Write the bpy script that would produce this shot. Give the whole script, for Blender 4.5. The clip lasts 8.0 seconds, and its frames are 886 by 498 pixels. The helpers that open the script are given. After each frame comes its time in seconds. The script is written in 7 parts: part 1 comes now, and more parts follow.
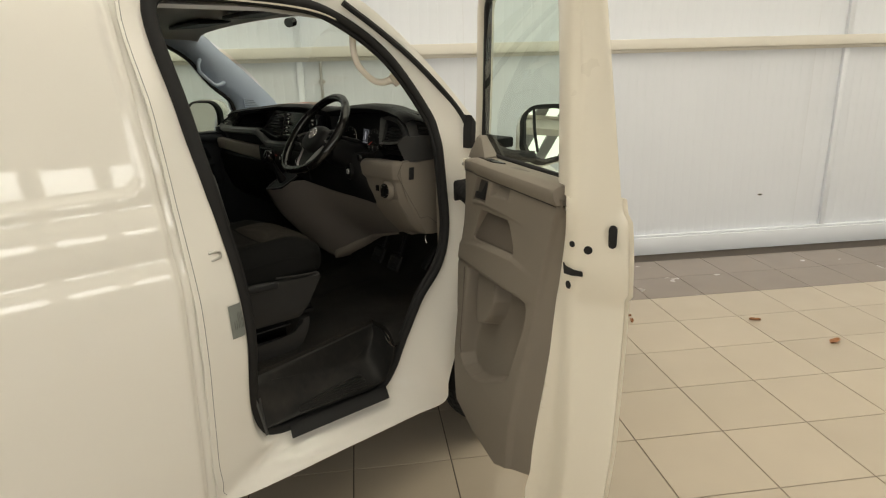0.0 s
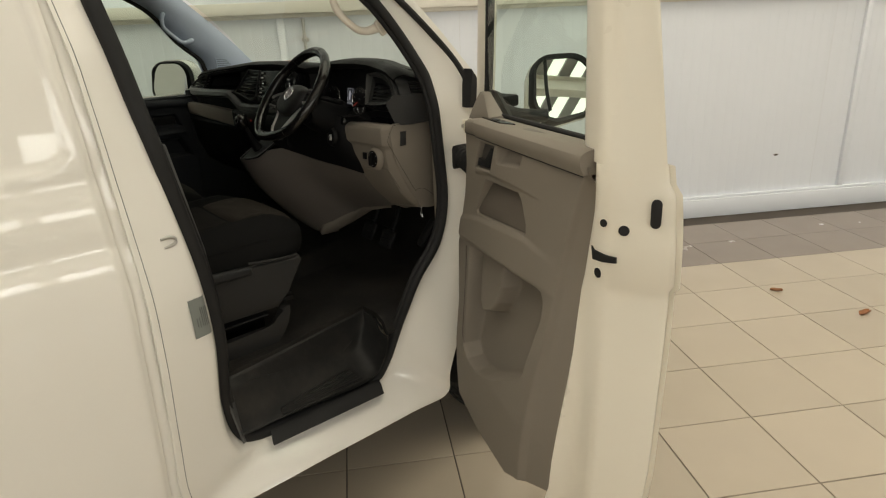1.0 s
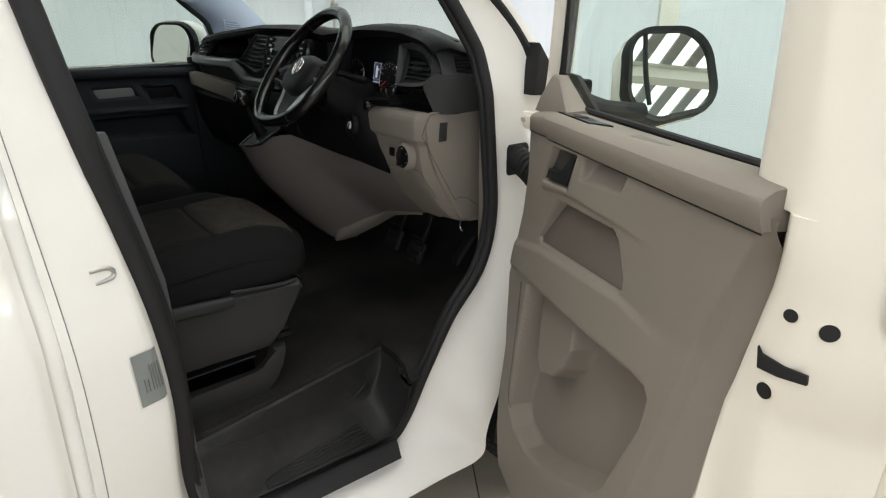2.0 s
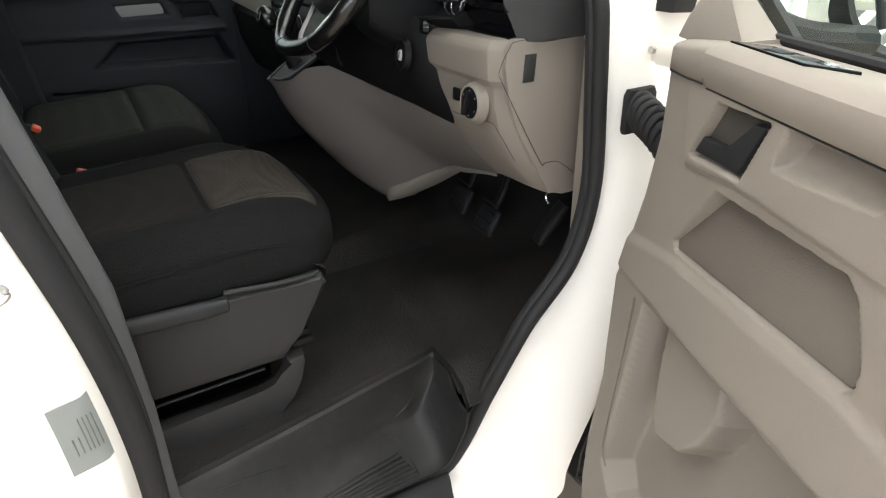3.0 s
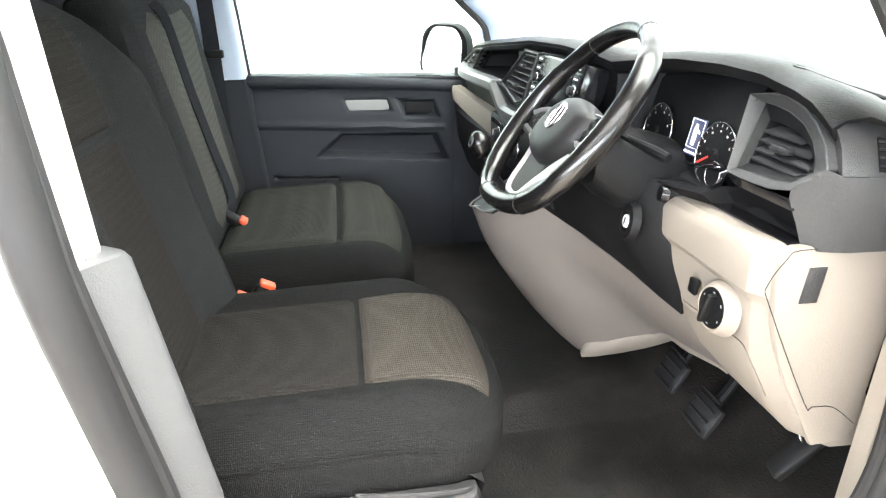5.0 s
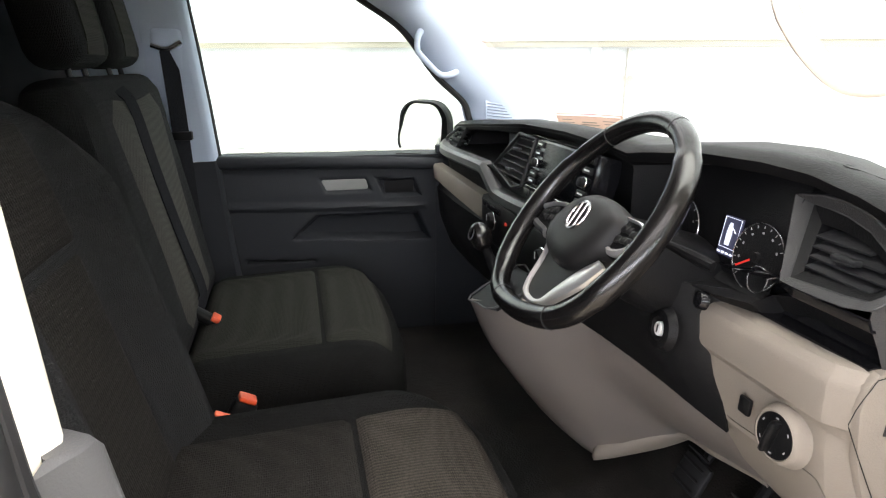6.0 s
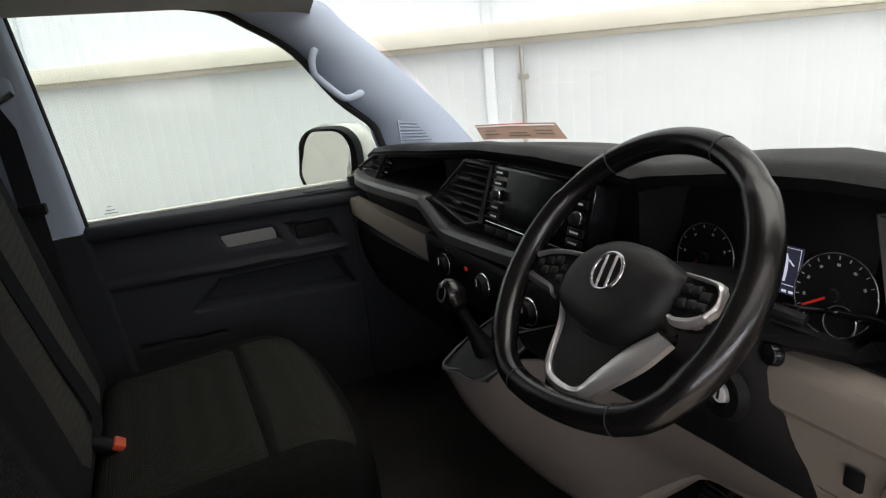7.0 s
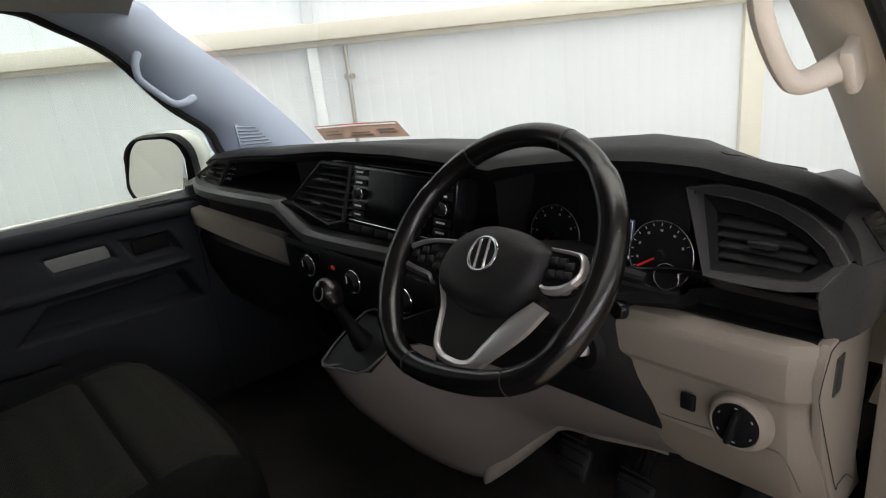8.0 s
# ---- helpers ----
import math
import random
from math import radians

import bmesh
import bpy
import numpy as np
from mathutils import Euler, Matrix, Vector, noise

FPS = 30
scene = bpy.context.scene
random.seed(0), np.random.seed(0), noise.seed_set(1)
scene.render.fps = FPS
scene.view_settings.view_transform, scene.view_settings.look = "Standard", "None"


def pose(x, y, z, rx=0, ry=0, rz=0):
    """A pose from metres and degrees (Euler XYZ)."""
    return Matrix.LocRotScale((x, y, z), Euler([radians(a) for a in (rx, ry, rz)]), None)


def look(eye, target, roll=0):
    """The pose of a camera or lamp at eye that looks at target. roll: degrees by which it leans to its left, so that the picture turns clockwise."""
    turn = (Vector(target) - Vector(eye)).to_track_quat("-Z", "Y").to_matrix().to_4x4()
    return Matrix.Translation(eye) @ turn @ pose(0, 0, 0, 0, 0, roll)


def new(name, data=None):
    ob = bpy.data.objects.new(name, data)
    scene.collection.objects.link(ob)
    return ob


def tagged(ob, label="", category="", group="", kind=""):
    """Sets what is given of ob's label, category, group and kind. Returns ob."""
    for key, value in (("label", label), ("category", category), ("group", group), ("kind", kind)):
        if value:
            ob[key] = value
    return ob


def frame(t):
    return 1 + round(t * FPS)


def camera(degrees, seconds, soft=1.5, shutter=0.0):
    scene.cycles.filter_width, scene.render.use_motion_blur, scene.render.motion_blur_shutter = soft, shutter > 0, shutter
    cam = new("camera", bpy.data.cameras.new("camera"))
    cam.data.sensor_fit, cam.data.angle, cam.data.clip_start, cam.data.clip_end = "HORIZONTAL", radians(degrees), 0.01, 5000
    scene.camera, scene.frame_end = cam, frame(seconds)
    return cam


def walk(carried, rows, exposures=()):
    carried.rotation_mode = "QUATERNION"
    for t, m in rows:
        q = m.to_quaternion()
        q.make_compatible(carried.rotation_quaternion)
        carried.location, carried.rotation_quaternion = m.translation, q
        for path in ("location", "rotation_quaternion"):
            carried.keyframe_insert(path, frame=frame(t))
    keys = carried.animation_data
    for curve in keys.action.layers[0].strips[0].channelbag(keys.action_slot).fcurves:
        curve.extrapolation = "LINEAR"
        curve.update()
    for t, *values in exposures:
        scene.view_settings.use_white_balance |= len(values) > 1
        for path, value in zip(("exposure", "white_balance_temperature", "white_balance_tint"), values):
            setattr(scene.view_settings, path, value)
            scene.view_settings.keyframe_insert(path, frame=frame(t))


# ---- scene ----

# camera and its walk: the van points along +y, its driver's side is +x
cam = camera(70.9, 8.0, soft=1.2)
PATH = [
    (0, (2.719, -1.209, 1.655), (1.234, 0.005, 1.089), -1.6),
    (0.5, (2.656, -1.179, 1.63), (1.224, 0.062, 0.993), -2.5),
    (1, (2.483, -1.021, 1.602), (1.028, 0.176, 0.931), -2.6),
    (1.2, (2.388, -0.931, 1.593), (0.914, 0.231, 0.901), -1.6),
    (2.3, (1.939, -0.665, 1.544), (0.445, 0.421, 0.777), -0.3),
    (2.5, (1.86, -0.607, 1.532), (0.37, 0.427, 0.688), -0.6),
    (3, (1.679, -0.449, 1.492), (0.132, 0.4, 0.551), -1.5),
    (3.5, (1.54, -0.328, 1.467), (-0.061, 0.304, 0.448), 1.2),
    (4, (1.473, -0.302, 1.443), (-0.155, 0.216, 0.402), 3.7),
    (4.5, (1.426, -0.318, 1.501), (-0.309, 0.105, 0.601), 2.2),
    (5, (1.395, -0.339, 1.578), (-0.436, -0.035, 0.833), 0.6),
    (5.2, (1.398, -0.35, 1.58), (-0.474, -0.039, 0.949), 1.5),
    (6.5, (1.081, -0.413, 1.641), (-0.754, 0.148, 1.076), -2.2),
    (7, (0.971, -0.438, 1.651), (-0.784, 0.335, 1.084), -5.4),
    (7.5, (0.971, -0.487, 1.666), (-0.647, 0.519, 1.06), -6.1),
    (8, (0.977, -0.524, 1.67), (-0.475, 0.7, 1.042), -6.0),
]
EXPOSURES = [(0.0, -0.52, 7500, 7), (1.2, -0.55, 7500, 7), (2.3, 0.40, 6000, 9), (2.5, 0.58, 6050, 9), (3.0, 1.15, 6200, 10), (3.5, 1.75, 6200, 10), (4.0, 2.5, 6250, 10), (4.5, 3.4, 6250, 10), (5.2, 3.3, 6250, 10), (6.4, 1.05, 6500, 17), (7.0, 0.48, 6500, 17), (8.0, 0.38, 6500, 16)]
walk(cam, [(t, look(eye, target, roll)) for t, eye, target, roll in PATH], EXPOSURES)

# ---------------------------------------------------------------- world and light
HW = Vector((math.sin(radians(32.0)), math.cos(radians(32.0)), 0.0))      # along the panelled wall
HN = Vector((-HW.y, HW.x, 0.0))                                            # towards the panelled wall
WALL = 2.07
S_MIN, S_MAX, N_MIN, CEIL = -9.0, 13.0, -11.0, 5.6


def hall(s, n, z):
    """A point of the hall: s along the panelled wall, n towards it."""
    return HW * s + HN * n + Vector((0.0, 0.0, z))


world = bpy.data.worlds.new("sky")
scene.world = world
world.use_nodes = True
nt = world.node_tree
sky = nt.nodes.new("ShaderNodeTexSky")
sky.sky_type, sky.sun_disc = "NISHITA", False
sky.sun_elevation, sky.sun_rotation = radians(40.0), radians(120.0)
nt.links.new(sky.outputs["Color"], nt.nodes["Background"].inputs["Color"])
nt.nodes["Background"].inputs["Strength"].default_value = 0.1


def window_light(name, centre, towards, width, height, watts, colour):
    data = bpy.data.lights.new(name, "AREA")
    data.shape, data.size, data.size_y = "RECTANGLE", width, height
    data.energy, data.color = watts, colour
    ob = new(name, data)
    ob.matrix_world = look(centre, centre + towards)
    return ob


DAY, ROOF = (0.93, 0.96, 1.0), (1.0, 0.97, 0.92)
SKYLIGHTS = [(-8.6 + 0.36 * k, 0.19) for k in range(59)]   # s, width; translucent strips across the roof
WINDOWS = [-6.9 + 1.65 * k for k in range(12)]                                # s of each window in the wall behind
WIN_W, WIN_Z0, WIN_Z1 = 1.25, 2.40, 3.70
SKY_N0, SKY_N1 = -7.0, 1.4                                                    # the strips run from n to n
for s in (-6.9, -2.6, 1.7, 6.0, 10.3):
    for n0, n1, watts in ((-3.2, SKY_N1, 380.0), (SKY_N0, -3.25, 105.0)):      # lamps far from the wall are set weaker, to dim the cab
        lamp = window_light("skylight_daylight", hall(s, 0, CEIL), Vector((0, 0, -1)), 4.2, n1 - n0, watts, ROOF)
        lamp.matrix_world = Matrix.Translation(hall(s, (n0 + n1) / 2, CEIL + 0.06)) @ Euler((0, 0, math.atan2(HW.y, HW.x))).to_matrix().to_4x4()
for s in WINDOWS:
    window_light("window_daylight", hall(s, N_MIN - 0.1, (WIN_Z0 + WIN_Z1) / 2), HN, WIN_W, WIN_Z1 - WIN_Z0, 52.0, DAY)

# ---------------------------------------------------------------- materials


def mat(name, col, rough=0.5, metal=0.0, var=0.08, scale=6.0, bump=0.0, bscale=250.0, coat=0.0, rvar=0.08, spec=0.5, rand=0.0):
    """A painted, plastic or metal surface: colour that drifts at a large scale, fine relief, uneven gloss."""
    m = bpy.data.materials.new(name)
    m.use_nodes = True
    t = m.node_tree
    b = t.nodes["Principled BSDF"]
    b.inputs["Metallic"].default_value, b.inputs["Specular IOR Level"].default_value = metal, spec
    b.inputs["Coat Weight"].default_value, b.inputs["Coat Roughness"].default_value = coat, 0.03
    tc = t.nodes.new("ShaderNodeTexCoord")
    big = t.nodes.new("ShaderNodeTexNoise")
    big.inputs["Scale"].default_value, big.inputs["Detail"].default_value = scale, 5.0
    where = tc.outputs["Object"]
    if rand:
        own = t.nodes.new("ShaderNodeObjectInfo")
        far = t.nodes.new("ShaderNodeVectorMath")
        far.operation = "MULTIPLY_ADD"
        t.links.new(own.outputs["Random"], far.inputs[0])
        far.inputs[1].default_value = (37.0, 53.0, 11.0)
        t.links.new(where, far.inputs[2])
        where = far.outputs["Vector"]
    t.links.new(where, big.inputs["Vector"])
    ramp = t.nodes.new("ShaderNodeMix")
    ramp.data_type = "RGBA"
    ramp.inputs["A"].default_value = (*[c * (1 - var) for c in col], 1)
    ramp.inputs["B"].default_value = (*[min(1.0, c * (1 + var)) for c in col], 1)
    t.links.new(big.outputs["Fac"], ramp.inputs["Factor"])
    last = ramp.outputs["Result"]
    if rand:
        info = t.nodes.new("ShaderNodeObjectInfo")
        rng = t.nodes.new("ShaderNodeMapRange")
        rng.inputs["To Min"].default_value, rng.inputs["To Max"].default_value = 1 - rand, 1 + rand
        t.links.new(info.outputs["Random"], rng.inputs["Value"])
        hsv = t.nodes.new("ShaderNodeHueSaturation")
        t.links.new(rng.outputs["Result"], hsv.inputs["Value"])
        t.links.new(last, hsv.inputs["Color"])
        last = hsv.outputs["Color"]
    t.links.new(last, b.inputs["Base Color"])
    rr = t.nodes.new("ShaderNodeMapRange")
    rr.inputs["To Min"].default_value, rr.inputs["To Max"].default_value = max(0.0, rough - rvar), min(1.0, rough + rvar)
    fine = t.nodes.new("ShaderNodeTexNoise")
    fine.inputs["Scale"].default_value, fine.inputs["Detail"].default_value = bscale, 3.0
    t.links.new(where, fine.inputs["Vector"])
    t.links.new(big.outputs["Fac"], rr.inputs["Value"])
    t.links.new(rr.outputs["Result"], b.inputs["Roughness"])
    if bump:
        bp = t.nodes.new("ShaderNodeBump")
        bp.inputs["Strength"].default_value, bp.inputs["Distance"].default_value = bump, 0.002
        t.links.new(fine.outputs["Fac"], bp.inputs["Height"])
        t.links.new(bp.outputs["Normal"], b.inputs["Normal"])
    return m


def fabric(name, dark, light, cell, mixing=0.5, stretch=(1.0, 1.0, 1.0)):
    """Woven seat cloth: small light threads over a dark ground."""
    m = mat(name, dark, rough=0.92, var=0.15, scale=9.0, spec=0.06)
    t = m.node_tree
    b = t.nodes["Principled BSDF"]
    tc = [n for n in t.nodes if n.type == "TEX_COORD"][0]
    place = t.nodes.new("ShaderNodeMapping")
    place.inputs["Scale"].default_value = stretch
    t.links.new(tc.outputs["Object"], place.inputs["Vector"])
    mul = t.nodes.new("ShaderNodeTexVoronoi")
    mul.inputs["Scale"].default_value, mul.inputs["Randomness"].default_value = cell, 0.35
    t.links.new(place.outputs["Vector"], mul.inputs["Vector"])
    old = b.inputs["Base Color"].links[0].from_socket
    mix = t.nodes.new("ShaderNodeMix")
    mix.data_type = "RGBA"
    mix.inputs["B"].default_value = (*light, 1)
    t.links.new(old, mix.inputs["A"])
    amount = t.nodes.new("ShaderNodeMath")
    amount.operation = "MULTIPLY"
    amount.inputs[1].default_value = mixing
    t.links.new(mul.outputs["Distance"], amount.inputs[0])
    t.links.new(amount.outputs["Value"], mix.inputs["Factor"])
    t.links.new(mix.outputs["Result"], b.inputs["Base Color"])
    bp = t.nodes.new("ShaderNodeBump")
    bp.inputs["Strength"].default_value, bp.inputs["Distance"].default_value = 0.9, 0.002
    t.links.new(mul.outputs["Distance"], bp.inputs["Height"])
    t.links.new(bp.outputs["Normal"], b.inputs["Normal"])
    return m


def dusty(m, dust, scale=5.0, amount=0.6, speck=150.0):
    """Lays dry dust in patches and specks over a material."""
    t = m.node_tree
    b = t.nodes["Principled BSDF"]
    tc = [n for n in t.nodes if n.type == "TEX_COORD"][0]
    last = b.inputs["Base Color"].links[0].from_socket
    for size, lo, hi, share in ((scale, 0.44, 0.78, amount), (scale * 5, 0.5, 0.8, amount * 0.4), (speck, 0.66, 0.76, amount * 0.3)):
        noise = t.nodes.new("ShaderNodeTexNoise")
        noise.inputs["Scale"].default_value, noise.inputs["Detail"].default_value = size, 6.0
        t.links.new(tc.outputs["Object"], noise.inputs["Vector"])
        rng = t.nodes.new("ShaderNodeMapRange")
        rng.inputs["From Min"].default_value, rng.inputs["From Max"].default_value, rng.inputs["To Max"].default_value = lo, hi, share
        t.links.new(noise.outputs["Fac"], rng.inputs["Value"])
        mix = t.nodes.new("ShaderNodeMix")
        mix.data_type = "RGBA"
        mix.inputs["B"].default_value = (*dust, 1)
        t.links.new(rng.outputs["Result"], mix.inputs["Factor"])
        t.links.new(last, mix.inputs["A"])
        last = mix.outputs["Result"]
    t.links.new(last, b.inputs["Base Color"])
    return m


def ribs(m, period, light, share):
    """Weaves light ribs, running fore and aft, into a cloth."""
    t = m.node_tree
    b = t.nodes["Principled BSDF"]
    tc = [n for n in t.nodes if n.type == "TEX_COORD"][0]
    wave = t.nodes.new("ShaderNodeTexWave")
    wave.inputs["Scale"].default_value, wave.inputs["Distortion"].default_value, wave.inputs["Detail"].default_value, wave.inputs["Detail Scale"].default_value = 0.314 / period, 1.2, 2.0, 6.0
    t.links.new(tc.outputs["Object"], wave.inputs["Vector"])
    knots = t.nodes.new("ShaderNodeTexNoise")
    knots.inputs["Scale"].default_value, knots.inputs["Detail"].default_value = 260.0, 2.0
    t.links.new(tc.outputs["Object"], knots.inputs["Vector"])
    mul = t.nodes.new("ShaderNodeMath")
    mul.operation = "MULTIPLY"
    t.links.new(wave.outputs["Fac"], mul.inputs[0])
    t.links.new(knots.outputs["Fac"], mul.inputs[1])
    rng = t.nodes.new("ShaderNodeMapRange")
    rng.inputs["From Min"].default_value, rng.inputs["From Max"].default_value, rng.inputs["To Max"].default_value = 0.15, 0.6, share
    t.links.new(mul.outputs["Value"], rng.inputs["Value"])
    mix = t.nodes.new("ShaderNodeMix")
    mix.data_type = "RGBA"
    mix.inputs["B"].default_value = (*light, 1)
    t.links.new(rng.outputs["Result"], mix.inputs["Factor"])
    t.links.new(b.inputs["Base Color"].links[0].from_socket, mix.inputs["A"])
    t.links.new(mix.outputs["Result"], b.inputs["Base Color"])
    return m


def glass(name, tint, gloss=0.03):
    """A thin pane: clear with a tint, and a mirror gloss that grows at a slant."""
    m = bpy.data.materials.new(name)
    m.use_nodes = True
    t = m.node_tree
    t.nodes.remove(t.nodes["Principled BSDF"])
    out = t.nodes["Material Output"]
    tr, gl, mx, fr, po, ma = (t.nodes.new("ShaderNode" + k) for k in ("BsdfTransparent", "BsdfGlossy", "MixShader", "LayerWeight", "Math", "Math"))
    tr.inputs["Color"].default_value = (*tint, 1)
    gl.inputs["Roughness"].default_value = gloss
    fr.inputs["Blend"].default_value = 0.5
    po.operation, ma.operation = "POWER", "MULTIPLY_ADD"
    po.inputs[1].default_value, ma.inputs[1].default_value, ma.inputs[2].default_value = 5.0, 0.85, 0.06
    t.links.new(fr.outputs["Facing"], po.inputs[0])
    t.links.new(po.outputs["Value"], ma.inputs[0])
    t.links.new(ma.outputs["Value"], mx.inputs["Fac"])
    t.links.new(tr.outputs["BSDF"], mx.inputs[1])
    t.links.new(gl.outputs["BSDF"], mx.inputs[2])
    t.links.new(mx.outputs["Shader"], out.inputs["Surface"])
    return m


def glow(name, col, strength):
    m = bpy.data.materials.new(name)
    m.use_nodes = True
    b = m.node_tree.nodes["Principled BSDF"]
    b.inputs["Base Color"].default_value = (0.02, 0.02, 0.02, 1)
    b.inputs["Emission Color"].default_value, b.inputs["Emission Strength"].default_value = (*col, 1), strength
    return m


PAINT = mat("white_car_paint", (0.80, 0.778, 0.725), rough=0.5, spec=0.25, var=0.015, scale=1.5, coat=1.0, rvar=0.05)
PAINT_IN = mat("white_paint_inside", (0.80, 0.755, 0.655), rough=0.3, var=0.02, scale=2.0, coat=0.4)
RUBBER = mat("black_rubber", (0.013, 0.013, 0.0135), spec=0.3, rough=0.62, var=0.25, scale=14, bump=0.12, bscale=120)
TYRE = mat("tyre_rubber", (0.022, 0.021, 0.02), rough=0.8, var=0.3, scale=20, bump=0.3, bscale=90)
MAT = mat("floor_mat_rubber", (0.012, 0.0112, 0.0105), spec=0.25, rough=0.60, var=0.85, scale=7, bump=1.0, bscale=190, rvar=0.22)
STEPM = mat("step_plastic", (0.013, 0.0128, 0.0125), spec=0.25, rough=0.5, var=0.25, scale=9, bump=0.25, bscale=220)
dusty(STEPM, (0.075, 0.068, 0.06), 9.0, 0.28)
dusty(MAT, (0.052, 0.044, 0.037), 6.0, 0.40)
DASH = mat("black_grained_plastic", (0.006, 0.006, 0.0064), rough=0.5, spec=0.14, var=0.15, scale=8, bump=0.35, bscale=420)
GREY = mat("dark_grey_plastic", (0.018, 0.0185, 0.0195), rough=0.48, spec=0.22, var=0.1, scale=7, bump=0.25, bscale=380)
GRAIN = mat("grained_anthracite_plastic", (0.033, 0.033, 0.0335), rough=0.42, spec=0.3, var=0.12, scale=9, bump=0.5, bscale=520)
BARGREY = mat("satin_grey_trim", (0.060, 0.0615, 0.0605), rough=0.4, spec=0.4, var=0.06, scale=7, bump=0.15, bscale=420)
GLOSSY = mat("gloss_black_plastic", (0.006, 0.006, 0.007), rough=0.14, spec=0.3, var=0.2, scale=5)
TAUPE = mat("taupe_grained_plastic", (0.212, 0.186, 0.156), rough=0.68, spec=0.3, var=0.05, scale=5, bump=0.3, bscale=420)
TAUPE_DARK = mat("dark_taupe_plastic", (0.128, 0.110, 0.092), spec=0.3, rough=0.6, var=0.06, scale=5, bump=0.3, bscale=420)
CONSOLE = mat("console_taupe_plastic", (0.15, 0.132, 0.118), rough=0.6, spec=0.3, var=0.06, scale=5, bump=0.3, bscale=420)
# Far-side plastic, set much darker and bluer than the driver's taupe.
SLATE = mat("far_trim_plastic", (0.024, 0.0265, 0.0305), spec=0.15, rough=0.6, var=0.08, scale=5, bump=0.3, bscale=420)
# Far-side pillar trim: the blue light on it is mixed into its colour.
PILLAR = mat("blue_lit_pillar_trim", (0.43, 0.51, 0.63), rough=0.6, var=0.04, scale=5, bump=0.25, bscale=500)
# Louvre bars darkened against the trim to give the shade between slats.
LOUVRE = mat("shaded_louvre_plastic", (0.24, 0.29, 0.36), rough=0.6, var=0.04, scale=5, bump=0.2, bscale=500)
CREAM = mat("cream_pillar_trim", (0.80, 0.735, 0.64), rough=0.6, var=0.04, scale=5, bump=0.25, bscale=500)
SEATGREY = mat("seat_base_plastic", (0.024, 0.0235, 0.0235), spec=0.2, rough=0.5, var=0.1, scale=6, bump=0.3, bscale=380)
CLOTH = fabric("black_seat_cloth", (0.0070, 0.0072, 0.0072), (0.016, 0.0160, 0.0158), 420.0, 0.9)
RIBBED = ribs(fabric("ribbed_seat_cloth", (0.011, 0.0103, 0.0096), (0.068, 0.060, 0.052), 300.0, 0.8), 0.0068, (0.100, 0.086, 0.071), 0.42)
WOVEN = fabric("plain_woven_cloth", (0.0095, 0.0090, 0.0086), (0.030, 0.0275, 0.025), 260.0, 0.9, (0.7, 1.2, 1.2))
OLIVE = fabric("grey_insert_cloth", (0.0150, 0.0153, 0.0130), (0.043, 0.0430, 0.0375), 260.0, 0.9, (0.7, 1.3, 1.3))
# Backrest cloths: lighter copies of the cushion cloths, coloured as if lit.
BACKCL = fabric("lit_back_cloth", (0.0125, 0.0130, 0.0136), (0.029, 0.0298, 0.0305), 420.0, 0.9)
BACKIN = fabric("lit_back_insert_cloth", (0.030, 0.030, 0.027), (0.085, 0.083, 0.075), 260.0, 0.9, (0.7, 1.3, 1.3))
STRAP = fabric("belt_webbing", (0.011, 0.0118, 0.014), (0.028, 0.029, 0.033), 500.0, 0.8)
HUBPL = mat("black_hub_plastic", (0.012, 0.0115, 0.0115), rough=0.5, spec=0.3, var=0.15, scale=9, bump=0.25, bscale=500)
LEATHER = mat("black_leather", (0.006, 0.0055, 0.0055), spec=0.5, rough=0.22, var=0.2, scale=20, bump=0.1, bscale=600)
CUP = mat("handle_cup_plastic", (0.055, 0.050, 0.044), rough=0.55, var=0.1, bump=0.1)
SILVER = mat("satin_silver_plastic", (0.60, 0.59, 0.58), rough=0.32, metal=0.7, var=0.05)
LOCKM = mat("pale_lock_metal", (0.72, 0.72, 0.71), rough=0.45, metal=0.15, var=0.04)
TRIMGREY = mat("mid_grey_plastic", (0.072, 0.073, 0.075), rough=0.55, var=0.06, scale=5, bump=0.25, bscale=420)
CHROME = mat("satin_chrome", (0.75, 0.75, 0.76), rough=0.22, metal=1.0, var=0.05)
STEEL = mat("bare_steel", (0.55, 0.54, 0.52), rough=0.35, metal=1.0, var=0.15, scale=30)
ORANGE = mat("orange_red_plastic", (0.72, 0.09, 0.03), rough=0.4, var=0.05)
WHITEPL = mat("white_print", (0.75, 0.75, 0.75), rough=0.5, var=0.03)
DIALPR = mat("dim_dial_print", (0.30, 0.30, 0.30), rough=0.5, var=0.05)
REDPL = mat("red_needle", (0.6, 0.03, 0.02), rough=0.4, var=0.03)
FOAM = mat("headliner_cloth", (0.42, 0.42, 0.41), rough=0.95, var=0.05, bump=0.3, bscale=300)
PAPER = mat("printed_card", (0.33, 0.22, 0.165), rough=0.7, var=0.06, scale=12)
PAPERW = mat("white_card", (0.8, 0.78, 0.74), rough=0.7, var=0.03)
GRIP = mat("pale_grey_grip", (0.20, 0.205, 0.20), rough=0.5, var=0.05, bump=0.2, bscale=400)
PRINT = mat("faint_print", (0.115, 0.122, 0.118), rough=0.5, var=0.3, scale=180)
STICK = mat("silver_sticker", (0.20, 0.215, 0.205), rough=0.4, var=0.06, scale=20)
MIRROR = mat("mirror_glass", (0.9, 0.92, 0.92), rough=0.01, metal=1.0, var=0.0, rvar=0.0)
GREEN_GLASS = glass("green_tinted_glass", (0.77, 0.88, 0.81))
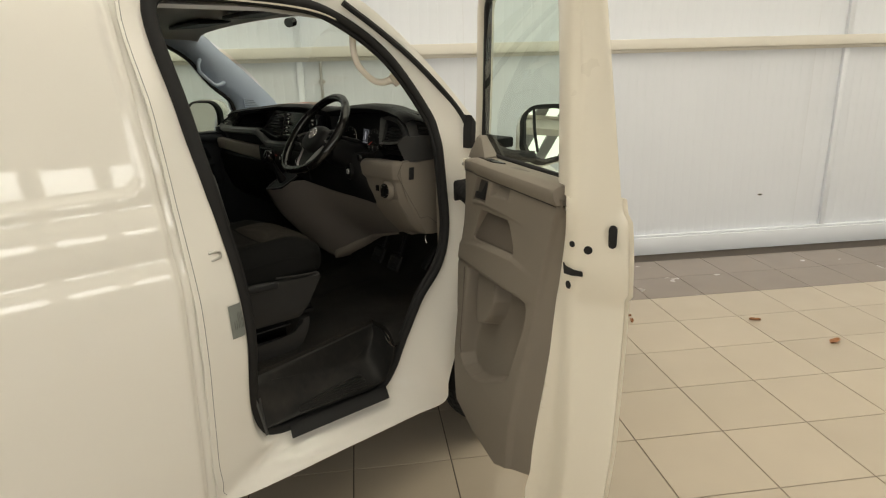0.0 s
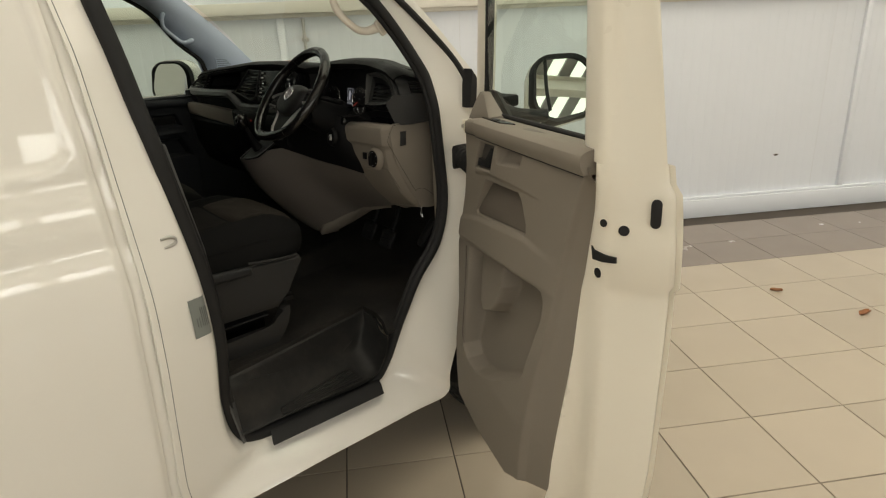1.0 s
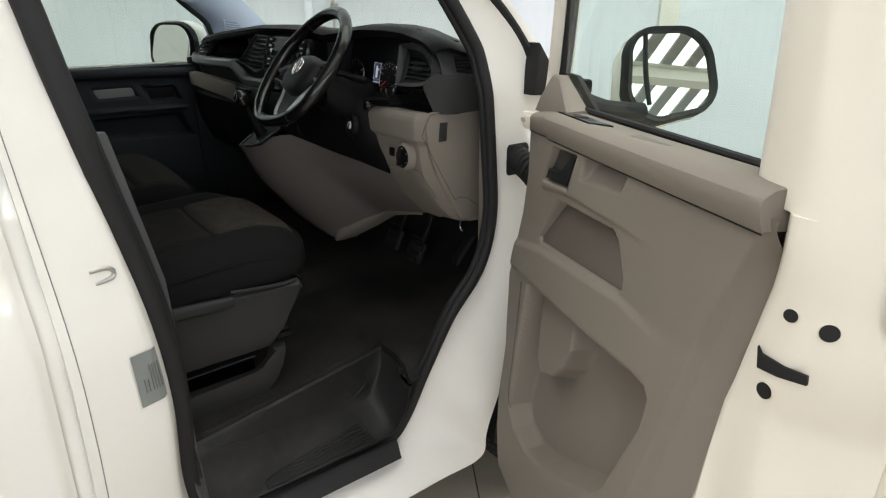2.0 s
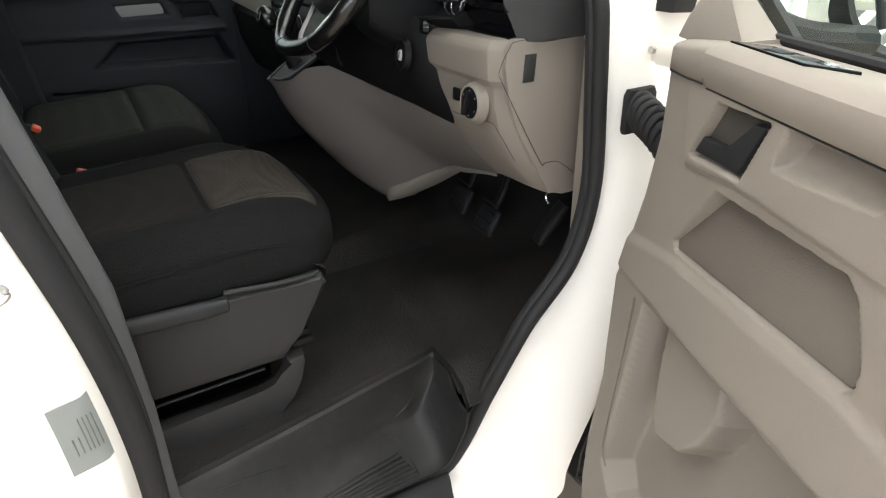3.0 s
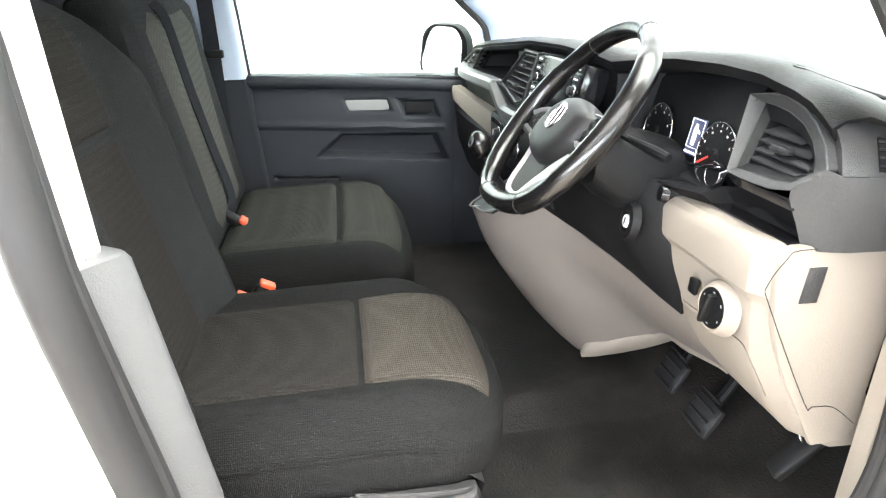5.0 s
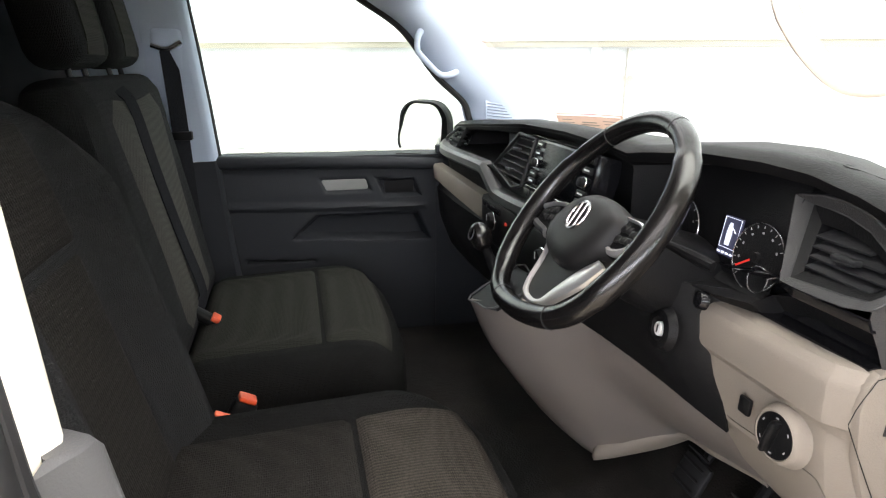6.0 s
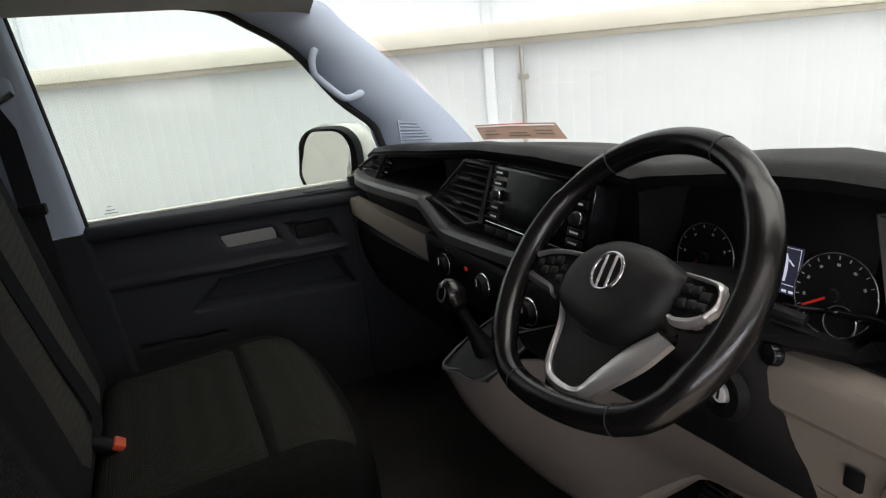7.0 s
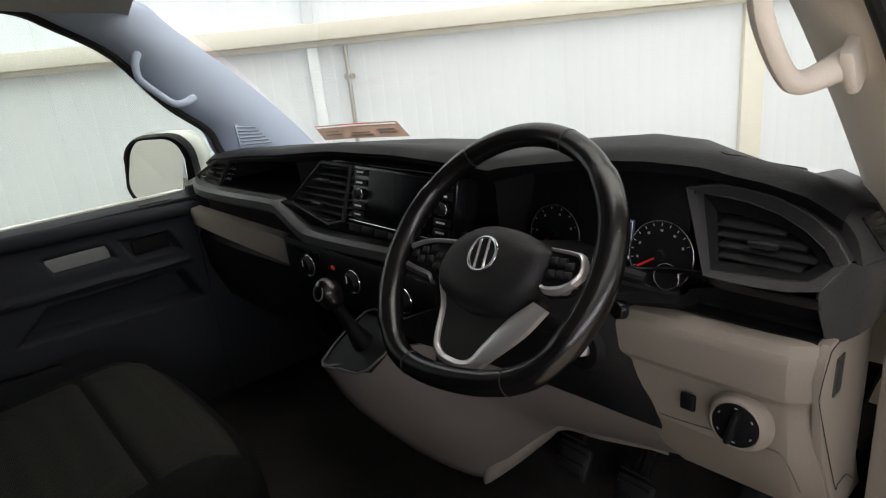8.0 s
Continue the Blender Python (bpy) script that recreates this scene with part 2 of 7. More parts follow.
CLEAR_GLASS = glass("windscreen_glass", (0.86, 0.92, 0.86))
TILE = mat("cream_floor_tile", (0.45, 0.388, 0.308), rough=0.22, var=0.06, scale=3.0, bump=0.05, bscale=60, rand=0.05)
TILE_DK = mat("brown_floor_tile", (0.24, 0.20, 0.17), rough=0.25, var=0.08, scale=3.0, bump=0.05, bscale=60, rand=0.06)
GROUT = mat("dark_grout", (0.07, 0.057, 0.047), rough=0.9, var=0.2, scale=20)
PANEL = mat("white_steel_panel", (0.70, 0.735, 0.79), rough=0.35, var=0.03, scale=2.0)
RAILM = mat("cream_painted_rail", (0.68, 0.655, 0.59), rough=0.5, var=0.05, scale=3.0)
PLASTER = mat("white_wall_paint", (0.50, 0.49, 0.47), rough=0.8, var=0.04, scale=1.2, bump=0.1, bscale=40)
ROOFM = mat("roof_sheet", (0.30, 0.30, 0.30), rough=0.6, var=0.05, scale=1.0)
LEAF = mat("dry_leaf", (0.28, 0.12, 0.05), rough=0.8, var=0.3, scale=60)
SCREEN = glow("lit_display", (0.75, 0.8, 0.95), 0.5)
SCREEN_BG = glow("display_ground", (0.03, 0.035, 0.08), 0.25)
REDLED = glow("red_indicator", (1.0, 0.05, 0.02), 0.12)

# ---------------------------------------------------------------- mesh tools


def part(name, bm, material, parent=None, label="", m=None, sharp=35.0):
    """Links a bmesh as one mesh object under a thing or a part."""
    bmesh.ops.recalc_face_normals(bm, faces=bm.faces[:])
    me = bpy.data.meshes.new(name)
    bm.to_mesh(me)
    bm.free()
    me.materials.append(material)
    me.polygons.foreach_set("use_smooth", [True] * len(me.polygons))
    me.set_sharp_from_angle(angle=radians(sharp))
    ob = new(name, me)
    if m is not None:
        ob.matrix_basis = m
    if parent is not None:
        ob.parent = parent
    return tagged(ob, label)


def grid(rows, close_u=False, close_v=False, caps=False):
    """A skin over rows of points."""
    bm = bmesh.new()
    vs = [[bm.verts.new(p) for p in row] for row in rows]
    nr, nc = len(rows), len(rows[0])
    for i in range(nr if close_u else nr - 1):
        for j in range(nc if close_v else nc - 1):
            a, b, c, d = vs[i][j], vs[i][(j + 1) % nc], vs[(i + 1) % nr][(j + 1) % nc], vs[(i + 1) % nr][j]
            bm.faces.new((a, b, c, d))
    if caps:
        bm.faces.new(vs[0])
        bm.faces.new(vs[-1])
    return bm


def thick(bm, d):
    """Gives a skin its thickness."""
    bmesh.ops.recalc_face_normals(bm, faces=bm.faces[:])
    bmesh.ops.solidify(bm, geom=bm.faces[:], thickness=d)
    return bm


def curve(points, n=6, closed=False):
    """A smooth line through the points (Catmull-Rom), n steps a span."""
    ps = [Vector(p) for p in points]
    k = len(ps)
    out = []
    for i in range(k if closed else k - 1):
        p0 = ps[(i - 1) % k] if closed or i else ps[0] * 2 - ps[1]
        p1, p2 = ps[i], ps[(i + 1) % k]
        p3 = ps[(i + 2) % k] if closed or i + 2 < k else ps[-1] * 2 - ps[-2]
        for j in range(n):
            t = j / n
            out.append(0.5 * ((2 * p1) + (p2 - p0) * t + (2 * p0 - 5 * p1 + 4 * p2 - p3) * t * t + (3 * p1 - p0 - 3 * p2 + p3) * t ** 3))
    if not closed:
        out.append(ps[-1])
    return out


def tube(points, r, seg=10, closed=False, flat=1.0, up=Vector((0, 0, 1))):
    """A bar of round or oval section along a line."""
    ps = [Vector(p) for p in points]
    rows = []
    for i, p in enumerate(ps):
        a = ps[(i - 1) % len(ps)] if closed or i else p
        b = ps[(i + 1) % len(ps)] if closed or i + 1 < len(ps) else p
        d = (b - a).normalized()
        side = d.cross(up)
        side = side.normalized() if side.length > 1e-4 else d.orthogonal().normalized()
        top = side.cross(d)
        rr = r[i] if isinstance(r, list) else r
        rows.append([p + side * (rr * math.cos(2 * math.pi * k / seg)) + top * (rr * flat * math.sin(2 * math.pi * k / seg)) for k in range(seg)])
    return grid(rows, close_u=closed, close_v=True, caps=not closed)


def box(x0, x1, y0, y1, z0, z1, r=0.004, seg=2):
    bm = bmesh.new()
    bmesh.ops.create_cube(bm, size=1.0)
    for v in bm.verts:
        v.co = Vector(((x0 + x1) / 2 + v.co.x * (x1 - x0), (y0 + y1) / 2 + v.co.y * (y1 - y0), (z0 + z1) / 2 + v.co.z * (z1 - z0)))
    if r:
        bmesh.ops.bevel(bm, geom=bm.edges[:], offset=r, segments=seg, profile=0.5, affect="EDGES")
    return bm


def pillow(sx, sy, sz, r, crown=0.0, n=10, m=None, side=0.0, plan=0.0):
    """A padded block with round edges and a swelling top."""
    bm = bmesh.new()
    bmesh.ops.create_cube(bm, size=2.0)
    bmesh.ops.subdivide_edges(bm, edges=bm.edges[:], cuts=n, use_grid_fill=True)
    hx, hy, hz = sx / 2, sy / 2, sz / 2
    for v in bm.verts:
        q = Vector(v.co)
        p = Vector((q.x * hx, q.y * hy, q.z * hz))
        inner = Vector((max(-hx + r, min(hx - r, p.x)), max(-hy + r, min(hy - r, p.y)), max(-hz + r, min(hz - r, p.z))))
        off = p - inner
        if off.length > 1e-6:
            p = inner + off.normalized() * r
        fx, fy = 1 - q.x ** 2, 1 - q.y ** 2
        if q.z > 0:
            p.z += crown * fx * fy * q.z
        p.x += side * q.x * fy * (1 - q.z ** 2)
        p.x *= 1 - plan * max(0.0, (q.y - 0.3) / 0.7) ** 2
        p.y -= plan * 0.12 * abs(q.x) ** 3 * max(0.0, q.y) * sy
        v.co = p
    if m is not None:
        bm.transform(m)
    return bm


def cushion_top(x, y, hx, hy, bolster, dip, fall):
    """Height over the flat top of a seat pad: side bolsters, a hollow middle, a falling front."""
    a, b = abs(x) / hx, y / hy
    return bolster * math.exp(-((a - 0.80) / 0.15) ** 2) * ease(1.0, 0.5, b) - dip * (1 - min(1.0, a / 0.65) ** 2) - fall * ease(0.35, 1.05, b) ** 2


def cushion(hx, hy, hz, r, bolster, dip, fall, corner, m, n=22):
    """A seat pad with bolsters and rounded front corners; local y points to its front edge, z out of the pad."""
    bm = bmesh.new()
    bmesh.ops.create_cube(bm, size=2.0)
    bmesh.ops.subdivide_edges(bm, edges=bm.edges[:], cuts=n, use_grid_fill=True)
    for v in bm.verts:
        q = Vector(v.co)
        p = Vector((q.x * hx, q.y * hy, q.z * hz))
        inner = Vector((max(-hx + r, min(hx - r, p.x)), max(-hy + r, min(hy - r, p.y)), max(-hz + r, min(hz - r, p.z))))
        off = p - inner
        if off.length > 1e-6:
            p = inner + off.normalized() * r
        p.z += cushion_top(p.x, p.y, hx, hy, bolster, dip, fall) * max(0.0, q.z)
        p.y -= corner * (abs(p.x) / hx) ** 3 * ease(0.1, 1.0, p.y / hy)
        p.x *= 1 + 0.02 * (1 - q.z ** 2)
        v.co = p
    bm.transform(m)
    return bm


def cushion_panel(hx, hy, hz, r, bolster, dip, fall, corner, m, x0, x1, y0, y1, flare=0.0):
    """A cloth panel sewn into the pad between x0..x1 and y0..y1."""
    rows = []
    for i in range(25):
        row = []
        for j in range(25):
            a, b = i / 24, j / 24
            y = y0 + (y1 - y0) * b
            x = (x0 + (x1 - x0) * a) * (1 + flare * b)
            ix, iy = max(0.0, abs(x) - hx + r), max(0.0, abs(y) - hy + r)
            z = hz - r + math.sqrt(max(0.0, r * r - ix * ix - iy * iy)) + cushion_top(x, y, hx, hy, bolster, dip, fall)
            edge = min(a * (x1 - x0), (1 - a) * (x1 - x0), b * (y1 - y0), (1 - b) * (y1 - y0))
            z += 0.0045 - 0.010 * ease(0.014, 0.0, edge)
            row.append(m @ Vector((x, y - corner * (abs(x) / hx) ** 3 * ease(0.1, 1.0, y / hy), z)))
        rows.append(row)
    return thick(grid(rows), -0.004)


def plate(outline, to3, depth, bevel=0.003, seg=2):
    """A flat plate from a 2D outline; to3(a, b, d) places it, d running from 0 to depth."""
    bm = bmesh.new()
    lo = [bm.verts.new(to3(a, b, 0.0)) for a, b in outline]
    hi = [bm.verts.new(to3(a, b, depth)) for a, b in outline]
    bm.faces.new(lo)
    bm.faces.new(hi[::-1])
    k = len(outline)
    for i in range(k):
        bm.faces.new((lo[i], hi[i], hi[(i + 1) % k], lo[(i + 1) % k]))
    if bevel:
        edges = [e for e in bm.edges if (e.verts[0] in hi) and (e.verts[1] in hi)]
        bmesh.ops.bevel(bm, geom=edges, offset=bevel, segments=seg, profile=0.5, affect="EDGES")
    return bm


def disc(r, depth, seg=28, m=None, r2=None, bevel=0.0):
    """A short round block; its axis is z, from 0 to depth."""
    bm = bmesh.new()
    bmesh.ops.create_cone(bm, cap_ends=True, segments=seg, radius1=r, radius2=r if r2 is None else r2, depth=depth)
    bmesh.ops.translate(bm, verts=bm.verts[:], vec=(0, 0, depth / 2))
    if bevel:
        edges = [e for e in bm.edges if all(v.co.z > depth * 0.9 for v in e.verts)]
        bmesh.ops.bevel(bm, geom=edges, offset=bevel, segments=2, profile=0.5, affect="EDGES")
    if m is not None:
        bm.transform(m)
    return bm


def ring(r, w, m=None, seg=40, flat=1.0):
    bm = tube([(r * math.cos(2 * math.pi * k / seg), r * math.sin(2 * math.pi * k / seg), 0) for k in range(seg)], w, 8, True, flat)
    if m is not None:
        bm.transform(m)
    return bm


def join(*bms):
    """Several pieces of one part in one bmesh."""
    out = bmesh.new()
    for bm in bms:
        me = bpy.data.meshes.new("tmp")
        bm.to_mesh(me)
        bm.free()
        out.from_mesh(me)
        bpy.data.meshes.remove(me)
    return out


def thing(name, label, category, group="", at=(0, 0, 0), kind=""):
    ob = new(name)
    ob.location = at
    return tagged(ob, label, category, group, kind)


def ease(a, b, x):
    t = max(0.0, min(1.0, (x - a) / (b - a)))
    return t * t * (3 - 2 * t)


def lerp_table(rows, x):
    """Looks x up in rows of (x, value)."""
    if x <= rows[0][0]:
        return rows[0][1]
    for (a, va), (b, vb) in zip(rows, rows[1:]):
        if x <= b:
            return va + (vb - va) * (x - a) / (b - a)
    return rows[-1][1]

# ---------------------------------------------------------------- the hall: walls, roof
SP = math.atan2(HW.y, HW.x)
HALL_M = Matrix.Rotation(SP, 4, "Z")          # local x runs along the wall, local y towards it


def structure(name, bm, material, label=""):
    ob = part(name, bm, material, None, label, HALL_M)
    return tagged(ob, label, "", "", "structure")


wall_north = structure("wall_north", box(S_MIN, S_MAX, WALL + 0.03, WALL + 0.25, 0, CEIL, 0), PLASTER, "panelled white showroom wall")
POSTS = [-7.3, -4.9, -2.43, 0.0, 2.31, 4.53, 6.9, 9.3, 11.7]
JOINTS = [S_MIN, -7.3, -6.1, -4.9, -3.7, -2.43, -1.2, 0.0, 1.26, 2.31, 3.31, 4.26, 5.6, 6.9, 8.1, 9.3, 10.5, 11.7, S_MAX]


def ribbed_panel(s0, s1, z0, z1):
    """A steel sheet with a fine vertical rib every 75 mm."""
    pts, s = [(s0, WALL + 0.002)], s0 + 0.03
    while s < s1 - 0.05:
        pts += [(s, WALL), (s + 0.058, WALL), (s + 0.061, WALL + 0.0007), (s + 0.071, WALL + 0.0007)]
        s += 0.075
    pts.append((s1, WALL + 0.002))
    bm = grid([[(a, b, z0) for a, b in pts], [(a, b, z1) for a, b in pts]])
    return bm


for a, b in zip(JOINTS, JOINTS[1:]):
    for z0, z1 in ((0.17, 1.72), (1.80, CEIL)):
        part("panel", ribbed_panel(a + 0.0005, b - 0.0005, z0, z1), PANEL, wall_north, sharp=12)
structure("trim_rail", join(box(S_MIN, S_MAX, WALL - 0.07, WALL + 0.02, 1.735, 1.812, 0.004), box(S_MIN, S_MAX, WALL - 0.030, WALL + 0.02, 1.708, 1.735, 0.002)), RAILM, "cream painted steel rail along the wall")
structure("baseboard", join(box(S_MIN, S_MAX, WALL - 0.05, WALL + 0.03, 0, 0.155, 0.006), box(S_MIN, S_MAX, WALL - 0.035, WALL + 0.03, 0.155, 0.175, 0.004)), PANEL, "white plinth at the foot of the wall")
for s in POSTS:
    wide = 0.13 if s == 2.31 else 0.05
    mt = RAILM if s == 2.31 else PANEL
    structure("trim_post", box(s - wide / 2, s + wide / 2, WALL - 0.03, WALL + 0.01, 0.176, 1.706, 0.004), mt, "upright cover strip on the wall panels")
    structure("trim_post_upper", box(s - wide / 2, s + wide / 2, WALL - 0.03, WALL + 0.01, 1.814, CEIL, 0.004), mt, "upright cover strip on the upper wall panels")
pipe = thing("conduit_pipe", "grey steel conduit clipped upright to the wall", "pipe", at=hall(0.155, WALL - 0.03, 0.0))
part("tube", tube([(0, 0, 0.18), (0, 0, 1.70)], 0.011, 12), STEEL, pipe)
part("clip", tube([(-0.03, 0.005, 1.56), (0.03, 0.005, 1.56)], 0.014, 10), STEEL, pipe)
part("clip", disc(0.019, 0.03, 16, Matrix.Translation((0, 0, 1.545))), STEEL, pipe)
dirt = thing("wall_scuff", "small dark scuff mark on the white wall panel", "mark", at=hall(3.9, WALL - 0.002, 0.48))
part("smear", plate([(-0.02, 0.0), (0.0, 0.008), (0.03, 0.004), (0.02, -0.006), (-0.005, -0.008)], lambda a, b, d: (HW * a) - HN * d + Vector((0, 0, b)), 0.001, 0), GROUT, dirt)

# the wall behind with its row of windows, and the two end walls
bits, edge = [], S_MIN
for w in WINDOWS:
    bits.append(box(edge, w - WIN_W / 2, N_MIN - 0.2, N_MIN, WIN_Z0, WIN_Z1, 0))
    edge = w + WIN_W / 2
bits.append(box(edge, S_MAX, N_MIN - 0.2, N_MIN, WIN_Z0, WIN_Z1, 0))
bits += [box(S_MIN, S_MAX, N_MIN - 0.2, N_MIN, 0, WIN_Z0, 0), box(S_MIN, S_MAX, N_MIN - 0.2, N_MIN, WIN_Z1, CEIL, 0)]
structure("wall_south", join(*bits), PLASTER, "white wall with a row of windows")
for w in WINDOWS:
    structure("window_bar", join(box(w - WIN_W / 2, w + WIN_W / 2, N_MIN - 0.02, N_MIN + 0.02, WIN_Z0 + 0.32, WIN_Z0 + 0.36, 0.004),
                                 box(w - WIN_W / 2, w + WIN_W / 2, N_MIN - 0.02, N_MIN + 0.02, WIN_Z0, WIN_Z0 + 0.04, 0.004)), PLASTER, "white window frame bars")
structure("wall_east", box(S_MAX, S_MAX + 0.2, N_MIN, WALL + 0.25, 0, CEIL, 0), PLASTER, "plain white end wall")
structure("wall_west", box(S_MIN - 0.2, S_MIN, N_MIN, WALL + 0.25, 0, CEIL, 0), PLASTER, "plain white end wall")
strips, s0 = [box(S_MIN, S_MAX, N_MIN, SKY_N0, CEIL, CEIL + 0.02, 0), box(S_MIN, S_MAX, SKY_N1, WALL + 0.25, CEIL, CEIL + 0.02, 0)], S_MIN
for s, width in SKYLIGHTS + [(S_MAX, 0.0)]:
    strips.append(box(s0, s - width / 2, SKY_N0, SKY_N1, CEIL, CEIL + 0.02, 0))
    s0 = s + width / 2
structure("ceiling", join(*strips), ROOFM, "pale sheet roof with skylight strips")
# Unseen sheet above the skylight lamps, added to block the sky.
structure("roof_cover", box(S_MIN, S_MAX, N_MIN, WALL + 0.25, CEIL + 0.3, CEIL + 0.35, 0), ROOFM, "unseen cover that keeps the sky out")
for n in (-9.0, -6.6, -4.2, -1.8, 0.6):
    structure("roof_beam", join(box(S_MIN, S_MAX, n - 0.06, n + 0.06, CEIL - 0.02, CEIL - 0.004, 0), box(S_MIN, S_MAX, n - 0.008, n + 0.008, CEIL - 0.24, CEIL - 0.02, 0), box(S_MIN, S_MAX, n - 0.06, n + 0.06, CEIL - 0.26, CEIL - 0.24, 0)), RAILM, "steel roof beam")

# ---------------------------------------------------------------- the van
van = thing("van", "white panel van on tiled floor, driver's door wide open", "van")

# side: outside half-width by height
SIDE = [(0.30, 0.930), (0.36, 0.945), (0.55, 0.957), (0.80, 0.960), (0.98, 0.958), (1.05, 0.954), (1.10, 0.947), (1.135, 0.938), (1.15, 0.932),
        (1.165, 0.9305), (1.19, 0.9295), (1.24, 0.923), (1.29, 0.912), (1.305, 0.907), (1.33, 0.906), (1.36, 0.904), (1.42, 0.896), (1.60, 0.868), (1.85, 0.815), (1.92, 0.75), (1.96, 0.62)]
REAR = -3.45


def front_cut(z):
    """The line at which the rear body side ends behind the driver's door."""
    return lerp_table([(0.3, -0.712), (0.4, -0.712), (1.04, -0.696), (1.42, -0.712), (1.83, -0.735), (2.0, -0.75)], z)


def blank(y, z):
    """How far a point lies inside the blanked window field of the side."""
    py, pz, r = -(y + 0.775 + 0.02 * (z - 1.34)), z - 1.343, 0.055
    if py < r and pz < r:
        return r - math.hypot(r - py, r - pz)
    return min(py, pz)


def body_side(sign):
    zs = [0.30 + 0.06 * i for i in range(12)] + [1.02 + 0.012 * i for i in range(36)] + [1.46 + 0.04 * i for i in range(12)] + [1.93, 1.96]
    us = [0, 0.004, 0.010, 0.016, 0.024, 0.032, 0.04] + [0.046 + 0.006 * i for i in range(24)] + [0.20 + 0.05 * i for i in range(20)] + [1.2 + 0.18 * i for i in range(9)] + [2.75]
    rows = []
    for z in zs:
        row = []
        for u in us:
            y = front_cut(z) - 0.028 - u * (front_cut(z) - 0.028 - REAR) / 2.75
            x = lerp_table(SIDE, z) - 0.009 * ease(-0.004, 0.010, blank(y, z)) if z < 1.9 else lerp_table(SIDE, z)
            x -= 0.012 * (1 - ease(0, 0.02, u))
            row.append((sign * x, y, z))
        rows.append(row)
    return grid(rows)


part("side_panel", thick(body_side(1), 0.012), PAINT, van, "glossy white steel side with a pressed window blank", sharp=50)
part("side_panel", thick(body_side(-1), 0.012), PAINT, van, sharp=50)
part("body_crease", tube([(0.934, -3.4, 0.47), (0.937, -2.0, 0.50), (0.935, -0.76, 0.55)], 0.021, 24), PAINT, van, "low swage line pressed in the side")


def seal_x(z):
    return 0.82 + 0.05 * ease(0.45, 0.85, z) - 0.18 * max(0.0, z - 1.36)


def skin_x(z):
    return lerp_table([(0.31, 0.936), (0.42, 0.948), (0.8, 0.957), (1.0, 0.954), (1.15, 0.931), (1.30, 0.907), (1.42, 0.895), (1.60, 0.866), (1.87, 0.808), (1.95, 0.77)], z)


# the driver's door opening: inner lip and outer cut line, as (y, z)
LIP = [(-0.655, 1.845), (-0.62, 1.546), (-0.582, 1.295), (-0.537, 1.03), (-0.522, 0.83), (-0.528, 0.60), (-0.50, 0.47), (-0.43, 0.43), (-0.2, 0.425), (-0.02, 0.425),
       (0.06, 0.49), (0.125, 0.64), (0.19, 0.78), (0.285, 0.895), (0.325, 1.03), (0.318, 1.20), (0.297, 1.40), (0.262, 1.50), (0.125, 1.69), (-0.085, 1.83), (-0.25, 1.866), (-0.5, 1.88)]
CUT = [(-0.735, 1.875), (-0.72, 1.546), (-0.708, 1.295), (-0.698, 1.03), (-0.70, 0.83), (-0.708, 0.60), (-0.712, 0.40), (-0.66, 0.31), (-0.2, 0.312), (0.08, 0.318),
       (0.238, 0.322), (0.252, 0.42), (0.30, 0.55), (0.365, 0.70), (0.42, 0.95), (0.44, 1.20), (0.52, 1.37), (0.45, 1.465), (0.235, 1.70), (0.02, 1.875), (-0.18, 1.93), (-0.5, 1.945)]
lip = [Vector((0, y, z)) for y, z in LIP]
cut = [Vector((0, y, z)) for y, z in CUT]
lip_c, cut_c = curve(lip, 7, True), curve(cut, 7, True)


def aperture_row(t, lift=0.0):
    row = []
    for a, b in zip(lip_c, cut_c):
        p = a.lerp(b, t)
        g = ease(0.0, 1.0, t) * 0.65 + t * 0.35 if t > 0 else t
        w = ease(-0.38, -0.5, a.y) * ease(1.5, 1.2, a.z) if t > 0 else 0.0
        g = g * (1 - w) + (0.5 * ease(0.0, 0.2, t) + 0.5 * t) * w
        row.append(Vector((seal_x(a.z) * (1 - g) + skin_x(b.z) * g + lift, p.y, p.z)))
    return row


part("door_frame", thick(grid([aperture_row(t) for t in (0.0, 0.03, 0.06, 0.10, 0.14, 0.18, 0.25, 0.4, 0.55, 0.7, 0.84, 0.94, 1.0)], close_v=True), 0.008), PAINT, van, "white painted door aperture, pillar and sill", sharp=60)
part("shut_line", tube(aperture_row(0.90, 0.0002)[:48], 0.0010, 6), GRIP, van, "thin dark joint on the pillar")
part("gap_channel", thick(grid([[(lerp_table(SIDE, z) - d, front_cut(z) + 0.002 - a, z) for a, d in ((-0.006, 0.022), (0.0, 0.017), (0.006, 0.016), (0.020, 0.016), (0.027, 0.018), (0.034, 0.024))] for z in [0.31 + 0.05 * i for i in range(33)]]), 0.004), PAINT, van, "recessed channel behind the pillar", sharp=60)
part("weather_seal", tube([(seal_x(p.z) + 0.004, p.y - 0.010 * ease(0.0, 0.2, p.y), p.z) for p in lip_c], [0.0155 + 0.0065 * ease(-0.2, -0.45, p.y) for p in lip_c], 12, True, 1.0, Vector((1, 0, 0))), RUBBER, van, "thick black rubber door seal")
middle = Vector((0, -0.16, 1.15))
part("seal_lip", tube([Vector((seal_x(p.z) - 0.004, p.y, p.z)) + (Vector((0, middle.y - p.y, middle.z - p.z)).normalized()) * (0.020 + 0.004 * ease(0.0, 0.2, p.y)) for p in lip_c], 0.009, 10, True, 1.0, Vector((1, 0, 0))), RUBBER, van, "soft inner lip of the door seal")
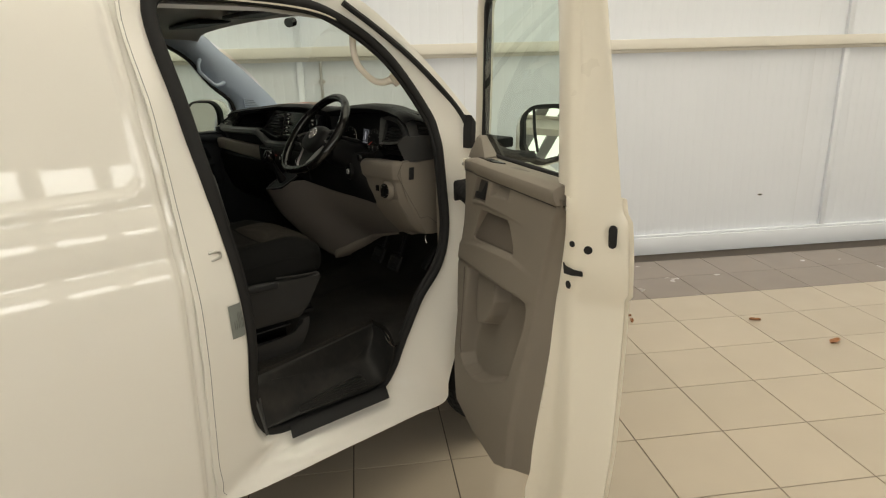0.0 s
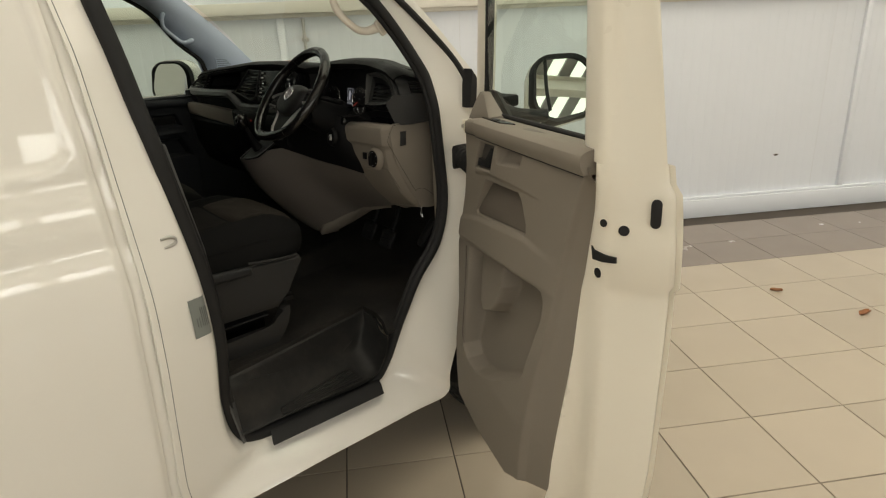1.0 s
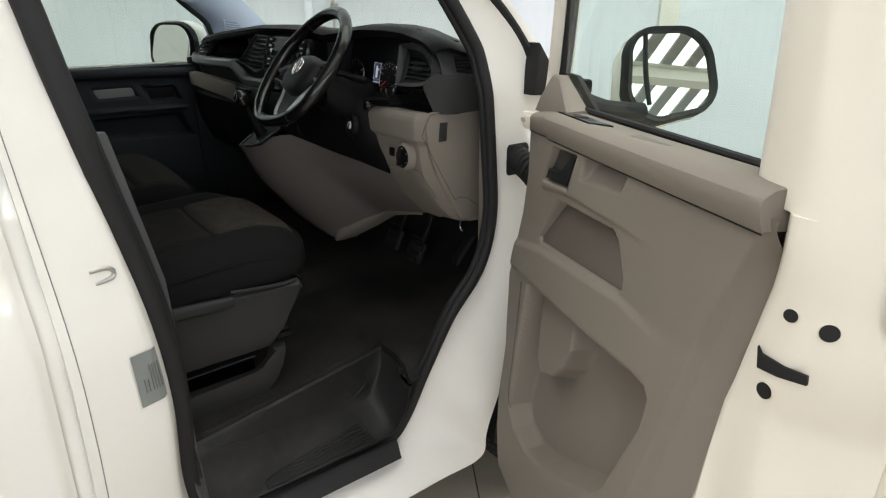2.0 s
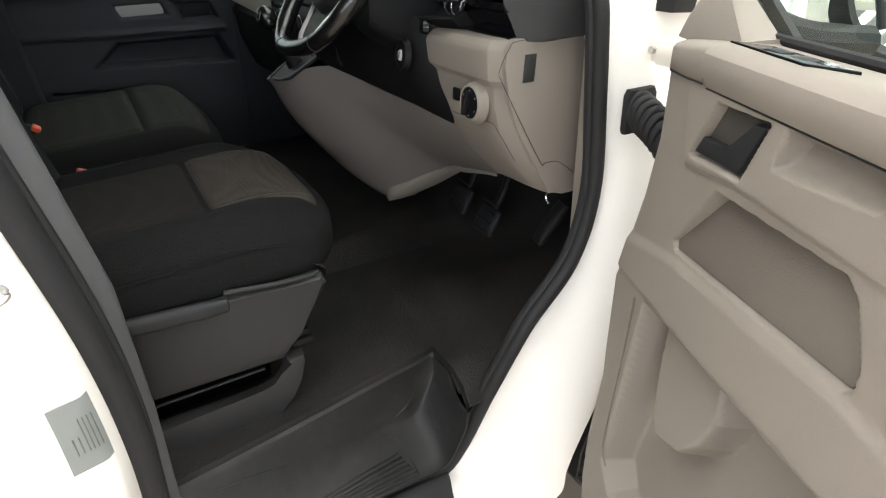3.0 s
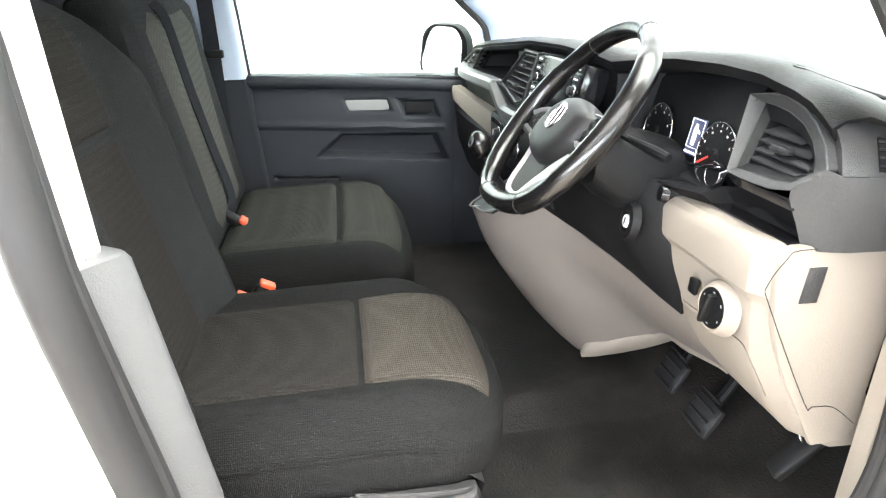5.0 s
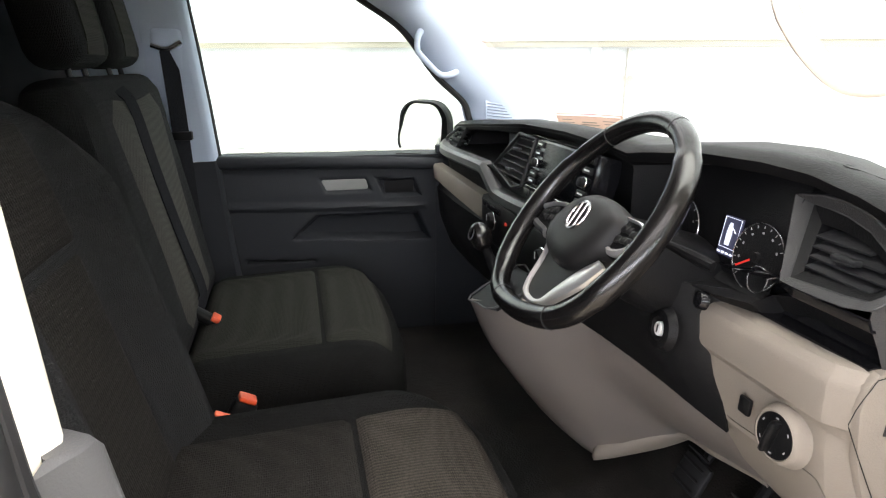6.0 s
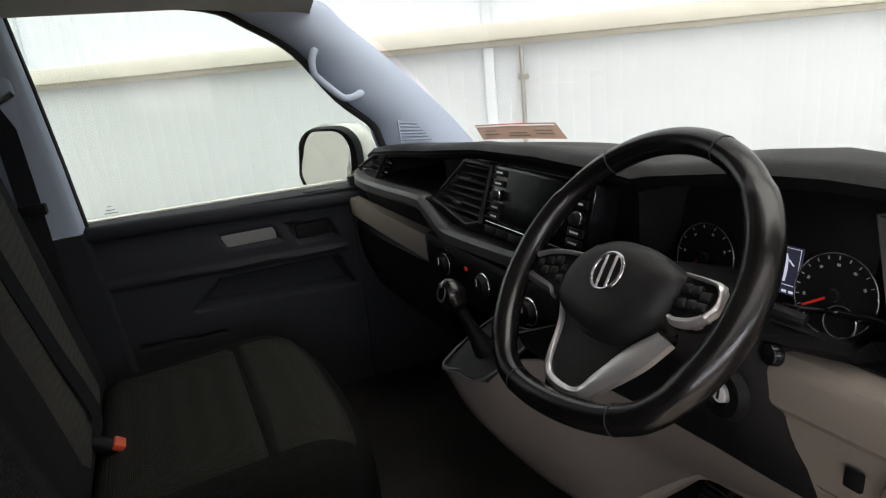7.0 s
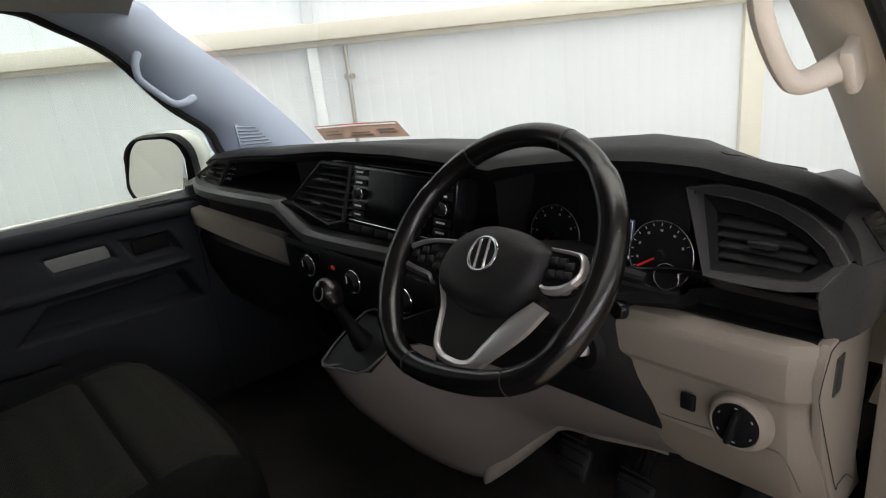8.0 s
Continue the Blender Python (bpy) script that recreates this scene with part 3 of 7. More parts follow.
part("pillar_rubber", tube(curve([(0.90, 0.455, 1.35), (0.885, 0.43, 1.43), (0.868, 0.365, 1.525), (0.845, 0.215, 1.672), (0.83, 0.078, 1.776), (0.815, -0.05, 1.862)], 5), 0.011, 8), RUBBER, van, "black rubber strip up the front pillar")
part("rubber_block", plate([(0.405, 1.345), (0.475, 1.34), (0.46, 1.42), (0.42, 1.47)], lambda a, b, d: (0.875 + d, a, b), 0.05, 0.006), RUBBER, van, "black rubber wedge at the foot of the pillar")


# protective strip on the sill
rows = []
for y in (-0.415, -0.30, -0.2, -0.1, 0.0):
    rows.append([Vector((0.838, y + 0.01, 0.434)), Vector((0.856, y + 0.006, 0.425)), Vector((0.872, y, 0.415)), Vector((0.884, y - 0.003, 0.4055))])
part("sill_strip", thick(grid(rows), -0.005), RUBBER, van, "black protective film on the white sill")
# B-pillar: inner flange, grey trim, striker and sticker
flange = []
for z, y in ((0.44, -0.475), (0.62, -0.505), (0.83, -0.50), (1.05, -0.505), (1.20, -0.53), (1.345, -0.555)):
    flange.append([Vector((0.858, y - 0.02, z)), Vector((0.835, y - 0.004, z)), Vector((0.815, y + 0.010, z)), Vector((0.795, y + 0.004, z)), Vector((0.76, y - 0.06, z))])
flange += [[p.lerp(flange[-1][1], 0.12) + Vector((0, -0.002, 0.008)) for p in flange[-1]], [p.lerp(flange[-1][1], 0.97) + Vector((0, -0.012, 0.012)) for p in flange[-1]]]
part("pillar_trim", thick(grid([curve(r, 3) for r in flange]), 0.006), TRIMGREY, van, "grey plastic pillar cover")
flange = []
for z, y in ((1.345, -0.57), (1.55, -0.597), (1.72, -0.62), (1.86, -0.643)):
    dx = -0.17 * max(0.0, z - 1.36)
    flange.append([Vector((0.86 + dx, y - 0.02, z)), Vector((0.835 + dx, y - 0.006, z)), Vector((0.80 + dx, y - 0.0, z)), Vector((0.77 + dx, y - 0.06, z))])
part("pillar_flange", thick(grid([curve(r, 3) for r in flange]), 0.006), PAINT_IN, van, "white painted upper door pillar")
striker = part("striker", box(0.896, 0.912, -0.634, -0.624, 1.105, 1.150, 0.003), STEEL, van, "bare steel door striker")
part("loop", tube(curve([(0.916, -0.630, 1.140), (0.913, -0.606, 1.140), (0.911, -0.594, 1.133), (0.913, -0.597, 1.121), (0.916, -0.625, 1.116)], 4), 0.0045, 8), STEEL, striker)
rows = []
for t in (0.14, 0.18, 0.22, 0.26, 0.31, 0.36, 0.42):
    src = aperture_row(t, 0.0035)
    rows.append([p for p in src if 0.855 < p.z < 0.975 and p.y < -0.4])
k = min(len(r) for r in rows)
label_bm = grid([r[:k] for r in rows])
part("sticker", label_bm, STICK, van, "grey paper data sticker with faint print")

for i, (t, lo, hi) in enumerate(((0.17, 0.88, 0.955), (0.20, 0.865, 0.952), (0.23, 0.87, 0.952), (0.26, 0.86, 0.945), (0.30, 0.865, 0.935), (0.34, 0.87, 0.94))):
    line = [p for p in aperture_row(t, 0.0045) if lo < p.z < hi and p.y < -0.4]
    part("print_bar", tube(line, 0.0008, 6), PRINT, van)
# roof, front and glass of the van
roof = []
for y in (REAR, -2.6, -1.7, -0.9, -0.5, -0.2, 0.0):
    drop = 0.05 * ease(-0.5, 0.15, y)
    roof.append([(x, y, z - drop) for x, z in ((-0.80, 1.92), (-0.72, 1.965), (-0.4, 1.985), (0, 1.99), (0.4, 1.985), (0.72, 1.965), (0.80, 1.92))])
part("roof", thick(grid([curve(r, 3) for r in roof]), 0.02), PAINT, van, "white steel roof", sharp=60)
liner = []
for y in (-1.0, -0.6, -0.3, -0.1, 0.0):
    drop = 0.03 * ease(-0.3, 0.05, y)
    liner.append([(x, y, z - drop) for x, z in ((-0.75, 1.845), (-0.6, 1.885), (0, 1.90), (0.6, 1.885), (0.75, 1.845))])
part("headliner", thick(grid([curve(r, 3) for r in liner]), 0.012), FOAM, van, "pale cloth headliner")
part("bulkhead", box(-0.75, 0.75, -1.04, -1.0, 0.5, 1.9, 0.005), GREY, van, "dark bulkhead behind the seats")
part("load_floor", box(-0.86, 0.86, REAR, -1.05, 0.5, 0.54, 0.005), GREY, van)
part("rear_end", box(-0.88, 0.88, REAR - 0.04, REAR, 0.35, 1.95, 0.02), PAINT, van)

WS_LOW = curve([(-0.785, 0.44, 1.42), (-0.62, 0.60, 1.385), (-0.35, 0.69, 1.37), (0, 0.72, 1.365), (0.35, 0.69, 1.37), (0.62, 0.60, 1.385), (0.765, 0.44, 1.42)], 3)
WS_TOP = curve([(-0.735, -0.02, 1.862), (-0.6, 0.02, 1.875), (-0.35, 0.06, 1.888), (0, 0.075, 1.893), (0.35, 0.06, 1.888), (0.6, 0.02, 1.875), (0.70, -0.02, 1.862)], 3)
ws = [[a.lerp(b, t) + Vector((0, 0.035, 0.03)) * (4 * t * (1 - t)) for a, b in zip(WS_LOW, WS_TOP)] for t in [i / 6 for i in range(7)]]
pane = part("windscreen", grid(ws), CLEAR_GLASS, van, "faintly green windscreen")
pane.visible_shadow = False
part("windscreen_rim", tube(ws[-1][1:-1], 0.006, 8), RUBBER, van, "black upper edge of the windscreen")
part("sensor", disc(0.028, 0.02, 20, look(Vector((0.16, 0.075, 1.845)), Vector((0.16, -0.4, 1.75))) @ Matrix.Diagonal((1.4, 0.7, 1, 1))), GLOSSY, van, "small black mirror foot on the glass")


def front_half(sign):
    """Wing, arch and bonnet of one side."""
    rows = []
    for y in [0.42 + 0.05 * i for i in range(19)] + [1.38, 1.42]:
        k = ease(0.9, 1.42, y)
        top = 1.345 - 0.17 * (y - 0.42) - 0.16 * k
        arch = 0.34 + math.sqrt(max(0.0, 0.40 ** 2 - (y - 0.70) ** 2)) if abs(y - 0.70) < 0.40 else 0.34
        wide = 0.93 - 0.12 * k
        row = [(0, y, top + 0.03), (0.35, y, top + 0.025), (0.68, y, top), (0.80, y, top - 0.03), (0.88 - 0.12 * k, y, top - 0.10), (wide, y, top - 0.25), (wide + 0.005, y, max(arch, 0.70)), (wide, y, arch)]
        rows.append([(sign * x, max(yy, 0.755 - 0.42 * x * x), z) for x, yy, z in row])
    return grid(rows)


for sign in (1, -1):
    part("front_wing", thick(front_half(sign), 0.01), PAINT, van, "white front wing and half bonnet", sharp=60)
part("front_end", box(-0.80, 0.80, 1.36, 1.42, 0.3, 1.02, 0.03), PAINT, van, "white front panel and bumper")
part("scuttle", box(-0.78, 0.78, 0.62, 0.80, 1.30, 1.345, 0.01), DASH, van, "black scuttle under the windscreen")


def wheel(cx, cy):
    m = Matrix.Translation((cx, cy, 0.335)) @ Matrix.Rotation(radians(90), 4, "Y")
    prof = [(0.20, 0.095), (0.25, 0.108), (0.30, 0.108), (0.322, 0.098), (0.333, 0.08), (0.335, 0.03), (0.335, -0.03), (0.333, -0.08), (0.322, -0.098), (0.30, -0.108), (0.25, -0.108), (0.20, -0.095)]
    rows = [[m @ Vector((r * math.cos(a), r * math.sin(a), h)) for r, h in prof] for a in [2 * math.pi * k / 48 for k in range(48)]]
    wh = part("wheel", grid(rows, close_u=True), TYRE, van, "black road tyre on a steel wheel")
    blocks = []
    for k in range(60):
        for j, off in enumerate((-0.062, -0.02, 0.02, 0.062)):
            a = 2 * math.pi * (k + 0.4 * (j % 2)) / 60
            q = m @ Matrix.Rotation(a, 4, "Z") @ Matrix.Translation((0.3365, 0, off))
            b = box(-0.004, 0.004, -0.0125, 0.0125, -0.016, 0.016, 0)
            b.transform(q)
            blocks.append(b)
    part("tread", join(*blocks), TYRE, wh)
    part("rim", disc(0.205, 0.10, 32, m @ Matrix.Translation((0, 0, -0.05)), 0.19), STEEL, wh, "dull steel rim")


for cx, cy in ((0.83, 0.70), (-0.83, 0.70), (0.83, -2.35), (-0.83, -2.35)):
    wheel(cx, cy)
for sx in (1, -1):
    part("wheel_arch_liner", thick(grid([[(sx * x, 0.70 + 0.40 * math.cos(a), 0.335 + 0.40 * math.sin(a)) for x in (0.66, 0.80, 0.925)] for a in [math.pi * k / 16 for k in range(17)]]), 0.006), RUBBER, van, "black wheel arch liner")
part("underbody", box(-0.78, 0.70, REAR + 0.1, 0.28, 0.30, 0.345, 0.01), DASH, van, "dark underbody")

# cab floor: mat, step well on the driver's side, toe board
STEP_Y0, STEP_Y1 = -0.50, 0.055


def ridge_x(y):
    """Where the raised middle of the cab floor breaks down to the driver's footwell."""
    return lerp_table([(-0.6, 0.225), (0.0, 0.205), (0.19, 0.165), (0.36, 0.085), (0.6, 0.03)], y)


def floor_z(x, y):
    top = ridge_x(y)
    return 0.628 + 0.014 * ease(-0.5, 0.1, y) + 0.30 * ease(0.34, 0.85, y) + 0.052 * max(0.0, min(1.0, (0.268 - x) / (0.268 - top))) - 0.004 * ease(top, top - 0.05, x)


def step_edge(y):
    """The slanting inner edge of the entry step."""
    return 0.697 + 0.162 * (0.055 - y)


ys = [-1.0 + 0.05 * i for i in range(38)]
rows = []
for y in ys:
    inner = step_edge(max(STEP_Y0, min(STEP_Y1, y)))
    xs = [-0.82 + 0.12 * i for i in range(7)] + [ridge_x(y) - 0.06, ridge_x(y) - 0.02, ridge_x(y), ridge_x(y) + 0.01, 0.24, 0.262, 0.27, 0.30, 0.40, 0.50, 0.60, 0.66, inner - 0.004, inner]
    rows.append([(x, y, floor_z(x, y)) for x in xs])
part("floor_mat", thick(grid(rows), -0.02), MAT, van, "black pimpled rubber cab floor mat", sharp=60)
def mat_strip(y0, y1, x0, x1, name, label):
    """A strip of floor mat between the step and the seal."""
    n = 14
    return part(name, thick(grid([[(x0(y) + (x1(y) - x0(y)) * k, y, floor_z(0.7, y) - 0.05 * ease(0.7, 1.0, k)) for k in (0.0, 0.3, 0.6, 0.8, 0.92, 1.0)] for y in [y0 + (y1 - y0) * i / n for i in range(n + 1)]]), -0.02), MAT, van, label)


mat_strip(STEP_Y1 + 0.004, 0.70, lambda y: 0.697, lambda y: 0.838 - 0.06 * ease(0.10, 0.22, y), "floor_mat_edge", "black floor mat beside the pedals")
mat_strip(-1.0, STEP_Y0, lambda y: step_edge(STEP_Y0), lambda y: 0.83, "floor_mat_rear", "black floor mat behind the step")
part("mat_ridge", tube(curve([(ridge_x(y), y, floor_z(ridge_x(y), y) + 0.001) for y in (-0.30, -0.1, 0.1, 0.25, 0.36, 0.5)], 5), 0.005, 8, flat=0.6), MAT, van, "raised edge of the floor mat")


def step_z(x, y):
    """Height of the tread of the entry step: it falls outwards and its inner side rises to the rear."""
    inner = lerp_table([(-0.49, 0.630), (-0.40, 0.606), (-0.31, 0.583), (-0.05, 0.530)], y)
    k = max(0.0, min(1.0, (x - step_edge(y) - 0.022) / (0.85 - step_edge(y) - 0.022)))
    return inner + (0.462 - inner) * ease(-0.35, 1.0, k) ** 1.2 + 0.11 * ease(-0.03, STEP_Y1 + 0.02, y) ** 2


rows = []
for y in [STEP_Y0 + 0.001, STEP_Y0 + 0.01] + [-0.47 + 0.035 * i for i in range(13)] + [-0.02, 0.0, 0.015, 0.03, 0.042, 0.052]:
    e, lid = step_edge(y), floor_z(0.7, y)
    foot = min(step_z(e + 0.022, y), lid - 0.002)
    row = [(e - 0.002, y, lid + 0.002), (e + 0.003, y, lid - 0.002), (e + 0.006, y, lid * 0.8 + foot * 0.2), (e + 0.014, y, lid * 0.22 + foot * 0.78), (e + 0.019, y, lid * 0.07 + foot * 0.93), (e + 0.026, y, min(step_z(e + 0.026, y), lid - 0.002))]
    row += [(x, y, min(step_z(x, y), lid - 0.002)) for x in [e + 0.03 + (0.85 - e - 0.03) * k / 7 for k in range(1, 8)]]
    rows.append(row)
rows.append([(p[0], STEP_Y1 + 0.004, floor_z(0.7, STEP_Y1) - 0.05 * ease(0.76, 0.81, p[0])) for p in rows[-1]])
part("step_well", thick(grid(rows), -0.006), STEPM, van, "black moulded entry step", sharp=35)
part("step_edge_bead", tube(curve([(step_edge(y) - 0.001, y, floor_z(0.7, y) + 0.001) for y in (STEP_Y0, -0.35, -0.2, -0.05, 0.03)] + [(0.702, 0.057, 0.643), (0.75, 0.064, 0.640), (0.80, 0.068, 0.60)], 4), 0.0045, 8), STEPM, van, "raised bead round the step")
part("step_crease", tube([(step_edge(y) + 0.021, y, step_z(step_edge(y) + 0.022, y) + 0.0085) for y in [-0.44 + 0.04 * i for i in range(10)]] + [(step_edge(-0.03) + 0.02, -0.035, 0.552), (step_edge(0.0) + 0.012, 0.005, 0.580), (0.707, 0.035, 0.618)], 0.003, 8), STEPM, van, "rounded foot of the step wall")
part("tread_outline", tube([(x, y, step_z(x, y) + 0.0065) for x, y in [(step_edge(-0.40) + 0.045, -0.40), (step_edge(-0.3) + 0.043, -0.3), (step_edge(-0.2) + 0.042, -0.2), (step_edge(-0.09) + 0.04, -0.09), (step_edge(-0.075) + 0.05, -0.072), (0.80, -0.062), (0.84, -0.058)]], 0.0016, 6), RUBBER, van, "groove round the tread plate")
for i in range(6):
    y1 = -0.082 + 0.004 * i
    line = [(x, y, step_z(x, y) + 0.009) for x, y in [(step_edge(y) * (1 - (i + 1) / 7) + 0.058 * (1 - i / 6) + (0.845 * (i + 1) / 7), y) for y in (-0.36, -0.28, -0.2, -0.14, y1)]]
    part("tread_rib", tube(line, 0.0065, 8, flat=0.6), STEPM, van)
for x0, x1, y, z in ((0.20, 0.30, 0.40, 0.77), (0.36, 0.46, 0.385, 0.77)):
    ped = part("pedal", pillow(x1 - x0 - 0.015, 0.075, 0.018, 0.008, 0.004, 4, pose((x0 + x1) / 2, y, z, 62, 0, 0)), RUBBER, van, "black ribbed pedal")
    part("arm", tube(curve([((x0 + x1) / 2, y + 0.01, z), ((x0 + x1) / 2 + 0.01, y + 0.06, z + 0.12), ((x0 + x1) / 2, y + 0.05, z + 0.28)], 4), 0.011, 8), DASH, ped)
    for k in range(4):
        part("grip", tube([((x0 + x1) / 2 - 0.034, y - 0.026 + 0.012 * k, z - 0.016 + 0.022 * k), ((x0 + x1) / 2 + 0.034, y - 0.026 + 0.012 * k, z - 0.016 + 0.022 * k)], 0.003, 6), RUBBER, ped)
part("accelerator", pillow(0.048, 0.12, 0.02, 0.009, 0.003, 4, pose(0.608, 0.44, 0.828, 55, 0, -14)), RUBBER, van, "long black accelerator pedal")
part("lever", tube(curve([(0.695, 0.358, 0.932), (0.69, 0.355, 0.942), (0.685, 0.36, 0.965)], 4), 0.0025, 8), CHROME, van, "slim bonnet release lever")
# ---------------------------------------------------------------- the open driver's door: u runs from the hinge to the latch, v outwards, z up
DOOR_M = Matrix(((0.9161, 0.4009, 0, 0.93), (-0.4009, 0.9161, 0, 0.312), (0, 0, 1, 0), (0, 0, 0, 1)))
PANEL_V = [(0.36, -0.055), (0.6, -0.05), (0.8, -0.03), (0.95, -0.012), (1.1, 0.0), (1.4, 0.0)]
PANEL_F = [(0.36, 0.13), (0.42, 0.095), (0.5, 0.08), (0.6, 0.08), (0.75, 0.08), (0.93, 0.034), (1.1, 0.074), (1.2, 0.098), (1.30, 0.100), (1.335, 0.118), (1.395, 0.15)]
PANEL_R = [(0.42, 0.77), (0.5, 0.80), (0.85, 0.84), (1.04, 0.845), (1.15, 0.868), (1.28, 0.89), (1.39, 0.925)]
BOTTOM = [(0.1, 0.41), (0.35, 0.375), (0.58, 0.385), (0.82, 0.50)]


def inside(poly, a, b):
    """Signed distance to a polygon, positive inside."""
    best, odd, k = 9.0, False, len(poly)
    for i in range(k):
        (x0, y0), (x1, y1) = poly[i], poly[(i + 1) % k]
        dx, dy = x1 - x0, y1 - y0
        t = max(0.0, min(1.0, ((a - x0) * dx + (b - y0) * dy) / (dx * dx + dy * dy)))
        best = min(best, math.hypot(a - x0 - t * dx, b - y0 - t * dy))
        if (y0 > b) != (y1 > b) and a < x0 + (b - y0) * dx / dy:
            odd = not odd
    return best if odd else -best


# fields pressed into the door lining: outline, depth (minus: proud), soft edge, share of the depth left at the foot, u from where it fades out
FIELDS = [
    ([(0.24, 1.190), (0.355, 1.206), (0.54, 1.212), (0.80, 1.210), (0.86, 1.36), (0.20, 1.36)], -0.007, 0.010, 1.0, 0.50),
    ([(0.301, 1.291), (0.410, 1.298), (0.374, 1.222), (0.256, 1.213)], 0.036, 0.005, 1.0, 2.0),
    ([(0.436, 1.300), (0.589, 1.305), (0.571, 1.271), (0.427, 1.255)], 0.042, 0.006, 0.30, 2.0),
    ([(0.323, 1.187), (0.556, 1.203), (0.574, 1.190), (0.600, 1.135), (0.600, 1.112), (0.590, 1.102), (0.252, 1.070), (0.244, 1.080)], 0.038, 0.005, 0.95, 2.0),
    ([(0.08, 1.022), (0.14, 1.035), (0.256, 1.061), (0.596, 1.101), (0.78, 1.085), (0.80, 1.005), (0.69, 0.997), (0.42, 0.972), (0.17, 0.956), (0.08, 0.95)], -0.007, 0.014, 1.0, 0.58),
    ([(0.205, 0.950), (0.35, 0.968), (0.53, 0.980), (0.675, 0.996), (0.708, 0.994), (0.722, 0.980), (0.720, 0.93), (0.655, 0.745), (0.620, 0.708), (0.47, 0.630), (0.40, 0.598), (0.33, 0.578), (0.25, 0.582), (0.205, 0.615)], 0.100, 0.010, 0.55, 2.0),
    ([(0.215, 0.948), (0.395, 0.964), (0.420, 0.885), (0.405, 0.828), (0.378, 0.792), (0.312, 0.764), (0.275, 0.790), (0.240, 0.870)], -0.058, 0.013, 1.0, 2.0),
]
FLANK = [(0.36, 0.66), (0.5, 0.672), (0.66, 0.70), (0.9, 0.752), (0.972, 0.768), (1.118, 0.798), (1.222, 0.842), (1.33, 0.888)]


def smooth(lo, hi, x):
    t = np.clip((x - lo) / (hi - lo), 0.0, 1.0)
    return t * t * (3 - 2 * t)


def inside_all(poly, a, b):
    """inside() for whole arrays of points."""
    best, odd, k = np.full(a.shape, 9.0), np.zeros(a.shape, bool), len(poly)
    for i in range(k):
        (x0, y0), (x1, y1) = poly[i], poly[(i + 1) % k]
        dx, dy = x1 - x0, y1 - y0
        t = np.clip(((a - x0) * dx + (b - y0) * dy) / (dx * dx + dy * dy), 0.0, 1.0)
        best = np.minimum(best, np.hypot(a - x0 - t * dx, b - y0 - t * dy))
        if dy:
            odd ^= ((y0 > b) != (y1 > b)) & (a < x0 + (b - y0) * dx / dy)
    return np.where(odd, best, -best)


def table(rows, x):
    return np.interp(x, [r[0] for r in rows], [r[1] for r in rows])


def lining(ni=330, nj=270):
    i, g = np.meshgrid(np.arange(ni + 1) / ni, np.arange(nj + 1) / nj, indexing="ij")
    z = 1.40 - 1.02 * i
    u = table(PANEL_F, z) * (1 - g) + table(PANEL_R, z) * g
    z = 1.335 - (1.335 - table(BOTTOM, u)) * i
    front, rear = table(PANEL_F, z), table(PANEL_R, z)
    u = front * (1 - g) + rear * g
    v = table(PANEL_V, z)
    for poly, depth, soft, foot, fade in FIELDS:
        lo, hi = min(q[1] for q in poly), max(q[1] for q in poly)
        edge = smooth(0.0, 0.07, u - front) if depth < 0 else 1.0
        v = v + edge * depth * (foot + (1 - foot) * np.clip((z - lo) / (hi - lo), 0.0, 1.0)) * smooth(-soft * 0.3, soft, inside_all(poly, u, z)) * (1 - smooth(fade, fade + 0.22, u))
    crease = table(FLANK, z)
    fall = np.clip((u - crease) / np.maximum(0.02, rear - crease), 0.0, 1.0)
    v = v + 0.036 * (0.75 * fall + 0.25 * smooth(0.0, 0.25, fall)) * smooth(1.335, 1.27, z)
    v = v + 0.035 * smooth(0.06, 0.0, u - front)
    pts = np.stack([u, v, z], axis=-1).reshape(-1, 3)
    k = (np.arange(ni)[:, None] * (nj + 1) + np.arange(nj)[None, :]).reshape(-1)
    me = bpy.data.meshes.new("lining")
    me.from_pydata(pts.tolist(), [], np.stack([k, k + 1, k + nj + 2, k + nj + 1], axis=-1).tolist())
    bm = bmesh.new()
    bm.from_mesh(me)
    bpy.data.meshes.remove(me)
    return bm


def shut_face(z):
    """The rear shut face of the door above the latch and up the window post, from the outer edge inwards."""
    t = max(0.0, (z - 1.344) / 0.54)
    k, r, o = ease(0.0, 0.6, t), 0.988 - 0.02 * t, 0.118 - 0.062 * t
    return [(r, o - 0.016, z), (r - 0.017, 0.056 - 0.014 * t, z), (0.958 - 0.028 * t, 0.032 - 0.004 * t, z), (0.942 - 0.02 * k, 0.016 + 0.010 * k, z), (0.908 - 0.008 * k, 0.012 + 0.002 * k, z)]


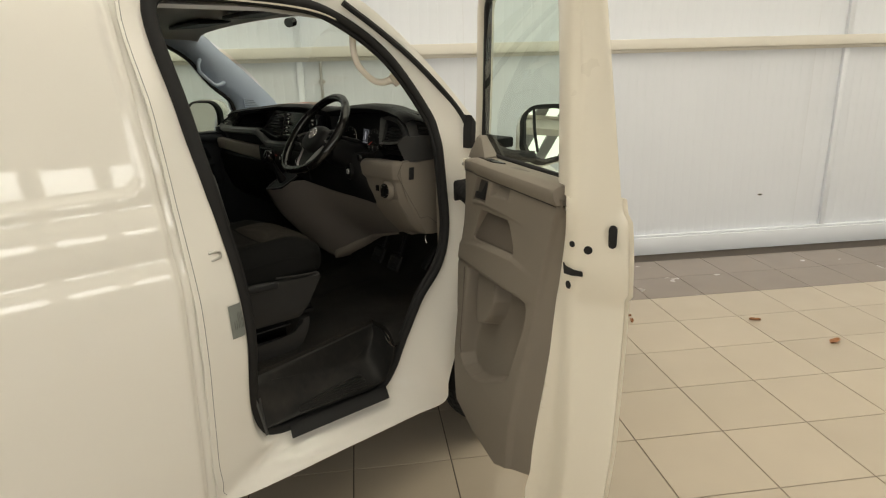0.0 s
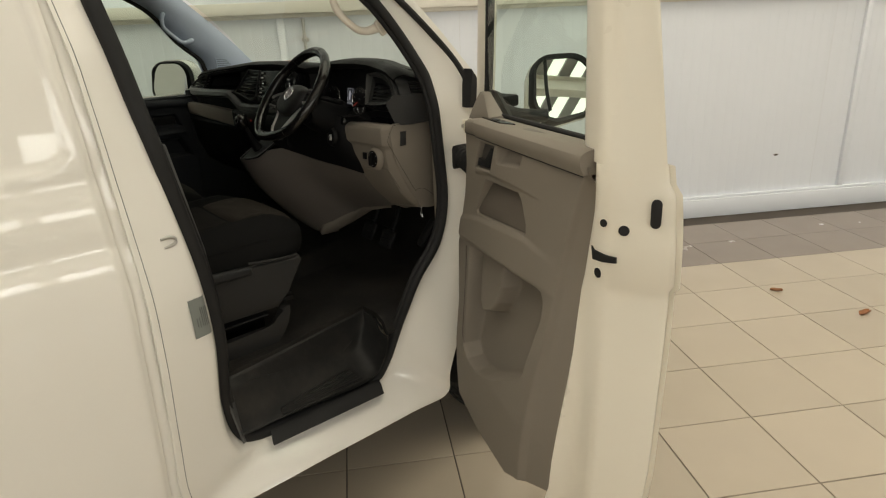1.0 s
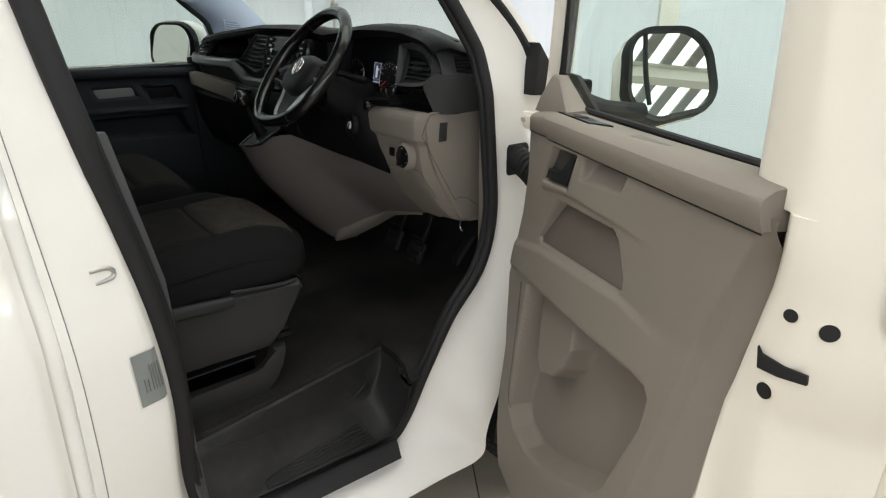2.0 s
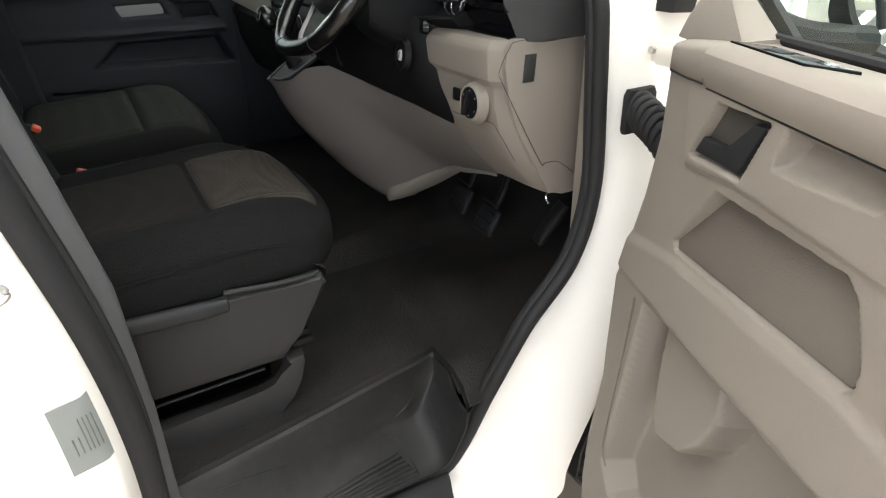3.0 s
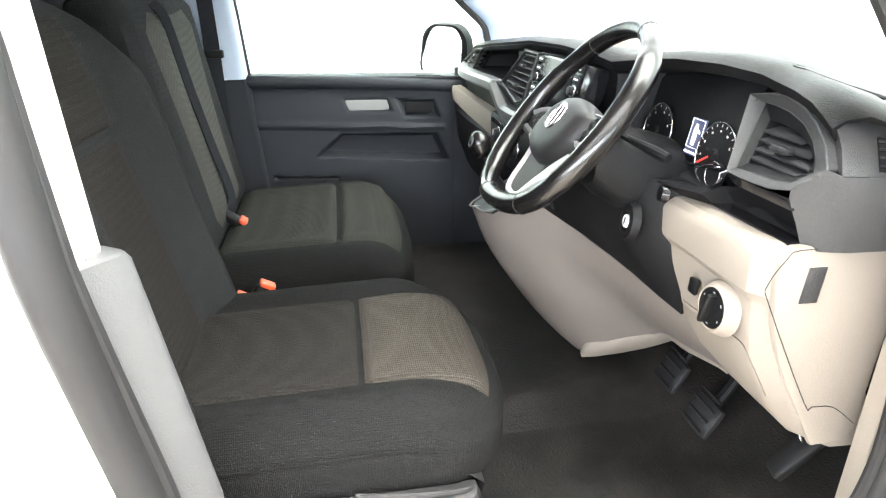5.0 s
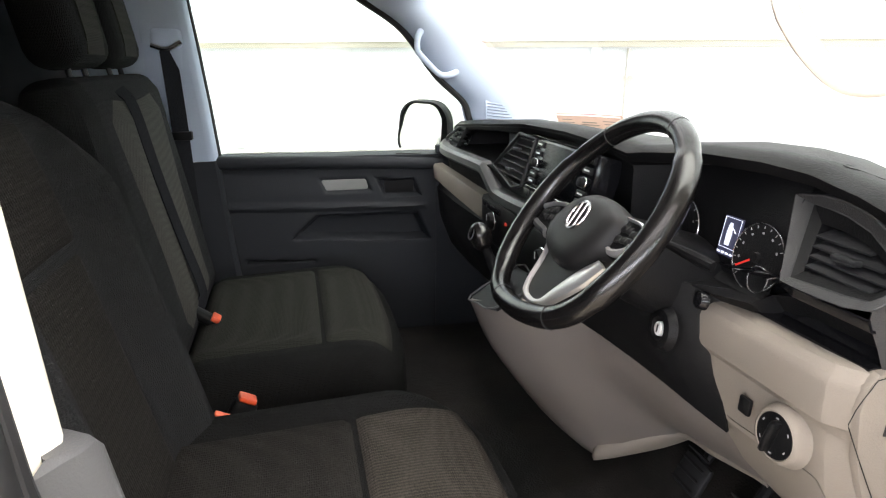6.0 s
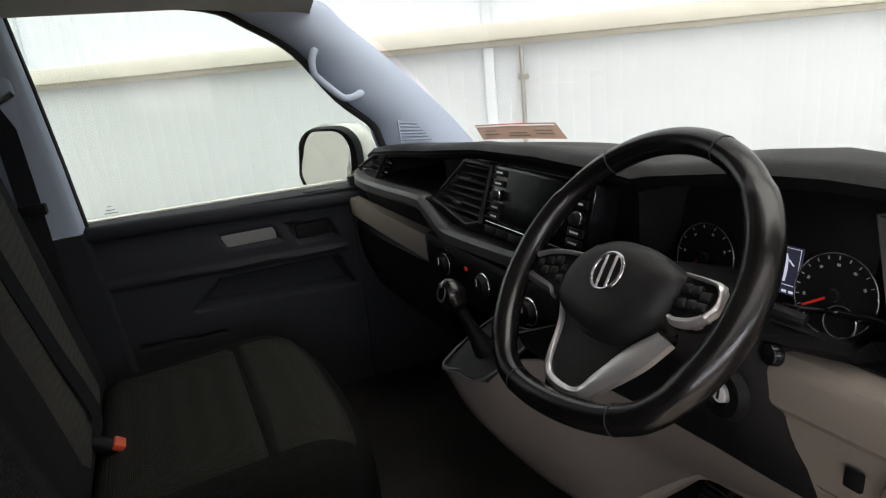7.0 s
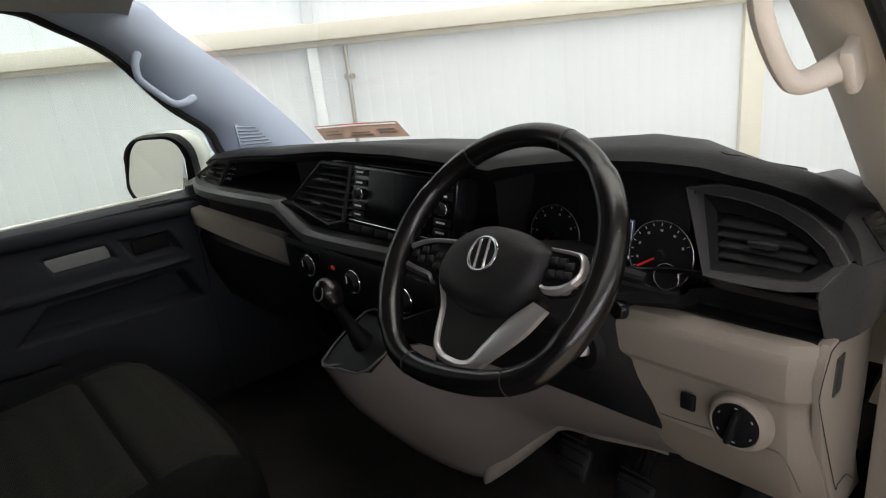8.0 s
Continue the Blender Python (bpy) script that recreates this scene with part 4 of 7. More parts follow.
def shell_section(z):
    f, r, v0 = lerp_table(PANEL_F, z), lerp_table(PANEL_R, z), lerp_table(PANEL_V, z)
    out = lerp_table([(0.33, 0.10), (0.45, 0.122), (0.67, 0.13), (1.03, 0.142), (1.22, 0.136), (1.36, 0.118)], z)
    rear = lerp_table([(0.33, 0.93), (0.45, 0.965), (0.67, 0.988), (1.09, 0.991), (1.107, 1.006), (1.293, 1.006), (1.31, 0.990), (1.36, 0.988)], z)
    skin = [(f - 0.02, 0.085, z), (f - 0.055, 0.075, z), (f - 0.05, out - 0.012, z), (f - 0.01, out, z), (0.5, out + 0.008, z), (rear - 0.03, out + 0.002, z), (rear, out - 0.004, z)]
    face = [(rear + 0.002, out - 0.018, z), (max(rear - 0.05, r + 0.062), 0.055, z), (max(rear - 0.075, r + 0.046), 0.03, z), (r + 0.022, 0.022, z), (r - 0.003, v0 + 0.030, z)]
    blend = ease(1.16, 1.33, z)
    face = [tuple(a * (1 - blend) + b * blend for a, b in zip(p, q)) for p, q in zip(face, shut_face(z))]
    return curve(skin + face + [(r - 0.02, 0.095, z)], 3)


heights = [0.335, 0.345, 0.37, 0.42] + [0.5 + 0.08 * i for i in range(8)] + [1.09, 1.107, 1.2, 1.25, 1.275, 1.293, 1.31, 1.33, 1.345]
door = part("driver_door", grid([shell_section(z) for z in heights], close_v=True, caps=True), PAINT_IN, van, "white front door swung wide open", DOOR_M, sharp=50)
part("door_lining", lining(), TAUPE, door, "taupe grained plastic door lining", sharp=80)
for k, (a, b, lo, hi) in enumerate(((0.30, -0.0012, 0.40, 1.02), (0.80, -0.0008, 0.42, 1.05), (0.90, -0.0005, 0.42, 1.08))):
    line = []
    for z in [lo + (hi - lo) * i / 10 for i in range(11)]:
        sec = shell_section(z)
        p, q = sec[-7], sec[-16]
        line.append(p.lerp(q, a) + Vector((0.0, b, 0.0)))
    part("shut_face_crease", tube(line, 0.0035, 8), PAINT_IN, door, "pressed crease down the shut face" if k == 0 else "")
# padded ledge under the window
ledge = [(0.004, 1.303), (-0.008, 1.3035), (-0.0095, 1.306), (-0.0165, 1.323), (-0.0172, 1.336), (-0.0155, 1.343), (-0.012, 1.3465), (-0.002, 1.3525), (0.004, 1.3545), (0.010, 1.355), (0.04, 1.3525), (0.080, 1.347), (0.082, 1.30)]
rows = []
for u in (0.265, 0.272, 0.36, 0.47, 0.60, 0.75, 0.86, 0.893, 0.896):
    k = 1.0 if 0.27 < u < 0.895 else 0.94
    swell = 0.003 * math.sin((u - 0.26) * 4.6)
    rows.append([(u, v * k - swell, 1.33 + (z - 1.33) * k + 0.022 * (u - 0.26)) for v, z in ledge])
part("ledge", grid(rows, close_v=True, caps=True), TAUPE, door, "padded taupe ledge under the window", sharp=30)
part("ledge_seam", tube([(0.27, -0.007, 1.3015), (0.5, -0.0085, 1.3065), (0.75, -0.008, 1.312), (0.893, -0.007, 1.315)], 0.0011, 6), RUBBER, door, "dark joint line")
# the cap in front of the ledge, under the mirror cover
rows, seam = [], []
for k in range(12):
    u = 0.101 + 0.163 * k / 11
    zb, zt = 1.298 + 0.054 * (u - 0.1), 1.330 + 0.125 * (u - 0.1)
    lv = 0.035 * ease(0.06, 0.0, u - 0.1) - 0.009 * ease(0.12, 0.24, u) - 0.002
    rows.append([(u, lv + 0.012, zb), (u, lv + 0.002, zb + 0.0005), (u, lv, zb + 0.003), (u, lv + 0.0005, zt - 0.008), (u, lv + 0.004, zt - 0.003), (u, lv + 0.012, zt), (u, 0.075, zt + 0.004), (u, 0.092, zt + 0.001), (u, 0.092, zb)])
    seam.append((u, lv + 0.001, zb - 0.001))
part("ledge_cap", grid(rows, close_v=True, caps=True), TAUPE, door, "taupe cap at the front of the ledge", sharp=40)
part("cap_seam", tube(seam, 0.0012, 6), RUBBER, door, "dark joint line")
part("switch_plate", plate([(0.275, 0.006), (0.425, 0.0), (0.465, 0.028), (0.315, 0.034)], lambda a, b, d: (a, 0.004 + b, 1.3545 + 0.022 * (a - 0.27) - 0.05 * b + d), 0.0035, 0.001), GLOSSY, door, "gloss black window switch plate")
for u in (0.345, 0.39):
    part("switch", pillow(0.03, 0.016, 0.005, 0.002, 0.001, 3, pose(u + 0.01, 0.021, 1.3585)), GREY, door)
part("grip_slot", box(0.55, 0.64, 0.014, 0.036, 1.3575, 1.3615, 0.001), TAUPE_DARK, door, "slot in the ledge")
part("handle_cup", plate([(0.302, 1.287), (0.402, 1.2935), (0.366, 1.227), (0.258, 1.2175)], lambda a, b, d: (a, 0.012 - d, b), 0.005, 0.002), CUP, door, "dark grey handle cup")
part("handle", plate([(0.263, 1.2195), (0.366, 1.2285), (0.401, 1.2905), (0.378, 1.2885), (0.350, 1.256), (0.338, 1.248), (0.322, 1.2455), (0.279, 1.2435)], lambda a, b, d: (a, 0.006 - d, b), 0.011, 0.003), GREY, door, "dark inside door handle")
# Plate darker than the lining: the pocket's shade is put into its colour.
part("pocket_liner", plate([(0.325, 1.185), (0.555, 1.200), (0.572, 1.189), (0.598, 1.135), (0.598, 1.114), (0.589, 1.104), (0.253, 1.072), (0.247, 1.082)], lambda a, b, d: (a, 0.006 + 0.026 * min(1.0, (b - 1.07) / 0.12) - d, b), 0.004, 0.001), TAUPE_DARK, door, "dark plate for the shade in the small door pocket")
# Groove of the lining's own colour, darkened here to give its shade.
part("pocket_edge", tube(curve([(0.180, -0.017, 0.945), (0.188, -0.028, 0.82), (0.198, -0.044, 0.68), (0.212, -0.050, 0.645), (0.235, -0.052, 0.632)], 4), 0.0016, 6), TAUPE_DARK, door, "pocket groove, its shade put into the colour")

# window frame and panes
def post(section, zs):
    return grid([section(z) for z in zs], close_v=True, caps=True)


def rear_post(z):
    t = (z - 1.34) / 0.54
    o = 0.118 - 0.062 * t
    r = 0.988 - 0.02 * t
    return curve([(r - 0.03, o + 0.002, z), (r, o - 0.004, z)] + shut_face(z) + [(0.83 + 0.01 * t, 0.03 - 0.015 * t, z), (0.795, o - 0.03, z), (0.80, o, z)], 3)


part("window_post", post(rear_post, [1.345, 1.37, 1.40, 1.45, 1.52, 1.6, 1.75, 1.85]), PAINT_IN, door, "white rear post of the window frame", sharp=50)
line = curve([(0.055, 0.098, 1.34), (0.08, 0.096, 1.43), (0.12, 0.088, 1.60), (0.165, 0.076, 1.75), (0.22, 0.062, 1.85), (0.34, 0.052, 1.895), (0.6, 0.048, 1.905), (0.85, 0.05, 1.89), (0.955, 0.05, 1.855)], 4)
part("window_frame", tube(line, 0.034, 10, flat=0.8, up=Vector((0, 1, 0))), PAINT_IN, door, "white window frame")
part("glass_channel", tube([p + Vector((0.045 * ease(1.9, 1.84, p.z) if p.x < 0.4 else 0.0, -0.008, -0.034 * ease(1.84, 1.9, p.z))) for p in line[:-5]], 0.013, 8), RUBBER, door, "black rubber glass channel")
part("rear_channel", tube([(0.79, 0.09, 1.35), (0.792, 0.078, 1.55), (0.79, 0.058, 1.86)], 0.010, 8), RUBBER, door, "black rubber glass channel")
pane = part("window_pane", grid([[(u, 0.088 - 0.07 * (z - 1.34), z) for u in (lerp_table([(1.33, 0.10), (1.45, 0.12), (1.6, 0.15), (1.75, 0.19), (1.86, 0.25)], z), 0.35, 0.55, 0.79)] for z in (1.33, 1.45, 1.6, 1.75, 1.88)]), GREEN_GLASS, door, "green tinted side window")
pane.visible_shadow = False
part("window_sill_rubber", tube([(0.24, 0.085, 1.352), (0.5, 0.087, 1.356), (0.79, 0.087, 1.36)], 0.007, 8), RUBBER, door)
part("mirror_sail", plate([(0.085, 1.330), (0.088, 1.36), (0.107, 1.405), (0.115, 1.412), (0.148, 1.412), (0.157, 1.406), (0.285, 1.338), (0.27, 1.330)], lambda a, b, d: (a, 0.085 - d * (1.0 + 1.2 * (1.41 - b) / 0.08), b), 0.024, 0.008), TAUPE, door, "taupe triangular mirror cover")

# outside mirror
part("mirror_foot", join(tube(curve([(0.16, 0.09, 1.37), (0.20, 0.15, 1.345), (0.20, 0.24, 1.335)], 5), 0.026, 10, flat=0.8), plate([(0.10, 1.335), (0.10, 1.415), (0.16, 1.412), (0.290, 1.335)], lambda a, b, d: (a, 0.10 + d, b), 0.012, 0.004)), RUBBER, door, "black mirror foot")


def mirror_outline(w, h, r, k=6):
    pts = []
    for cx, cy, a0 in ((w / 2 - r, h / 2 - r, 0), (-w / 2 + r, h / 2 - r, 90), (-w / 2 + r * 0.8, -h / 2 + r * 0.8, 180), (w / 2 - r, -h / 2 + r, 270)):
        for i in range(k + 1):
            a = radians(a0 + 90 * i / k)
            pts.append((cx + r * math.cos(a), cy + r * math.sin(a)))
    return pts


MIR = pose(0, 0, 0, 0, -26, 0)
MIRROR_M = Matrix.Translation((0.165, 0.325, 1.415)) @ MIR


def at_mirror(a, b, d):
    return MIRROR_M @ Vector((d, a, b))


outer, inner = mirror_outline(0.217, 0.207, 0.076), mirror_outline(0.19, 0.18, 0.064)
rows = [[at_mirror(a * k, b * k, d) for a, b in outer] for k, d in ((0.97, 0.012), (1.0, 0.0), (1.0, -0.03), (0.9, -0.075), (0.6, -0.105))]
part("mirror_housing", grid([[at_mirror(a, b, -0.004) for a, b in inner], [at_mirror(a, b, 0.008) for a, b in inner]] + rows, close_v=True, caps=True), RUBBER, door, "black rounded mirror housing")
part("mirror_glass", plate(inner, lambda a, b, d: at_mirror(a * 0.995, b * 0.995, -0.002 + d), 0.003, 0), MIRROR, door, "outside mirror glass")
part("mirror_divider", tube(curve([at_mirror(-0.052, 0.086, 0.002), at_mirror(-0.064, 0.0, 0.003), at_mirror(-0.066, -0.074, 0.002)], 4), 0.005, 8), RUBBER, door, "black bar across the mirror")
part("mirror_cap", grid([[at_mirror(a * k, b * k, d) for a, b in outer] for k, d in ((1.012, -0.02), (1.012, -0.035), (0.93, -0.08), (0.62, -0.112), (0.2, -0.12))], close_v=True, caps=True), PAINT, door, "white mirror cap")


# holes and latch in the shut face
def on_shut(u, z):
    """The point of the shut face at u and z, its outward normal and the direction across it."""
    sec = shell_section(z)[18:34]
    for p, q in zip(sec, sec[1:]):
        if (p.x - u) * (q.x - u) <= 0 and abs(q.x - p.x) > 1e-5:
            along = (p - q).normalized()
            return p.lerp(q, (u - p.x) / (q.x - p.x)), Vector((along.y, -along.x, 0)), along
    return sec[8], Vector((0.78, -0.63, 0)), Vector((0.63, 0.78, 0))


def on_face(u, z, a, b, lift):
    p, out, along = on_shut(u, z)
    return p + out * lift + along * a + Vector((0, 0, b))


for u, z, r in ((0.928, 1.228, 0.008), (0.956, 1.217, 0.0105), (0.912, 1.117, 0.0105)):
    p, out, along = on_shut(u, z)
    hole = part("bolt_hole", disc(r, 0.003, 20, Matrix.Translation(p + out * 0.0004) @ out.to_track_quat("Z", "Y").to_matrix().to_4x4()), RUBBER, door, "dark round hole with a bolt")
    part("hole_rim", ring(r * 1.06, 0.0009, Matrix.Translation(p + out * 0.0015) @ out.to_track_quat("Z", "Y").to_matrix().to_4x4(), 24), PAINT_IN, hole)
part("latch_slot", plate([(-0.030, 0.016), (-0.024, 0.008), (0.005, 0.004), (0.032, 0.006), (0.033, -0.006), (0.0, -0.012), (-0.026, -0.012)], lambda a, b, d: on_face(0.925, 1.157, a, b, 0.001 + d), 0.004, 0), RUBBER, door, "dark latch mouth")
part("grommet", plate([(0.010 * math.cos(2 * math.pi * k / 20), 0.028 * math.copysign(1, math.sin(2 * math.pi * k / 20)) * 0.62 + 0.011 * math.sin(2 * math.pi * k / 20)) for k in range(20)], lambda a, b, d: Vector((0.9955, 0.092, 1.256)) + Vector((0.78, -0.63, 0)) * (0.002 + d) + Vector((0.63, 0.78, 0)) * a + Vector((0, 0, b)), 0.004, 0.001), RUBBER, door, "black oval grommet")

# hinge, check strap bellows
hinge = part("hinge", box(0.885, 0.94, 0.40, 0.420, 1.264, 1.304, 0.004), PAINT_IN, van, "painted door hinge with a bolt")
part("bolt", disc(0.0065, 0.010, 6, Matrix.Translation((0.902, 0.398, 1.285)) @ Matrix.Rotation(radians(90), 4, "X")), STEEL, hinge)
part("hinge_arm", box(0.93, 1.0, 0.37, 0.385, 1.268, 1.300, 0.003), PAINT_IN, hinge)
part("bellows_flange", plate([(-0.030, -0.038), (0.030, -0.038), (0.034, -0.030), (0.034, 0.030), (0.028, 0.040), (-0.028, 0.040), (-0.034, 0.030), (-0.034, -0.030)], lambda a, b, d: (0.902 + d, 0.372 + a, 1.185 + b), 0.012, 0.004), RUBBER, van, "black rubber flange of the cable bellows")
for k in range(17):
    t = k / 16
    q = Vector((0.914, 0.367, 1.187)).lerp(Vector((1.035, 0.338, 1.138)), t) + Vector((0, 0, 0.008 * math.sin(math.pi * t)))
    rr = (0.032 if k % 2 == 0 else 0.0255) - 0.004 * t
    fold = disc(rr, 0.0085, 26, Matrix.Translation(q) @ Matrix.Rotation(radians(-14), 4, "Z") @ Matrix.Rotation(radians(90 + 26 * t), 4, "Y") @ Matrix.Diagonal((1.15, 0.95, 1, 1)), rr * 0.9, 0.003)
    part("bellows_fold", fold, RUBBER, van, "ribbed black cable bellows" if k == 0 else "")


def turned(bm, m):
    bm.transform(m)
    return bm


# ---------------------------------------------------------------- dashboard
# stations across the van: x, top height, lip y, niche depth y, niche floor z, face y
STATIONS = [(-0.81, 1.418, 0.17, 0.19, 1.372, 0.085), (-0.74, 1.430, 0.115, 0.13, 1.372, 0.07), (-0.685, 1.436, 0.108, 0.12, 1.370, 0.062), (-0.675, 1.437, 0.108, 0.30, 1.370, 0.062), (-0.45, 1.448, 0.105, 0.31, 1.372, 0.065),
            (-0.285, 1.458, 0.105, 0.30, 1.374, 0.07), (-0.275, 1.459, 0.105, 0.145, 1.374, 0.07), (-0.10, 1.468, 0.12, 0.155, 1.36, 0.085), (0.10, 1.474, 0.13, 0.16, 1.35, 0.09), (0.27, 1.482, 0.13, 0.16, 1.33, 0.10),
            (0.31, 1.484, 0.145, 0.16, 1.32, 0.115), (0.325, 1.490, 0.162, 0.26, 1.315, 0.12), (0.45, 1.504, 0.190, 0.265, 1.315, 0.14), (0.54, 1.504, 0.213, 0.265, 1.315, 0.16), (0.60, 1.498, 0.232, 0.275, 1.315, 0.18), (0.612, 1.496, 0.234, 0.275, 1.33, 0.20), (0.65, 1.489, 0.234, 0.275, 1.34, 0.205), (0.692, 1.486, 0.224, 0.275, 1.34, 0.205), (0.736, 1.478, 0.214, 0.275, 1.34, 0.205), (0.760, 1.466, 0.213, 0.275, 1.345, 0.21), (0.774, 1.456, 0.214, 0.275, 1.35, 0.235)]


def dash_section(x, zt, yl, yn, zn, yb):
    low = max(-0.79, min(0.762, x))
    up = lerp_table([(-0.74, 0.0), (-0.60, 0.020), (-0.33, 0.022), (-0.10, 0.030), (0.17, 0.026), (0.29, 0.012), (0.32, 0.0)], x)
    k = ease(0.50, 0.66, x)
    return [(x, 0.74 - 0.42 * x * x, 1.335), (x, 0.60 - 0.36 * x * x, zt - 0.055 - 0.02 * k), (x, 0.42 - 0.15 * x * x, zt - 0.012 - 0.022 * k), (x, yl + 0.10, zt + 0.4 * up - 0.020 * k), (x, yl + 0.035, zt - 0.001 + 0.9 * up), (x, yl + 0.008, zt - 0.004 + up), (x, yl, zt - 0.010 + up), (x, yl + 0.006, zt - 0.019 + up),
            (x, yn - 0.006, zt - 0.025 + up), (x, yn, zt - 0.031 + up), (x, yn + 0.002, zn + 0.006), (x, yn - 0.006, zn), (low, yb + 0.012, zn - 0.004), (low, yb + 0.03, 1.30), (low, yb + 0.045, 1.20), (low, yb + 0.09, 1.12), (low, 0.45, 1.02), (low, 0.62, 1.0)]


dash = part("dashboard", thick(grid([dash_section(*s) for s in STATIONS]), -0.006), DASH, van, "black grained plastic dashboard", sharp=42)
# satin bar that sweeps under the niche and down round the centre stack
bar = curve([(-0.80, 0.085, 1.366), (-0.70, 0.058, 1.358), (-0.50, 0.056, 1.361), (-0.30, 0.062, 1.366), (-0.262, 0.064, 1.358), (-0.19, 0.066, 1.322), (-0.15, 0.068, 1.314), (0.0, 0.07, 1.318), (0.22, 0.085, 1.325), (0.32, 0.10, 1.325)], 4)
rows = [[p + Vector((0, a, b)) for a, b in ((0.028, 0.016), (0.004, 0.014), (-0.004, 0.006), (-0.005, -0.010), (0.004, -0.018), (0.03, -0.020))] for p in bar]
part("trim_bar", grid(rows, close_v=True, caps=True), BARGREY, dash, "satin dark grey trim bar", sharp=40)
lipline = []
for q in STATIONS[1:11]:
    rise = lerp_table([(-0.74, 0.0), (-0.60, 0.020), (-0.33, 0.022), (-0.10, 0.030), (0.17, 0.026), (0.29, 0.012), (0.32, 0.0)], q[0])
    lipline.append(Vector((q[0], q[2] - 0.001, q[1] - 0.013 + rise)))
part("upper_trim_strip", tube(lipline, 0.0038, 8), BARGREY, dash, "satin grey strip under the dashboard lip")
part("glovebox_panel", grid([[(x, y + dy, z) for dy, z in ((0.03, zt + 0.002), (0.004, zt), (0.0, zt - 0.006), (0.004, zb + 0.006), (0.012, zb), (0.05, zb - 0.004))] for x, y, zt, zb in ((-0.785, 0.052, 1.302, 1.250), (-0.775, 0.046, 1.303, 1.248), (-0.55, 0.052, 1.300, 1.238), (-0.28, 0.066, 1.291, 1.224), (-0.262, 0.070, 1.288, 1.224), (-0.255, 0.085, 1.286, 1.224))], caps=True), TAUPE, dash, "taupe panel above the glovebox", sharp=40)
part("glovebox_lid", grid([[(x, y + dy, z) for dy, z in ((0.02, 1.236), (0.008, 1.22), (0.02, 1.12), (0.06, 1.02), (0.12, 0.97), (0.3, 0.95))] for x, y in ((-0.79, 0.055), (-0.55, 0.055), (-0.26, 0.07))], caps=True), DASH, dash, "black glovebox lid", sharp=40)


def slanted_vent(name, outline, y0, slats, tabs, label):
    """An air vent with an uneven outline that leans back with height: frame, back, slats cut to the outline, thumb tabs."""
    def y_at(z):
        return y0 + 0.249 * (z - 1.395)
    body = part(name, tube([(a, y_at(b), b) for a, b in outline], 0.0048, 8, True, 1.0, Vector((0, 1, 0))), GREY, dash, label)
    part("vent_back", plate(outline, lambda a, b, d: (a, y_at(b) + 0.032 - d, b), 0.004, 0), GLOSSY, body)
    lo, hi = min(b for a, b in outline), max(b for a, b in outline)
    for k in range(slats):
        z = lo + (hi - lo) * (k + 0.6) / slats
        xs = []
        for (a0, b0), (a1, b1) in zip(outline, outline[1:] + outline[:1]):
            if (b0 - z) * (b1 - z) < 0:
                xs.append(a0 + (a1 - a0) * (z - b0) / (b1 - b0))
        if len(xs) < 2 or max(xs) - min(xs) < 0.02:
            continue
        part("slat", pillow(max(xs) - min(xs), 0.020, 0.0045, 0.0018, 0, 3, Matrix.Translation(((min(xs) + max(xs)) / 2, y_at(z) + 0.011, z)) @ Matrix.Rotation(radians(20), 4, "X")), GREY, body)
    for a, b in tabs:
        part("tab", pillow(0.034, 0.014, 0.009, 0.004, 0, 3, Matrix.Translation((a, y_at(b) + 0.001, b))), GREY, body)


slanted_vent("side_vent", [(-0.785, 1.386), (-0.660, 1.432), (-0.575, 1.436), (-0.635, 1.372), (-0.750, 1.368)], 0.098, 5, [(-0.690, 1.402)], "black louvred side air vent")
slanted_vent("centre_vent", [(-0.123, 1.466), (-0.020, 1.464), (-0.035, 1.362), (-0.084, 1.349), (-0.245, 1.376)], 0.094, 8, [(-0.120, 1.432), (-0.135, 1.384)], "black louvred centre air vent")
# the driver's vent: a grained band that runs up beside the dials, over the vent, round its nose and back along a sill
def vent_y(x, z):
    """The leaning plane that the mouth of the driver's vent lies in."""
    return 0.243 - 0.63 * (1.45 - z) - 0.07 * (x - 0.6)


MOUTH = [(0.601, 1.4500), (0.632, 1.4490), (0.662, 1.4465), (0.702, 1.4385), (0.735, 1.4255), (0.757, 1.4120), (0.772, 1.3965), (0.752, 1.3785), (0.722, 1.3745), (0.690, 1.3725), (0.662, 1.3700), (0.640, 1.3680)]
THROAT = [(0.622, 1.4290), (0.645, 1.4290), (0.668, 1.4275), (0.700, 1.4235), (0.728, 1.4140), (0.745, 1.4050), (0.755, 1.3945), (0.745, 1.3830), (0.720, 1.3800), (0.690, 1.3785), (0.665, 1.3770), (0.643, 1.3755)]
BAND = [(0.585, 0.229, 1.4600), (0.622, 0.236, 1.4660), (0.655, 0.234, 1.4660), (0.702, 0.223, 1.4610), (0.742, 0.213, 1.4480), (0.770, 0.208, 1.4280), (0.7865, 0.204, 1.4030), (0.768, 0.176, 1.3740), (0.735, 0.174, 1.3665), (0.700, 0.175, 1.3640), (0.665, 0.177, 1.3630), (0.636, 0.1795, 1.3635)]
mouth = [Vector((x, vent_y(x, z), z)) for x, z in MOUTH]
throat = [Vector((x, vent_y(x, z) + 0.013, z)) for x, z in THROAT]
rim = [Vector(p) for p in BAND]
rows = [[p + Vector((0, 0.016, 0)) for p in rim], rim, [p.lerp(q, 0.10) + Vector((0, -0.0012, 0)) for p, q in zip(rim, mouth)], [p.lerp(q, 0.92) + Vector((0, -0.0006, 0)) for p, q in zip(rim, mouth)], [q + Vector((0, 0.003, 0)) for q in mouth]]
